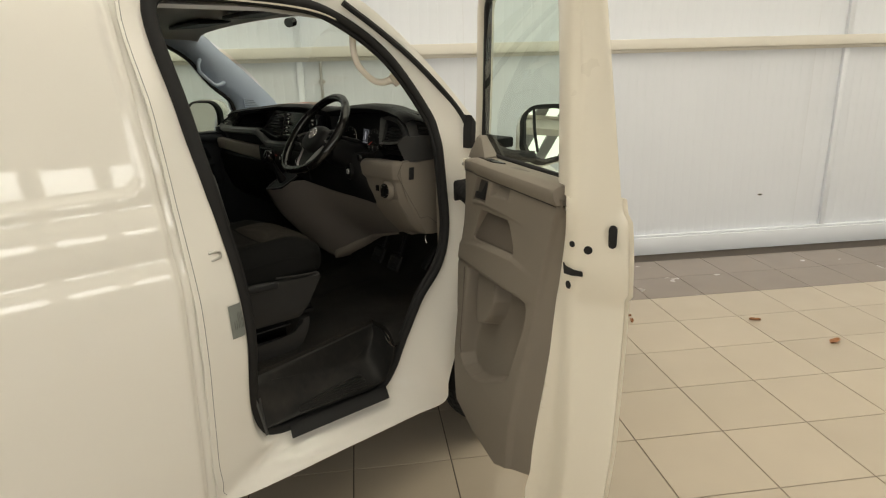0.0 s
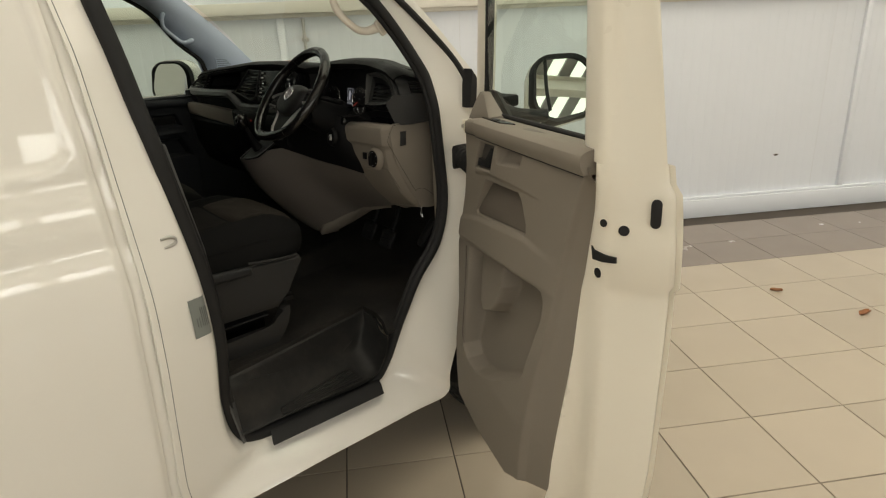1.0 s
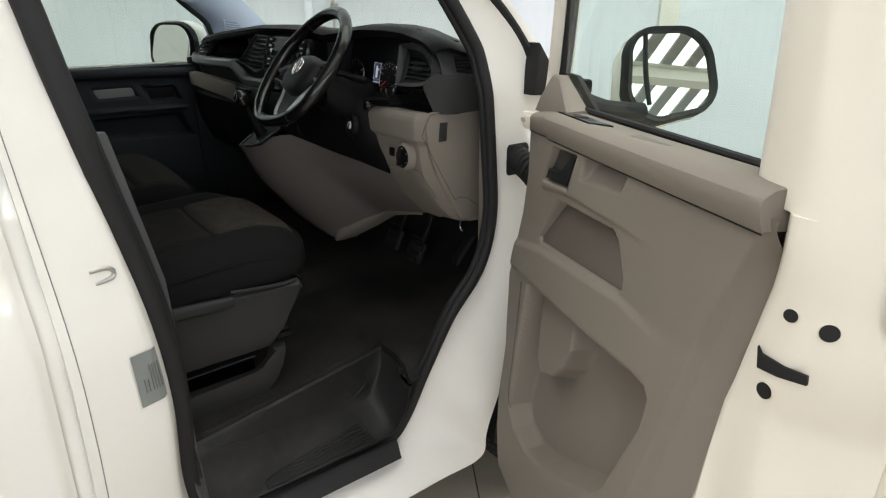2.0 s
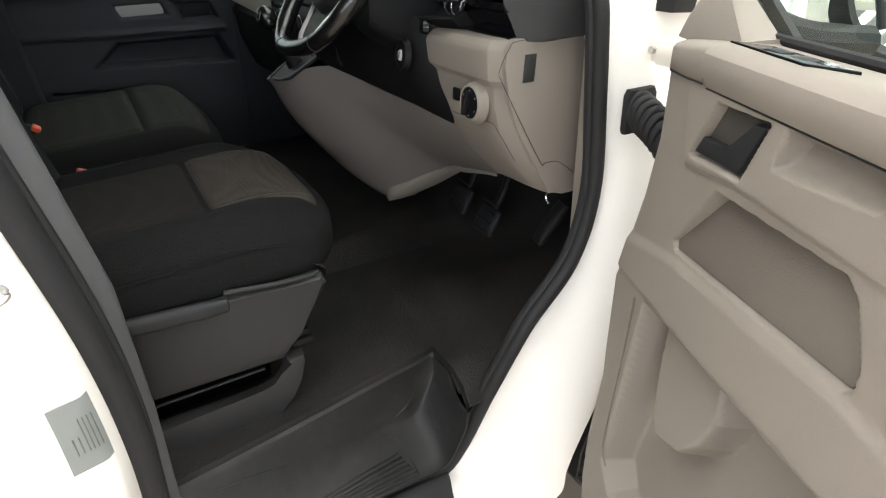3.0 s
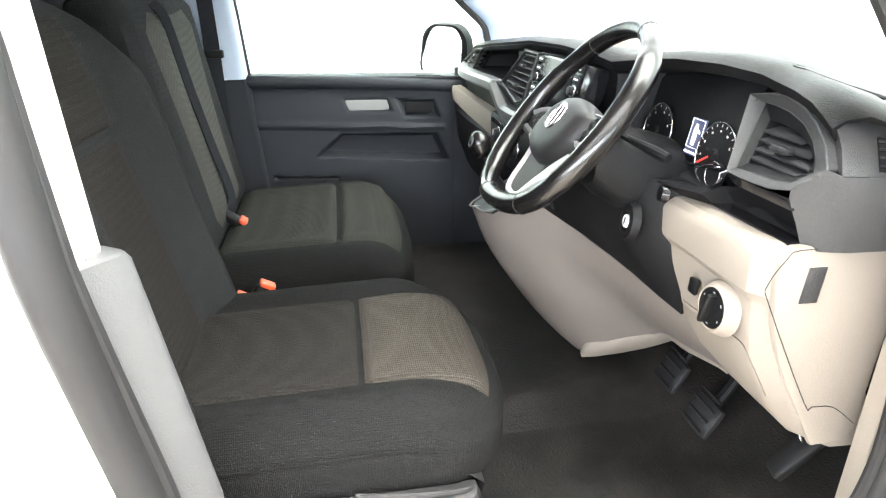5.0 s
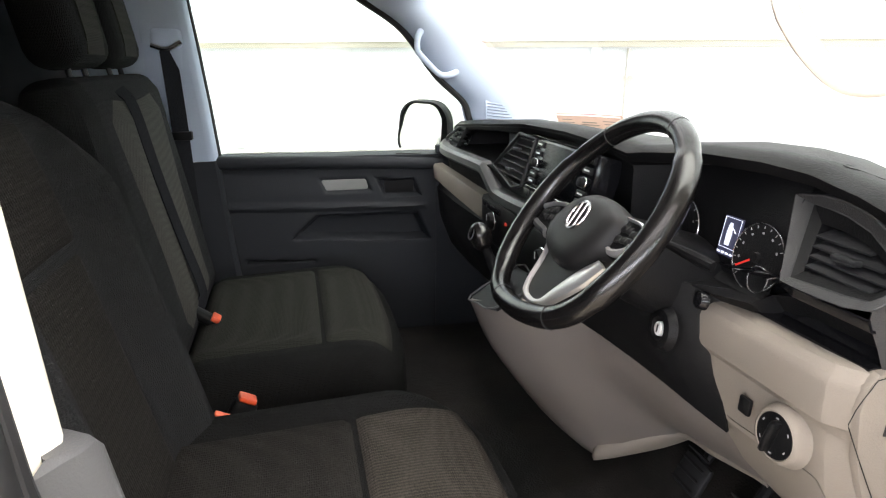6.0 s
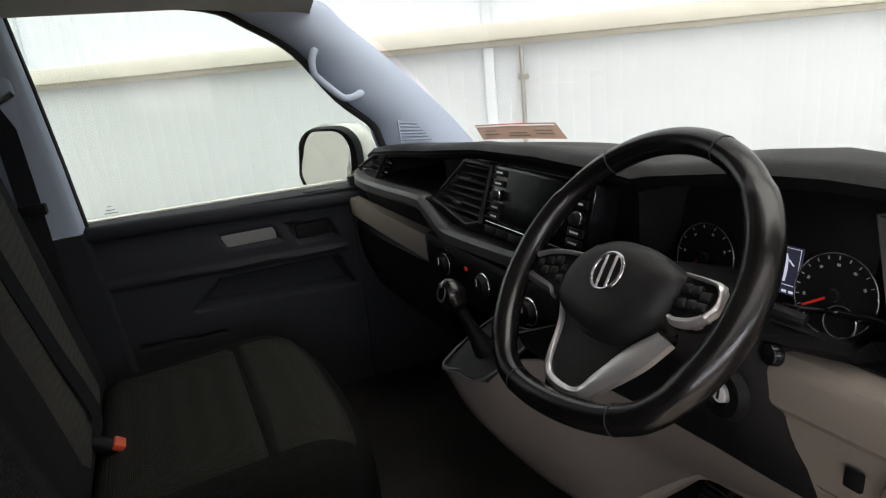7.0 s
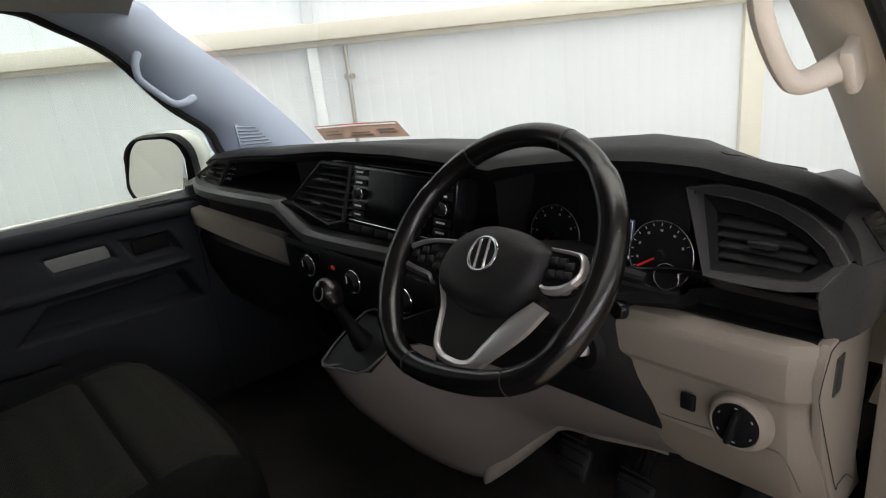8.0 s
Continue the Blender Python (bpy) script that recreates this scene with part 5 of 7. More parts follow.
dvent = part("driver_vent", grid(rows, close_v=True), GRAIN, dash, "large louvred vent in a grained grey band", sharp=24)
part("vent_funnel", grid([[q + Vector((0, 0.0028, 0)) for q in mouth], throat, [q + Vector((0, 0.035, 0)) for q in throat]], close_v=True), DASH, dvent, "black funnel of the vent", sharp=24)
part("vent_back", plate([(x, z) for x, z in THROAT], lambda a, b, d: (a, vent_y(a, b) + 0.046 - d, b), 0.003, 0), GLOSSY, dvent)
part("vent_hairline", tube([q + Vector((0.002, -0.0012, 0.0012)) for q in mouth[:6]], 0.0009, 6), BARGREY, dvent, "thin bright line over the vent")
for k in range(4):
    z = 1.3845 + 0.0112 * k
    x0 = lerp_table([(1.3755, 0.643), (1.429, 0.622)], z) + 0.001
    x1 = lerp_table([(1.380, 0.735), (1.3945, 0.755), (1.405, 0.745), (1.4235, 0.700)], z) - 0.001
    yz = vent_y((x0 + x1) / 2, z) + 0.022
    part("slat", pillow(x1 - x0, 0.026, 0.0042, 0.0018, 0, 3, Matrix.Translation(((x0 + x1) / 2, yz, z)) @ Matrix.Rotation(radians(-4), 4, "Z") @ Matrix.Rotation(radians(16), 4, "X")), GREY, dvent)
part("tab", join(pillow(0.036, 0.014, 0.0095, 0.004, 0, 3, Matrix.Translation((0.692, vent_y(0.692, 1.404) + 0.006, 1.404))), box(0.678, 0.706, vent_y(0.692, 1.404) - 0.0015, vent_y(0.692, 1.404) + 0.002, 1.4008, 1.4022, 0.0005)), GREY, dvent, "thumb tab on the slats")
# the nose below the vent: a broad facet that turns round the end of the dashboard, and the gloss black hollow under the sill
NOSE = [[(0.768, 0.177, 1.3735), (0.7645, 0.180, 1.3610), (0.766, 0.196, 1.330), (0.770, 0.207, 1.300), (0.768, 0.24, 1.296)],
        [(0.7865, 0.2035, 1.4025), (0.783, 0.204, 1.376), (0.782, 0.213, 1.335), (0.783, 0.222, 1.300), (0.78, 0.25, 1.296)],
        [(0.7955, 0.2180, 1.3960), (0.797, 0.225, 1.376), (0.795, 0.236, 1.338), (0.791, 0.250, 1.300), (0.785, 0.27, 1.296)],
        [(0.8060, 0.2480, 1.3970), (0.806, 0.255, 1.376), (0.802, 0.262, 1.338), (0.796, 0.275, 1.302), (0.785, 0.29, 1.298)],
        [(0.8080, 0.4000, 1.3940), (0.808, 0.400, 1.376), (0.804, 0.400, 1.338), (0.798, 0.400, 1.302), (0.785, 0.40, 1.298)]]
part("vent_surround", thick(grid(NOSE), 0.003), GRAIN, dash, "grained grey facet at the dashboard end", sharp=20)
hollow = [[(x, 0.178 + 0.02 * ease(0.66, 0.60, x), 1.364 - 0.02 * ease(0.62, 0.50, x)), (x, 0.184 + 0.02 * ease(0.66, 0.60, x), 1.352 - 0.012 * ease(0.62, 0.50, x)), (x, 0.214, 1.345 - 0.012 * ease(0.62, 0.50, x)), (x, 0.226, 1.322), (x, 0.214, 1.306), (x, 0.190, 1.3035)] for x in (0.50, 0.54, 0.58, 0.62, 0.66, 0.70, 0.74, 0.767)]
part("gloss_hollow", thick(grid(hollow), 0.003), GLOSSY, dash, "gloss black hollow under the vent", sharp=40)
brow = [Vector(p) for p in ((0.700, 0.224, 1.4755), (0.736, 0.213, 1.4690), (0.758, 0.212, 1.4590), (0.774, 0.213, 1.4460), (0.788, 0.213, 1.4260), (0.795, 0.216, 1.3965))]
under = [Vector(q) + Vector((-0.002, 0.012, 0.0)) for q in ((0.702, 0.223, 1.462), (0.730, 0.213, 1.453), (0.748, 0.212, 1.444), (0.765, 0.210, 1.432), (0.778, 0.206, 1.418), (0.786, 0.204, 1.402))]
back = [Vector(q) for q in ((0.700, 0.275, 1.4720), (0.734, 0.265, 1.4620), (0.753, 0.262, 1.4530), (0.769, 0.261, 1.4410), (0.788, 0.258, 1.4210), (0.806, 0.250, 1.3975))]
rows = [under, brow, [p.lerp(q, 0.15) + Vector((0.001, 0, 0.001)) for p, q in zip(brow, back)], back, [q + Vector((0.002, 0.06, -0.006)) for q in back], [q + Vector((0.004, 0.15, -0.018)) for q in back]]
part("shoulder", thick(grid([curve(r, 3) for r in rows]), 0.003), GRAIN, dash, "dark grained shoulder of the dashboard", sharp=40)
D0, D1, DD, DN = Vector((0.7745, 0.266, 1.4350)), Vector((0.8025, 0.254, 1.4025)), Vector((0.003, 0.058, -0.006)), Vector((0.74, 0.10, 0.66)) * 0.004
demist = part("demister", plate([(0.0, 0.0), (1.0, 0.0), (1.0, 1.0), (0.0, 0.9)], lambda a, b, d: D0.lerp(D1, a) + DD * b + DN * (0.2 + d), 0.6, 0.0006), GLOSSY, dash, "small side demister vent")
for k in range(4):
    part("demister_slat", tube([D0.lerp(D1, 0.14 + 0.24 * k) + DN * 0.9, D0.lerp(D1, 0.14 + 0.24 * k) + DD * 0.94 + DN * 0.9], 0.0016, 6), GREY, demist)
# loudspeaker field on top
def on_top(a, b, lift):
    """A point of the loudspeaker oval on the dash top: a along it, b across it."""
    x, y = 0.6486 + 0.60 * a - 0.80 * b, 0.3109 + 0.80 * a + 0.60 * b
    near = [(q[0], q[1], q[2]) for q in STATIONS if q[0] > 0.5]
    zt, yl = lerp_table([(q[0], q[1]) for q in near], x), lerp_table([(q[0], q[2]) for q in near], x)
    return (x, y, lerp_table([(yl, zt - 0.006), (yl + 0.035, zt - 0.001), (yl + 0.10, zt - 0.020), (0.40, zt - 0.036)], y) + lift)


spk = part("speaker_slot", tube([on_top(0.056 * math.cos(a), 0.020 * math.sin(a), 0.0045) for a in [2 * math.pi * k / 28 for k in range(28)]], 0.003, 6, True), DASH, dash, "oval loudspeaker ring")
part("speaker_mesh", grid([[on_top(0.050 * t * math.cos(2 * math.pi * k / 28), 0.016 * t * math.sin(2 * math.pi * k / 28), 0.0042) for k in range(28)] for t in (1.0, 0.75, 0.5, 0.25, 0.02)], close_v=True, caps=True), GLOSSY, spk, "black loudspeaker mesh")
part("top_crease", tube(curve([(-0.74, 0.14, 1.437), (-0.4, 0.135, 1.456), (-0.1, 0.16, 1.474), (0.15, 0.20, 1.482)], 5), 0.004, 6), DASH, dash)

# centre stack: screen with side keys, slim keys below, heater panel
STACK = pose(0.085, 0.099, 1.415, -14, 0, 0)


def stack(name, x0, x1, z0, z1, y0, y1, mt, label="", r=0.003, to=None):
    bm = box(x0, x1, y0, y1, z0, z1, r)
    bm.transform(STACK)
    return part(name, bm, mt, to or dash, label)


radio = stack("radio", -0.096, 0.19, -0.044, 0.056, 0.0, 0.05, GLOSSY, "gloss black radio with a dark screen", 0.004)
stack("screen", -0.042, 0.138, -0.036, 0.050, -0.003, 0.0, mat("dark_screen", (0.004, 0.0045, 0.0055), rough=0.25, spec=0.06, var=0.1), "dark touch screen", 0.001, radio)
for z, xx in ((0.044, -0.068), (0.025, -0.068), (-0.018, -0.068), (-0.034, -0.068), (0.044, 0.164), (0.025, 0.164), (-0.018, 0.164), (-0.034, 0.164)):
    stack("radio_key", xx - 0.018, xx + 0.018, z - 0.006, z + 0.006, -0.004, 0.004, DASH, "", 0.001, radio)
    stack("key_print", xx - 0.010, xx + 0.010, z - 0.0015, z + 0.0015, -0.0052, -0.0045, WHITEPL, "", 0, radio)
for xx in (-0.068, 0.164):
    q = STACK @ Matrix.Translation((xx, 0.0, 0.003)) @ Matrix.Rotation(radians(90), 4, "X")
    part("knob", disc(0.0095, 0.014, 24, q, 0.0085, 0.001), DASH, radio, "round knob with a chrome ring")
    part("knob_ring", ring(0.0098, 0.0014, q @ Matrix.Translation((0, 0, 0.004))), CHROME, radio)
stack("chrome_line", -0.098, 0.19, -0.0490, -0.0465, -0.002, 0.01, CHROME, "thin chrome line", 0.001)
stack("chrome_line_top", -0.05, 0.14, 0.0570, 0.0585, -0.001, 0.006, GREY, "", 0.0005)
for k in range(7):
    stack("slim_key", -0.095 + 0.041 * k, -0.057 + 0.041 * k, -0.068, -0.053, -0.004, 0.02, DASH, "", 0.002)
heater = part("heater_panel", grid([[(x, y, z) for y, z in ((0.10, 1.306), (0.066, 1.300), (0.062, 1.29), (0.066, 1.20), (0.075, 1.186), (0.12, 1.18))] for x in (-0.255, -0.24, 0.0, 0.23, 0.25)], caps=True), DASH, dash, "black heater control panel")
for x in (-0.155, 0.010, 0.165):
    q = Matrix.Translation((x, 0.064, 1.254)) @ Matrix.Rotation(radians(88), 4, "X")
    part("heater_knob", disc(0.021, 0.018, 28, q, 0.0185, 0.002), DASH, heater, "round heater knob with chrome ring")
    part("heater_ring", ring(0.0225, 0.0018, q @ Matrix.Translation((0, 0, 0.005))), CHROME, heater)
    part("heater_mark", box(x - 0.0012, x + 0.0012, 0.0445, 0.0455, 1.256, 1.270, 0), WHITEPL, heater)
for k in range(4):
    part("heater_key", box(-0.235 + 0.034 * k, -0.205 + 0.034 * k, 0.058, 0.07, 1.277, 1.291, 0.002), GLOSSY, heater)
part("red_lamp", box(-0.068, -0.058, 0.060, 0.066, 1.264, 1.271, 0.001), REDLED, heater, "small lit red lamp")

# instruments
cl = part("instrument_panel", grid([[(x, y, z) for y, z in ((0.252, 1.475), (0.232, 1.45), (0.205, 1.33), (0.19, 1.32))] for x in (0.325, 0.33, 0.46, 0.59, 0.596)]), DASH, dash, "dark instrument panel with two dials")
CL = pose(0.462, 0.2095, 1.368, -9.5, 0, 0)


def dial(cx, r, ticks, needle, small):
    q = CL @ Matrix.Translation((cx, -0.003, 0)) @ Matrix.Rotation(radians(90), 4, "X")
    d = part("dial", disc(r, 0.002, 40, q), DASH, cl, "round dial with pale ticks and a red needle")
    part("dial_ring", ring(r, 0.0011, q @ Matrix.Translation((0, 0, 0.002))), CHROME, d)
    for k in range(ticks):
        a = radians(225 - 200 * k / (ticks - 1))
        part("tick", turned(box(r * 0.86, r * 0.94, -0.0005, 0.0005, 0.0022, 0.0028, 0), q @ Matrix.Rotation(a, 4, "Z")), DIALPR, d)
        if k % 2 == 0:
            part("figure", turned(box(r * 0.70, r * 0.76, -0.0018, 0.0018, 0.0022, 0.0026, 0), q @ Matrix.Rotation(a, 4, "Z")), DIALPR, d)
    part("needle", turned(box(0.0, r * 0.8, -0.0014, 0.0014, 0.004, 0.0055, 0), q @ Matrix.Rotation(radians(needle), 4, "Z")), REDPL, d, "red needle")
    part("needle_cap", disc(0.008, 0.008, 20, q, 0.007), DASH, d)
    part("small_dial", ring(small, 0.0012, q @ Matrix.Translation((0.012, -r * 0.58, 0.003))), CHROME, d)


dial(-0.078, 0.047, 9, 215, 0.016)
dial(0.102, 0.047, 13, 212, 0.018)
part("display", turned(box(0.020, 0.058, -0.004, -0.001, -0.016, 0.042, 0.001), CL), SCREEN_BG, cl, "small lit display")
part("display_rim", turned(tube([(0.022, -0.0045, -0.004), (0.056, -0.0045, -0.004), (0.056, -0.0045, 0.040), (0.022, -0.0045, 0.040)], 0.0006, 6, True), CL), SCREEN, cl, "pale lit display lines")
part("car_picture", turned(plate([(0.033, 0.0), (0.042, 0.0), (0.043, 0.014), (0.042, 0.027), (0.040, 0.033), (0.035, 0.033), (0.033, 0.027), (0.032, 0.014)], lambda a, b, d: (a, -0.0048 - d, b), 0.0004, 0), CL), SCREEN, cl, "lit outline of a car")
part("open_door_mark", turned(tube([(0.043, -0.005, 0.026), (0.050, -0.005, 0.020)], 0.0008, 6), CL), SCREEN, cl)
for k in range(4):
    part("display_text", turned(box(0.022 + 0.009 * k, 0.028 + 0.009 * k, -0.0052, -0.0046, -0.013, -0.010, 0), CL), SCREEN, cl)

# driver's lower panel, end face, light switch
LOWER = [(0.215, 1.300), (0.178, 1.299), (0.172, 1.297), (0.163, 1.288), (0.160, 1.282), (0.159, 1.276), (0.1605, 1.238), (0.162, 1.232), (0.171, 1.221), (0.173, 1.215), (0.175, 1.19), (0.188, 1.13), (0.225, 1.06), (0.275, 1.005), (0.30, 0.992), (0.38, 0.99)]
rows = []
for x, k in ((0.506, 0.0), (0.514, 0.25), (0.54, 0.38), (0.62, 0.6), (0.70, 0.8), (0.742, 0.95), (0.747, 0.96), (0.770, 1.0), (0.776, 1.0)):
    inset = 0.012 if x < 0.51 else 0.75 * max(0.0, x - 0.745)
    lean = 0.06 * (1 - k) ** 2
    rows.append([(x + lean * ease(1.25, 1.11, z), y + inset + (0.062 * (1 - k) * ease(1.13, 1.0, z)), z - 0.055 * (1 - k) * ease(1.13, 1.0, z) + 0.012 * (k - 0.5) * ease(1.2, 1.3, z)) for y, z in LOWER])
knee = part("lower_panel", grid(rows, caps=True), TAUPE, dash, "taupe lower dashboard panel", sharp=18)
part("end_face", plate([(0.176, 1.262), (0.180, 1.29), (0.192, 1.306), (0.345, 1.306), (0.36, 1.27), (0.352, 1.02), (0.335, 1.004), (0.290, 1.0), (0.272, 1.03), (0.208, 1.14), (0.186, 1.20)], lambda a, b, d: (0.770 + d, a, b), 0.010, 0.004), TAUPE, dash, "taupe end face with a fuse cover")
seam = curve([(0.782, 0.30, 1.302), (0.782, 0.20, 1.303), (0.782, 0.182, 1.292), (0.782, 0.163, 1.258), (0.782, 0.172, 1.23), (0.782, 0.258, 1.078), (0.782, 0.272, 1.070), (0.782, 0.305, 1.066), (0.782, 0.345, 1.035)], 3)
part("cover_seam", tube(seam, 0.0006, 6), RUBBER, dash, "thin dark joint of the fuse cover")
part("cover_tab", plate([(0.213, 1.230), (0.217, 1.278), (0.241, 1.278), (0.237, 1.230)], lambda a, b, d: (0.7785 + d, a, b), 0.004, 0.001), GRAIN, dash, "dark grey cover tab")
LS = pose(0.695, 0.164, 1.184, 90 - 4, 0, 0) @ Matrix.Diagonal((0.76, 0.76, 0.7, 1))
part("switch_bezel", turned(grid([[(r * math.cos(a), r * math.sin(a), h) for r, h in ((0.054, -0.012), (0.048, 0.004), (0.044, 0.013), (0.040, 0.015), (0.038, 0.012))] for a in [2 * math.pi * k / 36 for k in range(36)]], close_u=True), LS), TAUPE, knee, "raised taupe switch surround", sharp=50)
part("light_switch", disc(0.039, 0.014, 36, LS, 0.038, 0.001), DASH, knee, "round black light switch")
part("switch_grip", turned(pillow(0.012, 0.062, 0.022, 0.005, 0.002, 4), LS @ Matrix.Translation((0, 0, 0.022)) @ Matrix.Rotation(radians(-14), 4, "Z")), DASH, knee, "rotary grip")
for a in (-120, -60, 0, 60, 120, 180):
    part("switch_mark", turned(box(-0.0026, 0.0026, 0.0295, 0.0320, 0.0142, 0.0148, 0), LS @ Matrix.Rotation(radians(a), 4, "Z")), DIALPR, knee)
part("blank_switch", turned(box(-0.0105, 0.0105, -0.003, 0.004, -0.012, 0.012, 0.003), pose(0.628, 0.166, 1.186, -3, 0, 0)), DASH, knee, "black blanked switch")
part("bonnet_pull", turned(box(-0.006, 0.008, -0.004, 0.01, -0.008, 0.008, 0.003), pose(0.645, 0.199, 1.135, -30, 0, 0)), TAUPE, knee)
part("tray_seam", tube(curve([(0.575, 0.187, 1.137), (0.60, 0.185, 1.138), (0.72, 0.182, 1.150), (0.745, 0.185, 1.14), (0.755, 0.22, 1.075)], 4), 0.0008, 6), TAUPE_DARK, knee)

# console and knee panel in one sweep under the gear lever and the column
SWEEP = [[(-0.02, 0.36, 1.13), (0.005, 0.06, 1.13), (0.030, -0.040, 1.130), (0.12, -0.012, 1.160), (0.20, 0.070, 1.180), (0.30, 0.138, 1.142), (0.45, 0.172, 1.126), (0.60, 0.19, 1.115)],
         [(0.0, 0.38, 1.02), (0.030, 0.08, 1.02), (0.052, 0.005, 1.025), (0.150, 0.035, 1.055), (0.235, 0.12, 1.085), (0.33, 0.19, 1.062), (0.46, 0.215, 1.062), (0.60, 0.222, 1.062)],
         [(0.04, 0.42, 0.90), (0.075, 0.18, 0.89), (0.102, 0.105, 0.890), (0.182, 0.155, 0.925), (0.25, 0.24, 0.965), (0.34, 0.275, 0.975), (0.47, 0.275, 1.0), (0.61, 0.262, 1.012)],
         [(0.08, 0.46, 0.82), (0.115, 0.27, 0.80), (0.140, 0.190, 0.808), (0.195, 0.245, 0.845), (0.245, 0.335, 0.895), (0.345, 0.335, 0.925), (0.485, 0.315, 0.965), (0.62, 0.295, 0.985)],
         [(0.10, 0.48, 0.80), (0.14, 0.31, 0.782), (0.163, 0.228, 0.787), (0.203, 0.295, 0.824), (0.241, 0.388, 0.870), (0.35, 0.372, 0.902), (0.50, 0.342, 0.946), (0.63, 0.315, 0.970)]]
SWEEP = [r[:6] + [(r[6][0], r[6][1] + 0.010, r[6][2]), (r[7][0], r[7][1] + 0.030, r[7][2] + 0.01)] for r in SWEEP]
rows = [list(c) for c in zip(*[curve(c, 4) for c in zip(*SWEEP)])]
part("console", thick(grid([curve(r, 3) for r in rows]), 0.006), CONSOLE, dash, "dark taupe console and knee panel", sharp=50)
foot = curve(SWEEP[4][1:7], 5)
n = len(foot) - 1
swell = [min(1.0, 4 * k / n, 3.0 * (n - k) / n) for k in range(n + 1)]
lip_rows = [[p + Vector((a * w, b * w, c)) for p, w in zip(foot, swell)] for a, b, c in ((0.0, -0.006, 0.040), (0.002, -0.014, 0.033), (0.006, -0.026, 0.018), (0.006, -0.028, 0.004), (0.003, -0.020, -0.007), (0.0, 0.02, -0.010), (0.0, 0.06, -0.008))]
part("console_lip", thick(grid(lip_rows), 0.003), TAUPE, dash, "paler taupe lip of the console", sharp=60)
part("gear_gate", thick(grid([[(0.03, -0.042, 1.134), (0.10, -0.046, 1.143), (0.165, -0.030, 1.157)], [(0.036, 0.0, 1.165), (0.10, 0.0, 1.172), (0.170, 0.01, 1.182)], [(0.045, 0.055, 1.20), (0.11, 0.058, 1.205), (0.175, 0.06, 1.212)]]), 0.006), DASH, dash, "black gear lever gate")
part("gate_rim", tube(curve([(0.031, -0.044, 1.138), (0.10, -0.049, 1.147), (0.164, -0.033, 1.160), (0.176, 0.058, 1.215), (0.11, 0.060, 1.208), (0.046, 0.056, 1.204)], 3, True), 0.002, 8, True), TRIMGREY, dash, "thin grey gate rim")
gear = part("gear_lever", tube(curve([(0.10, 0.01, 1.17), (0.10, -0.015, 1.22), (0.101, -0.035, 1.265)], 4), [0.022, 0.020, 0.017, 0.014, 0.012, 0.011, 0.010, 0.010, 0.010], 12), DASH, dash, "leather gear lever with a chrome-capped knob")
part("gear_knob", pillow(0.046, 0.044, 0.054, 0.021, 0.004, 8, pose(0.102, -0.046, 1.288, 18, 0, 0)), LEATHER, gear)
part("knob_cap", ring(0.014, 0.0012, pose(0.102, -0.066, 1.298, 72, 0, 0)), TRIMGREY, gear)
# steering column, key
col = part("column_shroud", grid([curve([Vector((0.43 + a * w, y + s * 0.42, 1.352 + b * h + s)) for a, b in ((-1, 0), (-0.8, 0.75), (0, 1), (0.8, 0.75), (1, 0), (0.85, -0.8), (0, -1.1), (-0.85, -0.8))], 3, True) for y, w, h, s in ((0.055, 0.058, 0.052, 0.0), (0.08, 0.066, 0.062, -0.010), (0.15, 0.070, 0.07, -0.035), (0.23, 0.072, 0.075, -0.06))], close_v=True, caps=True), DASH, dash, "black steering column shroud")
COLUMN = [[(0.19, 0.02, 1.235), (0.27, 0.07, 1.27), (0.36, 0.10, 1.30), (0.45, 0.115, 1.315), (0.51, 0.145, 1.318), (0.545, 0.19, 1.318)],
          [(0.195, 0.03, 1.21), (0.28, 0.095, 1.205), (0.37, 0.112, 1.21), (0.45, 0.118, 1.225), (0.503, 0.126, 1.238), (0.54, 0.18, 1.24)],
          [(0.20, 0.060, 1.182), (0.30, 0.128, 1.145), (0.38, 0.152, 1.132), (0.45, 0.162, 1.127), (0.53, 0.172, 1.120), (0.58, 0.185, 1.112)]]
part("column_panel", thick(grid([list(c) for c in zip(*[curve(c, 4) for c in zip(*COLUMN)])]), 0.006), DASH, dash, "black panel round the ignition lock", sharp=60)
KEY = pose(0.499, 0.119, 1.245, 90 - 8, 0, -6)
part("lock_ring", turned(grid([[(r * math.cos(a), r * math.sin(a), h) for r, h in ((0.034, -0.004), (0.029, 0.008), (0.018, 0.010), (0.0125, 0.003))] for a in [2 * math.pi * k / 32 for k in range(32)]], close_u=True), KEY), DASH, dash, "dark lock surround")
lock = part("ignition_lock", disc(0.0115, 0.010, 28, KEY, 0.0105, 0.001), LOCKM, dash, "bright round ignition lock")
part("key_slot", turned(box(-0.0018, 0.0018, -0.006, 0.006, 0.0102, 0.0108, 0), KEY), RUBBER, lock)
part("adjust_knob", disc(0.014, 0.012, 24, pose(0.535, 0.155, 1.30, 80, 0, -10), 0.012, 0.002), GLOSSY, dash, "small round black knob")
for sx in (1, -1):
    part("column_stalk", tube(curve([(0.43 + 0.05 * sx, 0.09, 1.385), (0.43 + 0.11 * sx, 0.10, 1.380), (0.43 + 0.165 * sx, 0.115, 1.372)], 4), [0.005, 0.0052, 0.0055, 0.006, 0.007, 0.008, 0.0085, 0.0085, 0.007], 10), DASH, dash, "grey column stalk with white print")

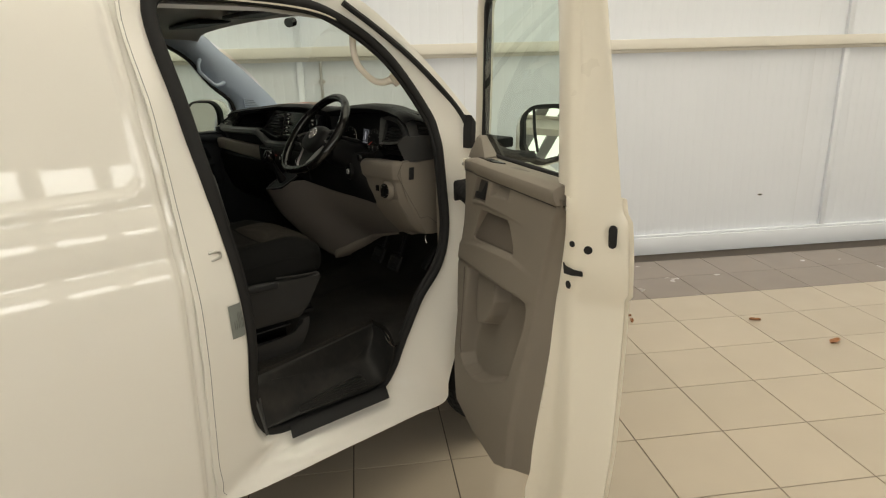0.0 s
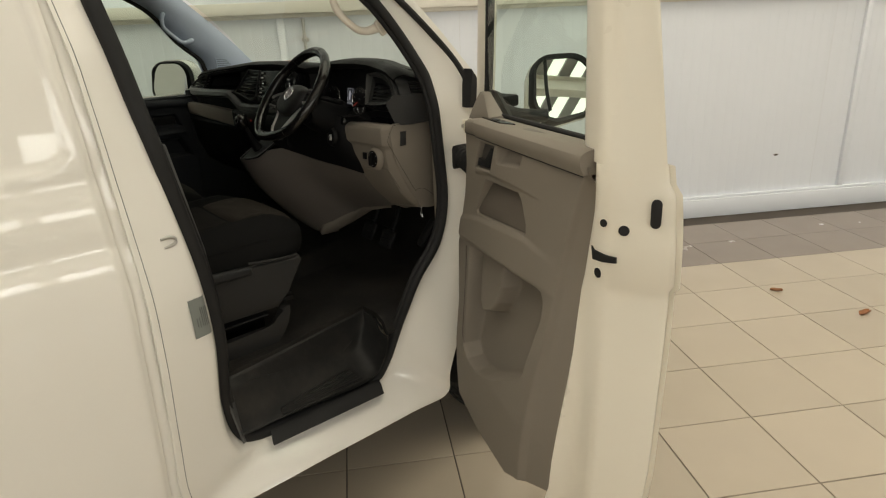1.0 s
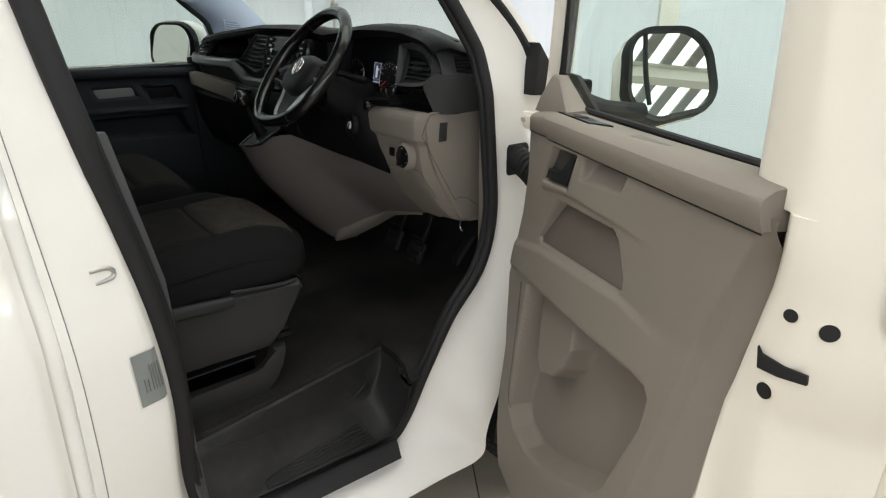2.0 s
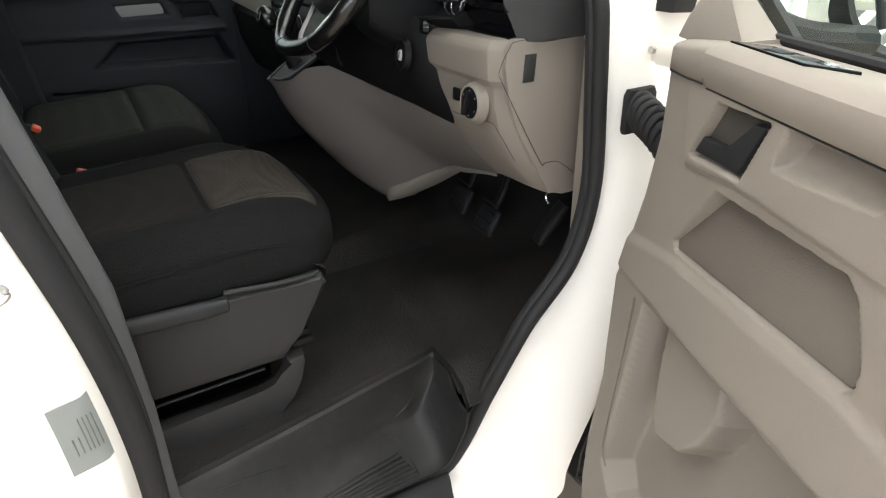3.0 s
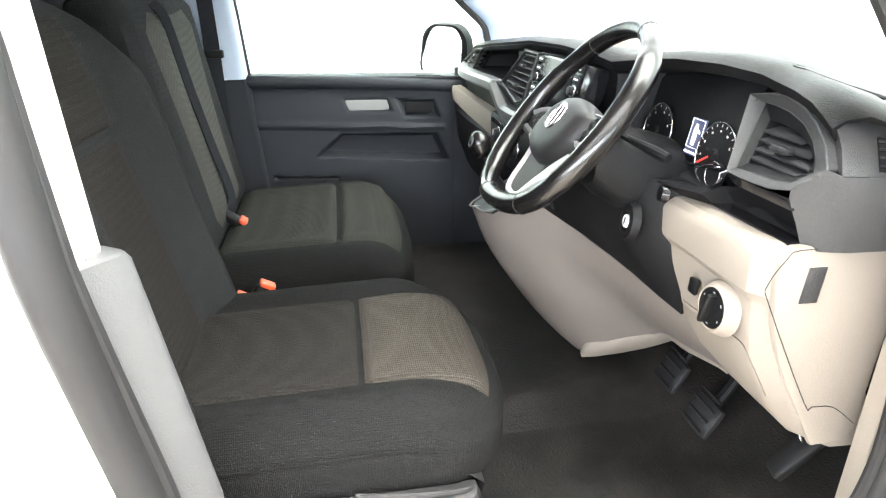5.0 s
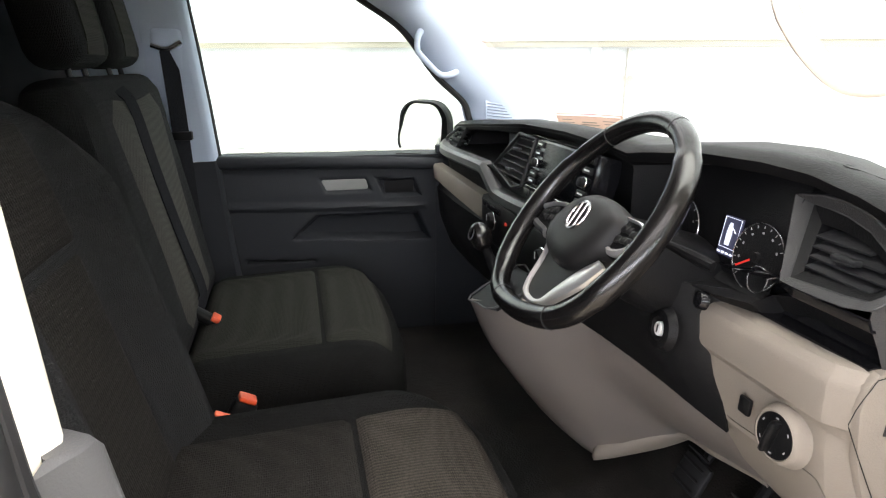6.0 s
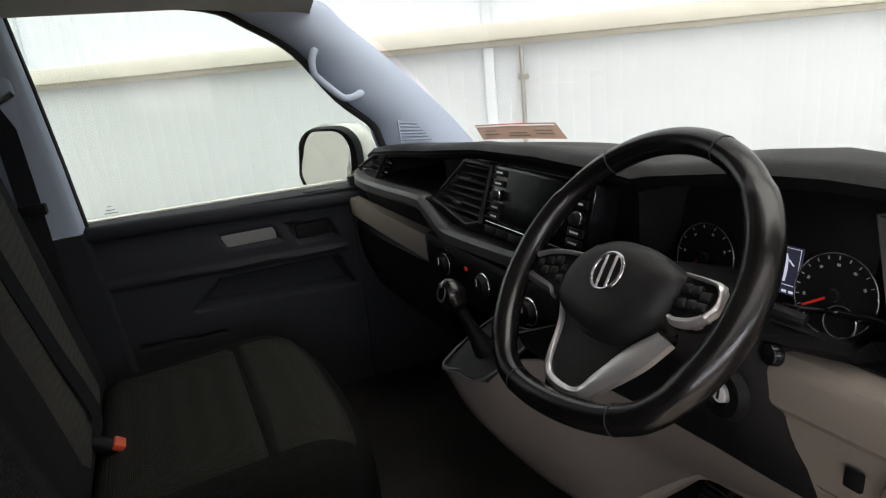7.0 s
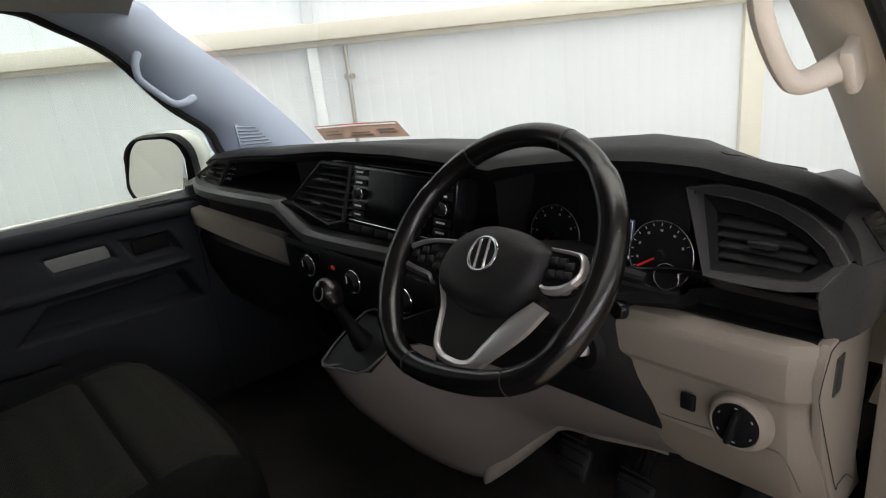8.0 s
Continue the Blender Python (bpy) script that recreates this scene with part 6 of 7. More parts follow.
# ---------------------------------------------------------------- steering wheel: local z points at the driver, local y up the wheel
UP, OUT = Vector((0, 0.623, 0.782)).normalized(), Vector((0, -0.782, 0.623)).normalized()
SW = Matrix.Translation((0.4255, 0.0197, 1.4015)) @ Matrix.Rotation(radians(-4), 4, "Z") @ Matrix.Diagonal((1.02, 1.02, 1.02, 1)) @ Matrix(((1, 0, 0, 0), (0, UP.y, OUT.y, 0), (0, UP.z, OUT.z, 0), (0, 0, 0, 1)))


WHEEL_TURN = Matrix.Rotation(radians(12.0), 4, "Z")      # the wheel stands a little turned


def rim_point(a, r=0.179):
    x, y = r * math.cos(a), r * math.sin(a)
    if y < -0.12:
        y = -0.12 - 0.060 * (1 - math.exp((y + 0.12) / 0.060))
    return WHEEL_TURN @ Vector((x, y - 0.008, 0.003))


N = 96
sw_rim = part("steering_wheel", turned(tube([rim_point(2 * math.pi * k / N) for k in range(N)], [0.0160 + 0.0020 * (math.cos(2 * 2 * math.pi * k / N) > 0.3) for k in range(N)], 14, True), SW), LEATHER, van, "black leather steering wheel with satin spokes", sharp=70)
for a in (62, 118, 242, 298):
    p = rim_point(radians(a))
    t = (rim_point(radians(a + 1)) - rim_point(radians(a - 1))).normalized()
    q = SW @ Matrix.Translation(p) @ t.to_track_quat("Z", "Y").to_matrix().to_4x4()
    part("rim_seam", ring(0.0161, 0.0007, q, 24), GREY, sw_rim)
HUB = curve([Vector((x, y, 0)) for x, y in ((-0.078, -0.050), (-0.083, -0.026), (-0.074, 0.004), (-0.048, 0.026), (-0.016, 0.039), (0.030, 0.041), (0.070, 0.032), (0.094, 0.020), (0.093, -0.006), (0.086, -0.034), (0.056, -0.068), (0.018, -0.079), (-0.016, -0.078), (-0.056, -0.068))], 4, True)
HUB_MID = Vector((0.0045, -0.014, 0))
part("hub_pad", turned(grid([[(HUB_MID.x + (p.x - HUB_MID.x) * k, HUB_MID.y + (p.y - HUB_MID.y) * k, h) for p in HUB] for k, h in ((0.97, -0.040), (1.0, -0.016), (0.99, -0.008), (0.94, 0.002), (0.82, 0.010), (0.6, 0.0135), (0.3, 0.0145))], close_v=True, caps=True), SW), HUBPL, sw_rim, "black padded wheel hub", sharp=60)
BADGE = SW @ Matrix.Translation((0.0043, -0.0055, 0.0125)) @ WHEEL_TURN
part("badge", disc(0.0235, 0.003, 36, BADGE), DASH, sw_rim, "round badge with a bright ring")
part("badge_ring", ring(0.0228, 0.0022, BADGE @ Matrix.Translation((0, 0, 0.003))), CHROME, sw_rim)
for sx in (-1, 1):
    part("badge_bar", turned(tube([(sx * 0.0075, 0.0195, 0.0035), (sx * 0.0075, -0.0195, 0.0035)], 0.0019, 8), BADGE), CHROME, sw_rim)


def ribbon(pairs, h0, h1, crown=0.002):
    """A raised strip between an outer and an inner line of the wheel's plane."""
    rows = []
    for p, q in zip(curve([(a, b, 0) for (a, b), _ in pairs], 4), curve([(a, b, 0) for _, (a, b) in pairs], 4)):
        m = (p + q) / 2
        rows.append([(p.x, p.y, h0), (p.x, p.y, h1 - 0.0015), (p.x * 0.88 + q.x * 0.12, p.y * 0.88 + q.y * 0.12, h1), (m.x, m.y, h1 + crown), (p.x * 0.12 + q.x * 0.88, p.y * 0.12 + q.y * 0.88, h1), (q.x, q.y, h1 - 0.0015), (q.x, q.y, h0)])
    return turned(grid(rows, caps=True), SW)


# the pods with the keys on both sides, each edged with a satin strip
PODS = (([(-0.070, 0.006), (-0.132, -0.006), (-0.170, -0.024), (-0.178, -0.044), (-0.155, -0.056), (-0.110, -0.060), (-0.080, -0.056)],
         [((-0.072, 0.0065), (-0.073, 0.0010)), ((-0.100, 0.0030), (-0.101, -0.0022)), ((-0.132, -0.0040), (-0.130, -0.0092)), ((-0.160, -0.0160), (-0.155, -0.0200)), ((-0.1750, -0.0300), (-0.1690, -0.0320)), ((-0.1780, -0.0450), (-0.1710, -0.0430))],
         [((-0.178, -0.0430), (-0.172, -0.0380)), ((-0.160, -0.0545), (-0.155, -0.0440)), ((-0.128, -0.0580), (-0.128, -0.0460)), ((-0.100, -0.0580), (-0.102, -0.0480)), ((-0.088, -0.0620), (-0.092, -0.0540))],
         [(-0.148, -0.028), (-0.130, -0.020), (-0.132, -0.034), (-0.112, -0.014), (-0.112, -0.030), (-0.094, -0.022), (-0.094, -0.037)], BARGREY),
        ([(0.088, 0.030), (0.126, 0.031), (0.142, 0.028), (0.150, 0.009), (0.141, -0.011), (0.127, -0.022), (0.105, -0.028), (0.092, -0.020)],
         [((0.0925, 0.0290), (0.0935, 0.0255)), ((0.1257, 0.0305), (0.1252, 0.0262)), ((0.1405, 0.0280), (0.1368, 0.0215)), ((0.1490, 0.0090), (0.1415, 0.0088)), ((0.1415, -0.0085), (0.1352, -0.0030))],
         [((0.1425, -0.0080), (0.1350, -0.0025)), ((0.1290, -0.0205), (0.1215, -0.0120)), ((0.1070, -0.0265), (0.1045, -0.0175)), ((0.0980, -0.0235), (0.0960, -0.0170))],
         [(0.100, 0.014), (0.113, 0.015), (0.126, 0.012), (0.102, -0.002), (0.115, 0.000), (0.127, 0.001)], SILVER))
for plan, upper, lower, keys, low_mat in PODS:
    part("spoke", turned(plate(plan, lambda a, b, d: (a, b, -0.020 + d), 0.014, 0.004), SW), DASH, sw_rim, "black spoke with keys")
    part("spoke_trim", ribbon(upper, -0.010, -0.001), SILVER, sw_rim, "satin chrome spoke trim")
    part("spoke_blade", ribbon(lower, -0.012, -0.003), low_mat, sw_rim, "satin blade under the keys")
    for a, b in keys:
        part("wheel_key", turned(pillow(0.013, 0.0105, 0.005, 0.002, 0.001, 3), SW @ Matrix.Translation((a, b, -0.005)) @ WHEEL_TURN), HUBPL, sw_rim)
        part("wheel_key_print", turned(box(-0.0025, 0.0025, -0.0006, 0.0006, 0.0030, 0.0033, 0), SW @ Matrix.Translation((a, b, -0.005)) @ WHEEL_TURN), TRIMGREY, sw_rim)
# the V-shaped lower spoke: a thin satin edge on one leg, a broad satin blade on the other
part("lower_spoke", turned(plate([(-0.084, -0.045), (0.100, -0.035), (0.060, -0.078), (0.036, -0.124), (0.046, -0.158), (-0.020, -0.164), (-0.034, -0.140), (-0.044, -0.118), (-0.060, -0.080)], lambda a, b, d: (a, b, -0.030 + d), 0.018, 0.004), SW), HUBPL, sw_rim, "black insert of the lower spoke")
VEE = [((-0.0830, -0.0500), (-0.0765, -0.0490)), ((-0.0565, -0.0820), (-0.0500, -0.0800)), ((-0.0440, -0.1206), (-0.0365, -0.1180)), ((-0.0335, -0.1400), (-0.0262, -0.1335)), ((-0.0138, -0.1500), (-0.0105, -0.1400)), ((0.0208, -0.1500), (0.0186, -0.1390)),
       ((0.0500, -0.1395), (0.0340, -0.1315)), ((0.0645, -0.1224), (0.0435, -0.1112)), ((0.0970, -0.0807), (0.0665, -0.0690)), ((0.1150, -0.0440), (0.0925, -0.0390))]
part("lower_trim", ribbon(VEE, -0.016, -0.007), SILVER, sw_rim, "satin V-shaped lower spoke trim")
# ---------------------------------------------------------------- seats
def seat_back(cx, w, y, z, h, lean, insert, to, name, cloth=CLOTH, t=0.13):
    m = Matrix.Translation((cx, y, z)) @ Matrix.Rotation(radians(lean), 4, "X")
    back = part(name, pillow(w, t, h, 0.055, 0, 12, m @ Matrix.Translation((0, -t / 2, h / 2)), -0.012), cloth, to, "cloth-covered seat backrest")
    rows = []
    for k in range(13):
        q = k / 12
        half = w * (0.30 - 0.03 * math.cos(math.pi * q))
        row = []
        for j in range(9):
            g = -1 + j / 4
            dip = 0.010 * (1 - g * g) - 0.004 + 0.008 * math.sin(3.1 * q + 0.4)
            edge = 0.016 * ease(0.82, 1.0, abs(g)) + 0.016 * ease(0.9, 1.0, abs(2 * q - 1))
            row.append(m @ Vector((g * half, 0.013 - dip * 0.6 - edge, 0.04 + q * (h - 0.09))))
        rows.append(row)
    part("back_insert", thick(grid(rows), 0.004), insert, back, "woven grey cloth centre")
    return back, m


TOP = pose(0.467, -0.385, 0.965, 3.0, 0, 0)
PAD = (0.2375, 0.2875, 0.078, 0.062, 0.020, 0.006, 0.030, 0.060)
seat = part("driver_seat", cushion(*PAD, TOP), CLOTH, van, "black cloth driver's seat", sharp=80)
part("cushion_insert", cushion_panel(*PAD, TOP, -0.145, 0.145, 0.066, 0.262, 0.06), RIBBED, seat, "ribbed woven cloth cushion front", sharp=80)
part("cushion_middle", cushion_panel(*PAD, TOP, -0.145, 0.145, -0.26, 0.058, 0.0), WOVEN, seat, "plain woven cloth cushion middle", sharp=80)
part("piping", tube([TOP @ Vector((x * 1.012, y - 0.060 * (abs(x) / 0.2375) ** 3 * ease(0.1, 1.0, y / 0.2875), 0.034 - 0.024 * ease(0.35, 1.05, y / 0.2875))) for x, y in [(-0.238, -0.25 + 0.03 * k) for k in range(16)] + [(-0.2375 * math.cos(a), 0.2 + 0.088 * math.sin(a) ** 0.8) for a in [math.pi * k / 16 for k in range(1, 16)]] + [(0.238, 0.20 - 0.03 * k) for k in range(16)]], 0.0022, 6), CLOTH, seat)
BACK = Matrix.Translation((0.467, -0.585, 0.985)) @ Matrix.Rotation(radians(14), 4, "X")
m = BACK
PADB = (0.235, 0.315, 0.065, 0.055, 0.052, 0.004, 0.012, 0.03)
FACE_M = BACK @ Matrix.Translation((0, -0.065, 0.31)) @ Matrix(((-1, 0, 0, 0), (0, 0, 1, 0), (0, 1, 0, 0), (0, 0, 0, 1)))
part("backrest", cushion(*PADB, FACE_M), BACKCL, seat, "cloth-covered seat backrest", sharp=80)
part("back_insert", cushion_panel(*PADB, FACE_M, -0.105, 0.105, -0.27, 0.10), WOVEN, seat, "woven grey cloth centre", sharp=80)
part("back_insert_upper", cushion_panel(*PADB, FACE_M, -0.105, 0.105, 0.108, 0.275), WOVEN, seat, "plain woven cloth panel", sharp=80)
part("headrest", pillow(0.27, 0.10, 0.19, 0.045, 0.01, 10, m @ Matrix.Translation((0, -0.06, 0.76))), CLOTH, seat, "padded headrest on chrome posts")
for sx in (-0.06, 0.06):
    part("headrest_post", tube([m @ Vector((sx, -0.06, 0.60)), m @ Vector((sx, -0.06, 0.70))], 0.006, 10), CHROME, seat)
# plastic seat base with its trim, lever and drawer
part("seat_valance", plate([(-0.72, 0.945), (-0.50, 0.932), (-0.172, 0.928), (-0.164, 0.908), (-0.225, 0.82), (-0.265, 0.772), (-0.50, 0.778), (-0.72, 0.785)], lambda a, b, d: (0.695 + d, a, b), 0.026, 0.010), SEATGREY, seat, "grey plastic seat side cover")
part("valance_front", grid([[(x, y, z) for y, z in ((-0.24, 0.95), (-0.180, 0.942), (-0.158, 0.924), (-0.163, 0.90), (-0.225, 0.82), (-0.262, 0.775), (-0.32, 0.77))] for x in (0.25, 0.28, 0.66, 0.70)]), SEATGREY, seat)
part("seat_lever", pillow(0.022, 0.30, 0.030, 0.010, 0.002, 6, pose(0.724, -0.49, 0.928, -2, 0, 0)), GREY, seat, "long grey seat height lever")
part("valance_lip", tube(curve([(0.722, -0.345, 0.945), (0.721, -0.26, 0.935), (0.717, -0.200, 0.9305), (0.708, -0.178, 0.927)], 4), 0.0045, 8), SEATGREY, seat)
part("seat_box", box(0.27, 0.60, -0.80, -0.27, 0.63, 0.79, 0.01), DASH, seat, "dark seat box")
part("drawer", plate([(-0.72, 0.700), (-0.50, 0.704), (-0.31, 0.708), (-0.285, 0.716), (-0.268, 0.735), (-0.258, 0.762), (-0.226, 0.768), (-0.226, 0.745), (-0.236, 0.710), (-0.256, 0.675), (-0.285, 0.647), (-0.33, 0.630), (-0.40, 0.625), (-0.72, 0.625)], lambda a, b, d: (0.688 + d, a, b), 0.030, 0.008), SEATGREY, seat, "grey storage drawer front")
part("drawer_rail", tube([(0.70, -0.70, 0.742), (0.70, -0.30, 0.752)], 0.003, 8), GREY, seat, "thin grey rail in the slot")
part("seat_slide", join(box(0.66, 0.70, -0.24, -0.20, 0.775, 0.79, 0.003), box(0.665, 0.695, -0.225, -0.205, 0.792, 0.805, 0.003)), DASH, seat, "seat runner end")
for x, y, z, rz in ((0.136, -0.524, 1.004, 8), (0.238, -0.556, 1.026, 4)):
    bk = part("belt_buckle", pillow(0.034, 0.05, 0.11, 0.012, 0.002, 5, pose(x, y - 0.015, z - 0.055, -28, 0, rz)), DASH, seat, "black belt buckle with an orange button")
    part("button", pillow(0.028, 0.034, 0.012, 0.004, 0.001, 4, pose(x, y + 0.012, z, -28, 0, rz)), ORANGE, bk, "orange-red release button")
part("recline_knob", disc(0.012, 0.014, 20, pose(0.235, -0.605, 1.0, 0, -90, 0)), WHITEPL, seat)

TOPB = pose(-0.275, -0.415, 0.922, 3.0, 0, 0)
PADC = (0.345, 0.2525, 0.102, 0.07, 0.008, 0.0, 0.028, 0.045)
bench = part("passenger_bench", cushion(*PADC, TOPB), CLOTH, van, "dark cloth passenger bench", sharp=80)
part("cushion_insert", cushion_panel(*PADC, TOPB, -0.26, 0.26, 0.066, 0.222), OLIVE, bench, "grey woven cloth cushion front", sharp=80)
part("cushion_middle", cushion_panel(*PADC, TOPB, -0.26, 0.26, -0.235, 0.058), OLIVE, bench, "grey woven cloth cushion middle", sharp=80)
backb, mb = seat_back(-0.285, 0.67, -0.635, 0.985, 0.625, 10.5, BACKIN, bench, "backrest", BACKCL)
for cx in (-0.115, 0.165):
    part("headrest", pillow(0.25, 0.10, 0.21, 0.042, 0.01, 10, mb @ Matrix.Translation((cx - 0.03, -0.055, 0.745))), CLOTH, bench, "padded headrest on chrome posts")
    part("headrest_face", thick(grid([[mb @ Vector((cx - 0.03 + a, -0.0035 - 0.05 * abs(b / 0.1) ** 4 * 0.3, 0.745 + b)) for a in (-0.055, -0.03, 0.0, 0.03, 0.055)] for b in (-0.085, -0.05, 0.0, 0.05, 0.085)]), 0.003), OLIVE, bench)
    for sx in (-0.05, 0.05):
        part("headrest_post", tube([mb @ Vector((cx - 0.03 + sx, -0.055, 0.58)), mb @ Vector((cx - 0.03 + sx, -0.055, 0.68))], 0.006, 10), GREY, bench)
part("bench_base", box(-0.59, 0.02, -0.62, -0.22, 0.63, 0.87, 0.015), DASH, bench, "dark bench base")


def belt(points, name, to, w=0.046, facing=(0.3, 0.9, 0.2)):
    rows, out = [], Vector(facing).normalized()
    ps = curve(points, 5)
    for i, p in enumerate(ps):
        d = (ps[min(i + 1, len(ps) - 1)] - ps[max(i - 1, 0)]).normalized()
        side = d.cross(out).normalized() * w / 2
        nrm = side.cross(d).normalized() * 0.0012
        rows.append([p - side + nrm, p + side + nrm, p + side - nrm, p - side - nrm])
    return part(name, grid(rows, close_v=True, caps=True), STRAP, to, "dark seat belt webbing")


def on_back(x, z, lift=0.014):
    return mb @ Vector((x + 0.285, lift, z))


belt([on_back(-0.185, 0.59, 0.0), on_back(-0.19, 0.55, 0.016), on_back(-0.215, 0.40), on_back(-0.245, 0.25), on_back(-0.265, 0.10, 0.018), Vector((-0.228, -0.65, 1.05))], "middle_belt", bench, 0.036)
bk = part("belt_buckle", pillow(0.034, 0.07, 0.026, 0.010, 0.002, 5, pose(-0.225, -0.635, 1.036, -35, 0, 0)), DASH, bench, "black belt buckle with an orange button")
part("button", pillow(0.036, 0.022, 0.014, 0.004, 0.001, 4, pose(-0.224, -0.606, 1.030, -35, 0, 0)), ORANGE, bk, "orange-red release button")
part("belt_tongue", box(-0.236, -0.218, -0.672, -0.656, 1.052, 1.072, 0.002), CHROME, bench)

# passenger belt on the far pillar
belt([(-0.735, -0.735, 1.66), (-0.725, -0.728, 1.55), (-0.72, -0.722, 1.42), (-0.715, -0.715, 1.20), (-0.71, -0.705, 0.95)], "passenger_belt", van, 0.048, (0.85, 0.5, 0.0))
guide = part("belt_guide", pillow(0.03, 0.085, 0.055, 0.014, 0, 6, pose(-0.738, -0.735, 1.685)), PILLAR, van, "pale belt guide on the pillar")
part("guide_eye", tube(curve([(-0.722, -0.775, 1.665), (-0.718, -0.735, 1.655), (-0.722, -0.695, 1.675)], 4), 0.008, 8), CHROME, guide)
part("belt_stop", box(-0.735, -0.705, -0.755, -0.69, 1.40, 1.425, 0.004), DASH, van, "black belt tongue")

# ---------------------------------------------------------------- far door, pillars, handles
FIELDS_L = [([(-0.147, 1.257), (-0.01, 1.25), (0.015, 1.187), (-0.115, 1.190)], 0.028, 0.008), ([(-0.34, 1.140), (0.0, 1.135), (0.045, 1.036), (-0.02, 1.036), (-0.43, 1.058)], 0.050, 0.014),
            ([(-0.33, 1.256), (-0.175, 1.256), (-0.155, 1.212), (-0.31, 1.210)], 0.020, 0.010), ([(-0.70, 1.19), (0.03, 1.165), (0.03, 1.148), (-0.30, 1.152), (-0.72, 1.165)], -0.010, 0.012), ([(-0.58, 0.998), (-0.35, 0.985), (-0.35, 0.975), (-0.58, 0.98)], 0.02, 0.006)]


def far_lining():
    rows = []
    for i in range(131):
        z = 1.325 - 0.70 * i / 130
        row = []
        for j in range(151):
            y = -0.70 + 0.80 * j / 150
            x = -0.80 - 0.012 * ease(1.20, 1.30, z)
            for poly, depth, soft in FIELDS_L:
                x -= depth * ease(-soft * 0.3, soft, inside(poly, y, z))
            row.append((x, y, z))
        rows.append(row)
    return grid(rows)


fdoor = part("passenger_door", thick(grid([[(-lerp_table(SIDE, z) + 0.004, y, z) for y in (-0.70, -0.4, -0.1, 0.2, 0.40)] for z in (0.33, 0.5, 0.8, 1.05, 1.15, 1.3, 1.34)]), 0.02), PAINT, van, "closed white passenger door", sharp=50)
part("door_lining", thick(far_lining(), 0.004), SLATE, fdoor, "door lining, darker and bluer than the driver's", sharp=48)
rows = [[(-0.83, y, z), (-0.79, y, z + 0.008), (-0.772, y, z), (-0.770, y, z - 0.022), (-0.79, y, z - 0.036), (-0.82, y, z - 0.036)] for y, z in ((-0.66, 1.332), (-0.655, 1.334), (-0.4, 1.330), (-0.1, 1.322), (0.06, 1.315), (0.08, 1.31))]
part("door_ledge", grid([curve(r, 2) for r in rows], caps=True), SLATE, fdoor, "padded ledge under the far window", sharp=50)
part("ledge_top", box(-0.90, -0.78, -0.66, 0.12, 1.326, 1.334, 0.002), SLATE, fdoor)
part("ledge_mark", box(-0.822, -0.790, -0.075, 0.010, 1.333, 1.3365, 0.001), DASH, fdoor, "dark strip on the door ledge")
# Black plate that stands in for the shade inside the far pocket.
part("pocket_liner", plate([(-0.335, 1.132), (-0.008, 1.127), (0.032, 1.044), (-0.02, 1.044), (-0.415, 1.064)], lambda a, b, d: (-0.8505 + d, a, b), 0.004, 0.001), DASH, fdoor, "black plate for the shade in the door pocket")
part("pull_grip", pillow(0.014, 0.15, 0.040, 0.006, 0, 4, pose(-0.813, -0.245, 1.234, 0, 0, 0)), GRIP, fdoor, "pale pull grip")
part("far_handle", pillow(0.012, 0.10, 0.042, 0.005, 0, 4, pose(-0.822, -0.062, 1.222, 0, 0, 0)), DASH, fdoor, "black inside handle")
pane = part("far_window_pane", grid([[(-0.885 + 0.16 * (z - 1.32), y, z) for y in (-0.68, -0.45, -0.2, 0.0, lerp_table([(1.30, 0.24), (1.45, 0.20), (1.55, 0.12), (1.7, 0.0), (1.88, -0.2)], z))] for z in (1.31, 1.42, 1.52, 1.62, 1.72, 1.80, 1.87)]), GREEN_GLASS, fdoor, "green tinted far window")
pane.visible_shadow = False
for k, (dy, dz, w) in enumerate(((0.0, 0.018, 0.005), (0.0, 0.008, 0.011), (0.0, 0.0, 0.016))):
    part("glass_mark", tube([(-0.8815, -0.574 + dy - w, 1.352 + dz), (-0.8815, -0.574 + dy + w, 1.352 + dz)], 0.0012, 6), TRIMGREY, fdoor)

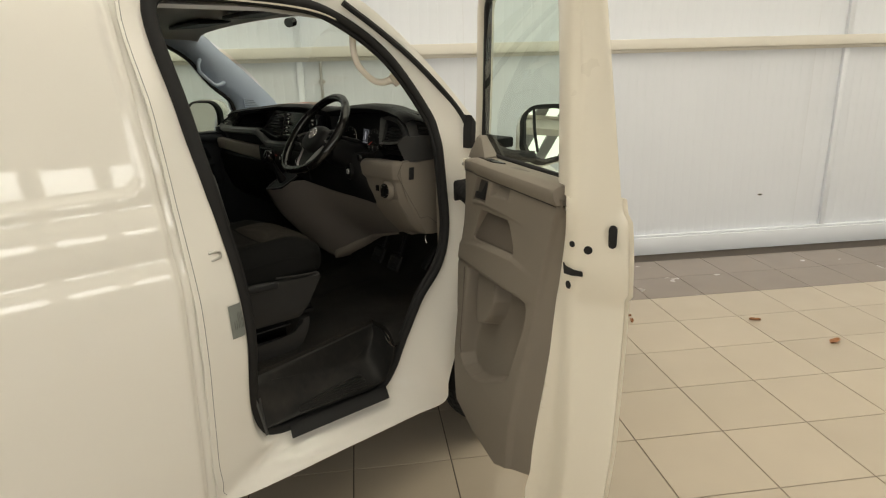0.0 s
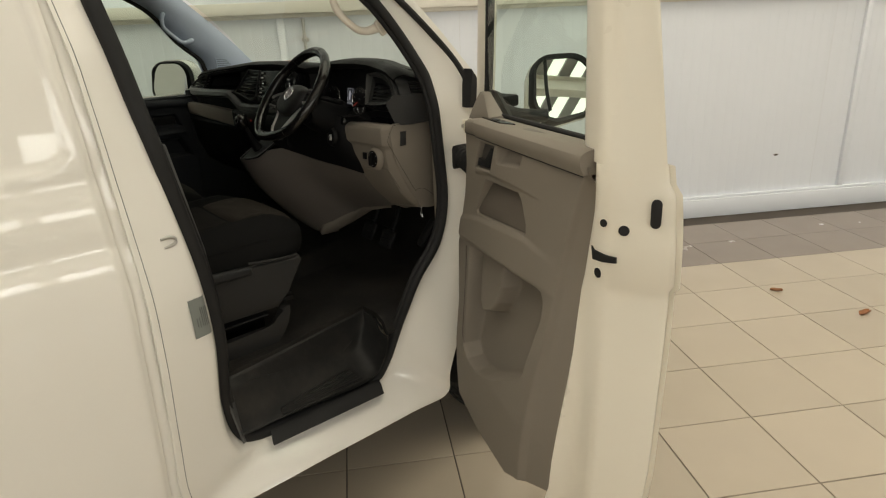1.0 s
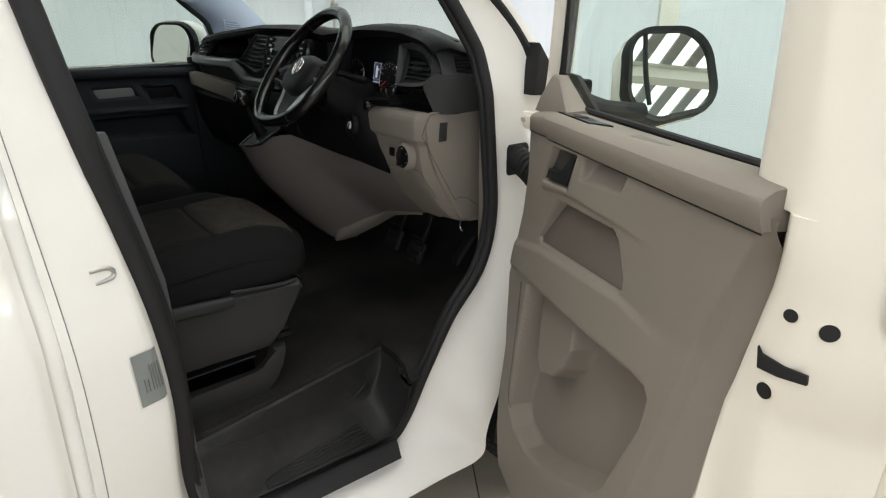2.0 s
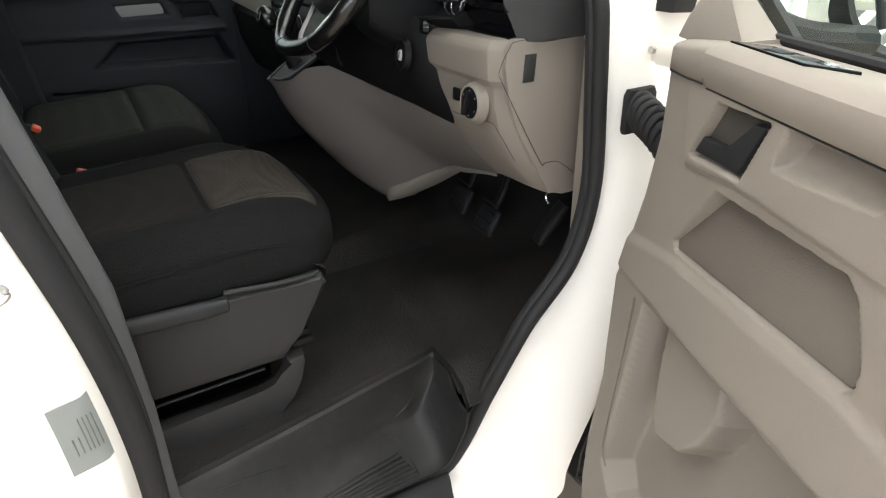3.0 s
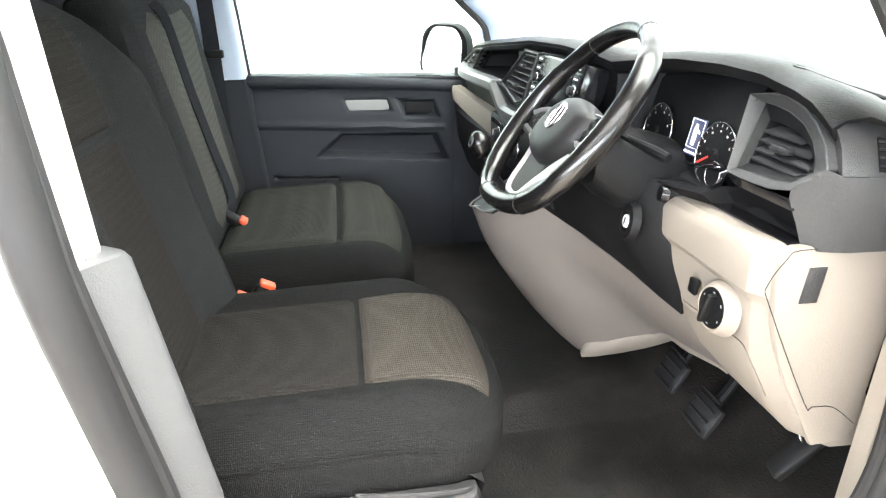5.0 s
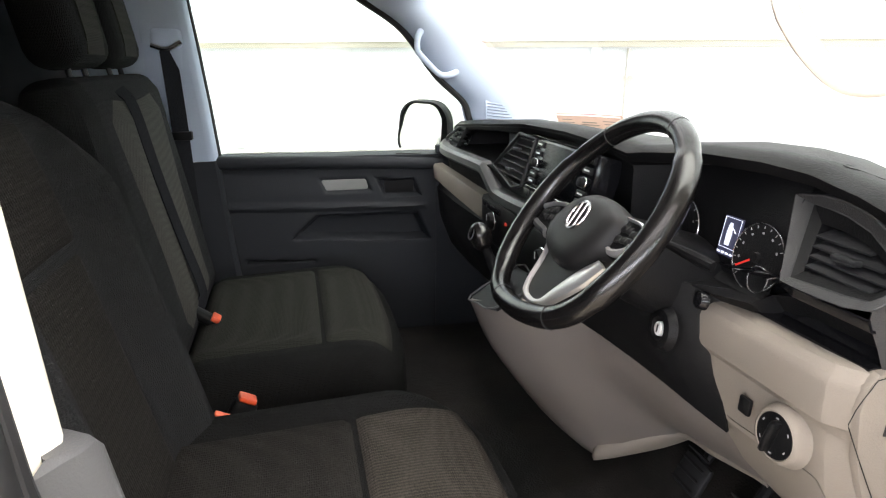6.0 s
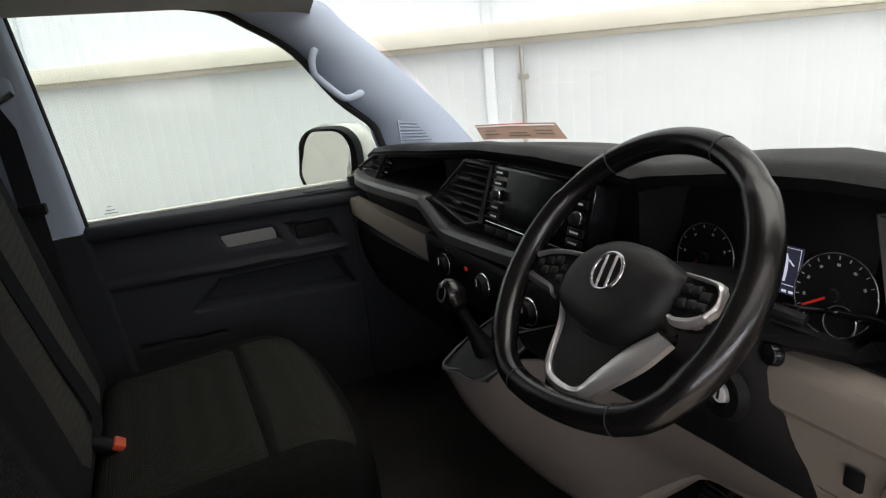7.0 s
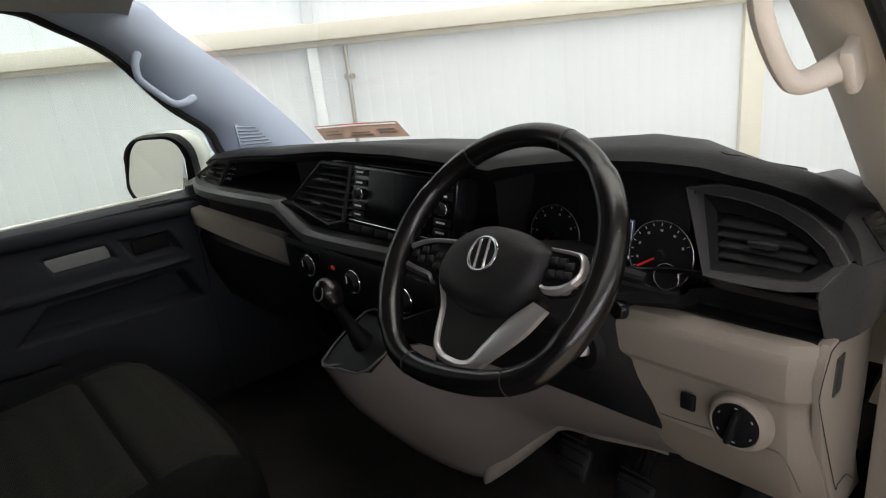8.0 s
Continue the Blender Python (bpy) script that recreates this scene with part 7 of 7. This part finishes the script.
EDGE = [(0.215, 1.36), (0.178, 1.45), (0.155, 1.505), (0.06, 1.59), (-0.045, 1.722), (-0.156, 1.797), (-0.256, 1.843), (-0.48, 1.862), (-0.69, 1.862)]
SCR = [(0.505, 1.37), (0.460, 1.421), (0.395, 1.497), (0.325, 1.570), (0.222, 1.668), (0.105, 1.771), (0.018, 1.845), (-0.2, 1.878), (-0.5, 1.885)]
EDGE_R = [(0.298, 1.36), (0.285, 1.45), (0.258, 1.50), (0.19, 1.60), (0.115, 1.69), (0.02, 1.765), (-0.095, 1.825), (-0.25, 1.853), (-0.5, 1.866)]
for sign, edge, mt, lab in ((-1, EDGE, PILLAR, "plastic front pillar trim, coloured as blue-lit"), (1, EDGE_R, CREAM, "cream plastic front pillar trim")):
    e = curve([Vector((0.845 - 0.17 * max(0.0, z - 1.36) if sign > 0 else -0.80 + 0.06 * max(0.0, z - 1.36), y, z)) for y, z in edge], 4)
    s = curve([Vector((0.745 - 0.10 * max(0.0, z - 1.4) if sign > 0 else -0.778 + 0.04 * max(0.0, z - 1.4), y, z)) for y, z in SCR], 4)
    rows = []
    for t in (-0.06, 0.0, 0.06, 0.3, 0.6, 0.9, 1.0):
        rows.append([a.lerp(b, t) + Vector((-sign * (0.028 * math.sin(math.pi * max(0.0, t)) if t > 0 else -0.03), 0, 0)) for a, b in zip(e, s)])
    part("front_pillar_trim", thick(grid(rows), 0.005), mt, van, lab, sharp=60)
    if sign < 0:
        part("window_seal", tube([p + Vector((-0.004, -0.004, -0.003)) for p in e], 0.011, 8), RUBBER, van, "black window seal")
        skin = [[p + Vector((-0.055, 0.0, 0.005)) for p in e], [p.lerp(q, 0.5) + Vector((-0.06, 0.02, 0.02)) for p, q in zip(e, s)], [q + Vector((-0.02, 0.0, 0.0)) for q in s]]
    else:
        skin = [[p + Vector((0.02, 0.10, 0.05)) for p in e], [p.lerp(q, 0.5) + Vector((0.045, 0.06, 0.05)) for p, q in zip(e, s)], [q + Vector((0.02, 0.0, 0.0)) for q in s]]
    part("front_pillar", thick(grid(skin), 0.006), PAINT, van, "white front pillar", sharp=60)
for k in range(6):
    part("pillar_louvre", tube([(-0.758, 0.226 - 0.0005 * k, 1.449 + 0.010 * k), (-0.754, 0.318 - 0.0085 * k, 1.441 + 0.010 * k)], 0.0028, 6), LOUVRE, van)
part("louvre_field", plate([(0.222, 1.440), (0.328, 1.432), (0.272, 1.506), (0.217, 1.512)], lambda a, b, d: (-0.763 + d + 0.04 * (a - 0.2), a, b), 0.004, 0.001), PILLAR, van)
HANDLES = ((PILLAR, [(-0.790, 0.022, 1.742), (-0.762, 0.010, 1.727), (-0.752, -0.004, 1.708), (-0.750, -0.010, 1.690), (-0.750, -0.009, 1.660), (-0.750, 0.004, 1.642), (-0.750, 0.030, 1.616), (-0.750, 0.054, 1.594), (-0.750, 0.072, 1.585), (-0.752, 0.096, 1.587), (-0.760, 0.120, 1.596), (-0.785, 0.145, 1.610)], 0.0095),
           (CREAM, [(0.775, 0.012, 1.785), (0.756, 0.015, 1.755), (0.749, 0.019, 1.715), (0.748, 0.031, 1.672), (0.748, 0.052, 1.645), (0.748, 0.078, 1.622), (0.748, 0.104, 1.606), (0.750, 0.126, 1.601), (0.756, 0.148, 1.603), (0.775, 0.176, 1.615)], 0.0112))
for mt, pts, r in HANDLES:
    line = curve(pts, 3)
    n = len(line) - 1
    grip = part("grab_handle", tube(line, [r * (1.0 + 0.5 * abs(2 * k / n - 1) ** 4) for k in range(n + 1)], 12, flat=0.8, up=Vector((1, 0, 0))), mt, van, "plastic grab handle on the pillar")
    for end in (pts[0], pts[-1]):
        part("handle_foot", pillow(0.016, 0.044, 0.052, 0.007, 0, 4, pose(end[0] + (0.004 if end[0] > 0 else -0.004), end[1], end[2], 35, 0, 0)), mt, grip)
# far door pillar
rows = []
for z, y, x in ((1.33, -0.648, -0.765), (1.5, -0.662, -0.755), (1.68, -0.68, -0.74), (1.86, -0.70, -0.715)):
    rows.append([(x - 0.10, y + 0.01, z), (x - 0.03, y + 0.012, z), (x - 0.006, y + 0.004, z), (x, y - 0.012, z), (x, y - 0.10, z), (x - 0.01, y - 0.30, z)])
part("far_pillar_trim", thick(grid([curve(r, 2) for r in rows]), 0.006), PILLAR, van, "far pillar trim, coloured as blue-lit", sharp=60)
rows = []
for z, y, x in ((0.63, -0.60, -0.75), (0.95, -0.61, -0.752), (1.2, -0.635, -0.758), (1.328, -0.646, -0.764)):
    rows.append([(x - 0.06, y + 0.012, z), (x - 0.006, y + 0.004, z), (x, y - 0.012, z), (x, y - 0.10, z), (x - 0.01, y - 0.34, z)])
part("far_pillar_lower", thick(grid([curve(r, 2) for r in rows]), 0.006), SLATE, van, "dark blue-grey lower pillar trim", sharp=60)
part("far_post_seal", tube([(-0.80, -0.632, 1.33), (-0.79, -0.647, 1.5), (-0.775, -0.665, 1.68), (-0.755, -0.685, 1.86)], 0.010, 8), RUBBER, van, "black seal up the far pillar")
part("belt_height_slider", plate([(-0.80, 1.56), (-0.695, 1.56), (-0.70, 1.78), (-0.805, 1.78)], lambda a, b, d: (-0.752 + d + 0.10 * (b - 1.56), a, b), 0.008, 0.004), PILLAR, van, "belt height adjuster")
part("far_kick_panel", box(-0.815, -0.79, 0.06, 0.62, 0.62, 1.36, 0.004), SLATE, van, "kick panel, darker and bluer than the driver's")
part("kick_panel", box(0.80, 0.83, 0.33, 0.62, 0.62, 1.36, 0.004), TAUPE, van, "taupe kick panel beside the dashboard")
# sun visors
for cx in (-0.30, 0.37):
    part("sun_visor", pillow(0.40, 0.15, 0.020, 0.009, 0, 8, pose(cx, -0.14, 1.862, 4, 0, 0)), DASH, van, "dark folded sun visor")

# far outside mirror
FM = Matrix.Translation((-0.955, 0.055, 1.395)) @ pose(0, 0, 0, 0, 0, -90) @ pose(0, 0, 0, 0, 4, 42)


def at_far(a, b, d):
    return FM @ Vector((d, a, b))


part("mirror_housing", grid([[at_far(a * 1.07, b * 1.07, -0.004) for a, b in inner], [at_far(a * 1.07, b * 1.07, 0.008) for a, b in inner]] + [[at_far(a * k, b * k, d) for a, b in outer] for k, d in ((0.97, 0.012), (1.0, 0.0), (1.0, -0.03), (0.9, -0.075), (0.6, -0.105))], close_v=True, caps=True), RUBBER, fdoor, "black far mirror housing")
part("mirror_glass", plate(inner, lambda a, b, d: FM @ pose(0, 0, 0, 0, -8, -8) @ Vector((0.016 + d, a * 1.0, b * 0.97 + 0.003)), 0.003, 0), MIRROR, fdoor, "far mirror glass")
part("mirror_cap", grid([[at_far(a * k + 0.02 * (1 - k), b * k, d) for a, b in outer] for k, d in ((1.015, -0.02), (1.02, -0.05), (0.93, -0.11), (0.62, -0.15), (0.2, -0.16))], close_v=True, caps=True), PAINT, fdoor, "white far mirror cap")
part("mirror_foot", tube(curve([(-0.84, 0.17, 1.36), (-0.89, 0.13, 1.34), (-0.95, 0.10, 1.335)], 4), 0.025, 10), PAINT, fdoor)

# printed card lying on the dashboard against the windscreen
card = thing("printed_card", "brown printed card leaning on the windscreen over the dashboard", "card")
a, b = Vector((-0.655, 0.440, 1.429)), Vector((-0.330, 0.505, 1.443))
rise = Vector((-0.060, 0.006, 0.038))
part("sheet", thick(grid([[a + rise * t + (b - a) * s + Vector((0, 0, 0.002 * math.sin(3 * s))) for s in (0, 0.33, 0.66, 1)] for t in (0, 0.33, 0.66, 1.0)]), 0.0012), PAPER, card)
for t0, t1, s0, s1, mt in ((0.84, 0.92, 0.02, 0.98, PAPERW), (0.94, 0.99, 0.35, 0.65, REDPL), (0.35, 0.42, 0.40, 0.62, TAUPE_DARK), (0.18, 0.25, 0.38, 0.64, TAUPE_DARK), (0.5, 0.56, 0.72, 0.92, TAUPE_DARK), (0.3, 0.36, 0.72, 0.92, TAUPE_DARK), (0.30, 0.36, 0.08, 0.28, TAUPE_DARK), (0.52, 0.57, 0.10, 0.26, TAUPE_DARK)):
    part("print_bar", thick(grid([[a + rise * t + (b - a) * s + Vector((0, -0.003, 0.002 * math.sin(3 * s))) for s in (s0, (s0 + s1) / 2, s1)] for t in (t0, t1)]), 0.0006), mt, card)

# dry leaves on the floor
for k, (x, y, r, rz) in enumerate(((1.095, 2.733, 0.034, 20), (1.563, 2.751, 0.042, 75), (0.564, 2.143, 0.024, 130), (0.50, 2.20, 0.018, 10))):
    leaf = thing("dry_leaf", "curled brown dry leaf on the floor tiles", "leaf", "leaves on the floor", (x, y, 0))
    rows = []
    for i in range(7):
        t = i / 6
        w = r * 0.55 * math.sin(math.pi * (0.08 + 0.86 * t)) * (1 + 0.25 * math.sin(9 * t))
        rows.append([pose(0, 0, 0, 0, 0, rz) @ Vector((r * (2 * t - 1), w * g, 0.002 + 0.012 * abs(g) ** 2 + 0.006 * t * t)) for g in (-1, -0.5, 0, 0.5, 1)])
    part("blade", thick(grid(rows), 0.0008), LEAF, leaf)
# ---------------------------------------------------------------- floor of the hall: grout bed and tiles, last in the file
floor = structure("floor", box(S_MIN, S_MAX, N_MIN, WALL + 0.25, -0.12, -0.004, 0), GROUT, "tiled showroom floor with dark joints")
TS, TN = 0.423, 0.41
S_LINE, N_LINE = 1.992, -0.205


def tile_mesh(name, material):
    bm = box(-TS / 2 + 0.0022, TS / 2 - 0.0022, -TN / 2 + 0.0022, TN / 2 - 0.0022, -0.004, 0.0, 0)
    top = [e for e in bm.edges if all(v.co.z > -0.001 for v in e.verts)]
    bmesh.ops.bevel(bm, geom=top, offset=0.0015, segments=1, affect="EDGES")
    me = bpy.data.meshes.new(name)
    bm.to_mesh(me)
    bm.free()
    me.materials.append(material)
    return me


LIGHT_TILE, DARK_TILE = tile_mesh("tile", TILE), tile_mesh("dark_tile", TILE_DK)
cells = []
for i in range(-27, 27):
    for j in range(-27, 7):
        s, n = S_LINE + TS * (i + 0.5), N_LINE + TN * (j + 0.5)
        if S_MIN + 0.2 < s < S_MAX - 0.2 and N_MIN + 0.2 < n < WALL - 0.1:
            cells.append((s, n))
near = sorted(cells, key=lambda c: (c[0] - 2.6) ** 2 + (c[1] - 0.2) ** 2)
for s, n in near[:300]:
    ob = new("tile", DARK_TILE if n > 1.02 else LIGHT_TILE)
    ob.location = (s, n, 0)
    ob.parent = floor
far = {"floor_tiles": (LIGHT_TILE, [c for c in near[300:] if c[1] <= 1.02]), "floor_tiles_dark": (DARK_TILE, [c for c in near[300:] if c[1] > 1.02])}
for name, (src, places) in far.items():
    vs, fs = [], []
    co = [v.co.copy() for v in src.vertices]
    po = [tuple(p.vertices) for p in src.polygons]
    for s, n in places:
        k = len(vs)
        vs += [(c.x + s, c.y + n, c.z) for c in co]
        fs += [tuple(a + k for a in f) for f in po]
    me = bpy.data.meshes.new(name)
    me.from_pydata(vs, [], fs)
    me.materials.append(src.materials[0])
    ob = new(name, me)
    ob.parent = floor
    tagged(ob, "", "", "", "stuff")
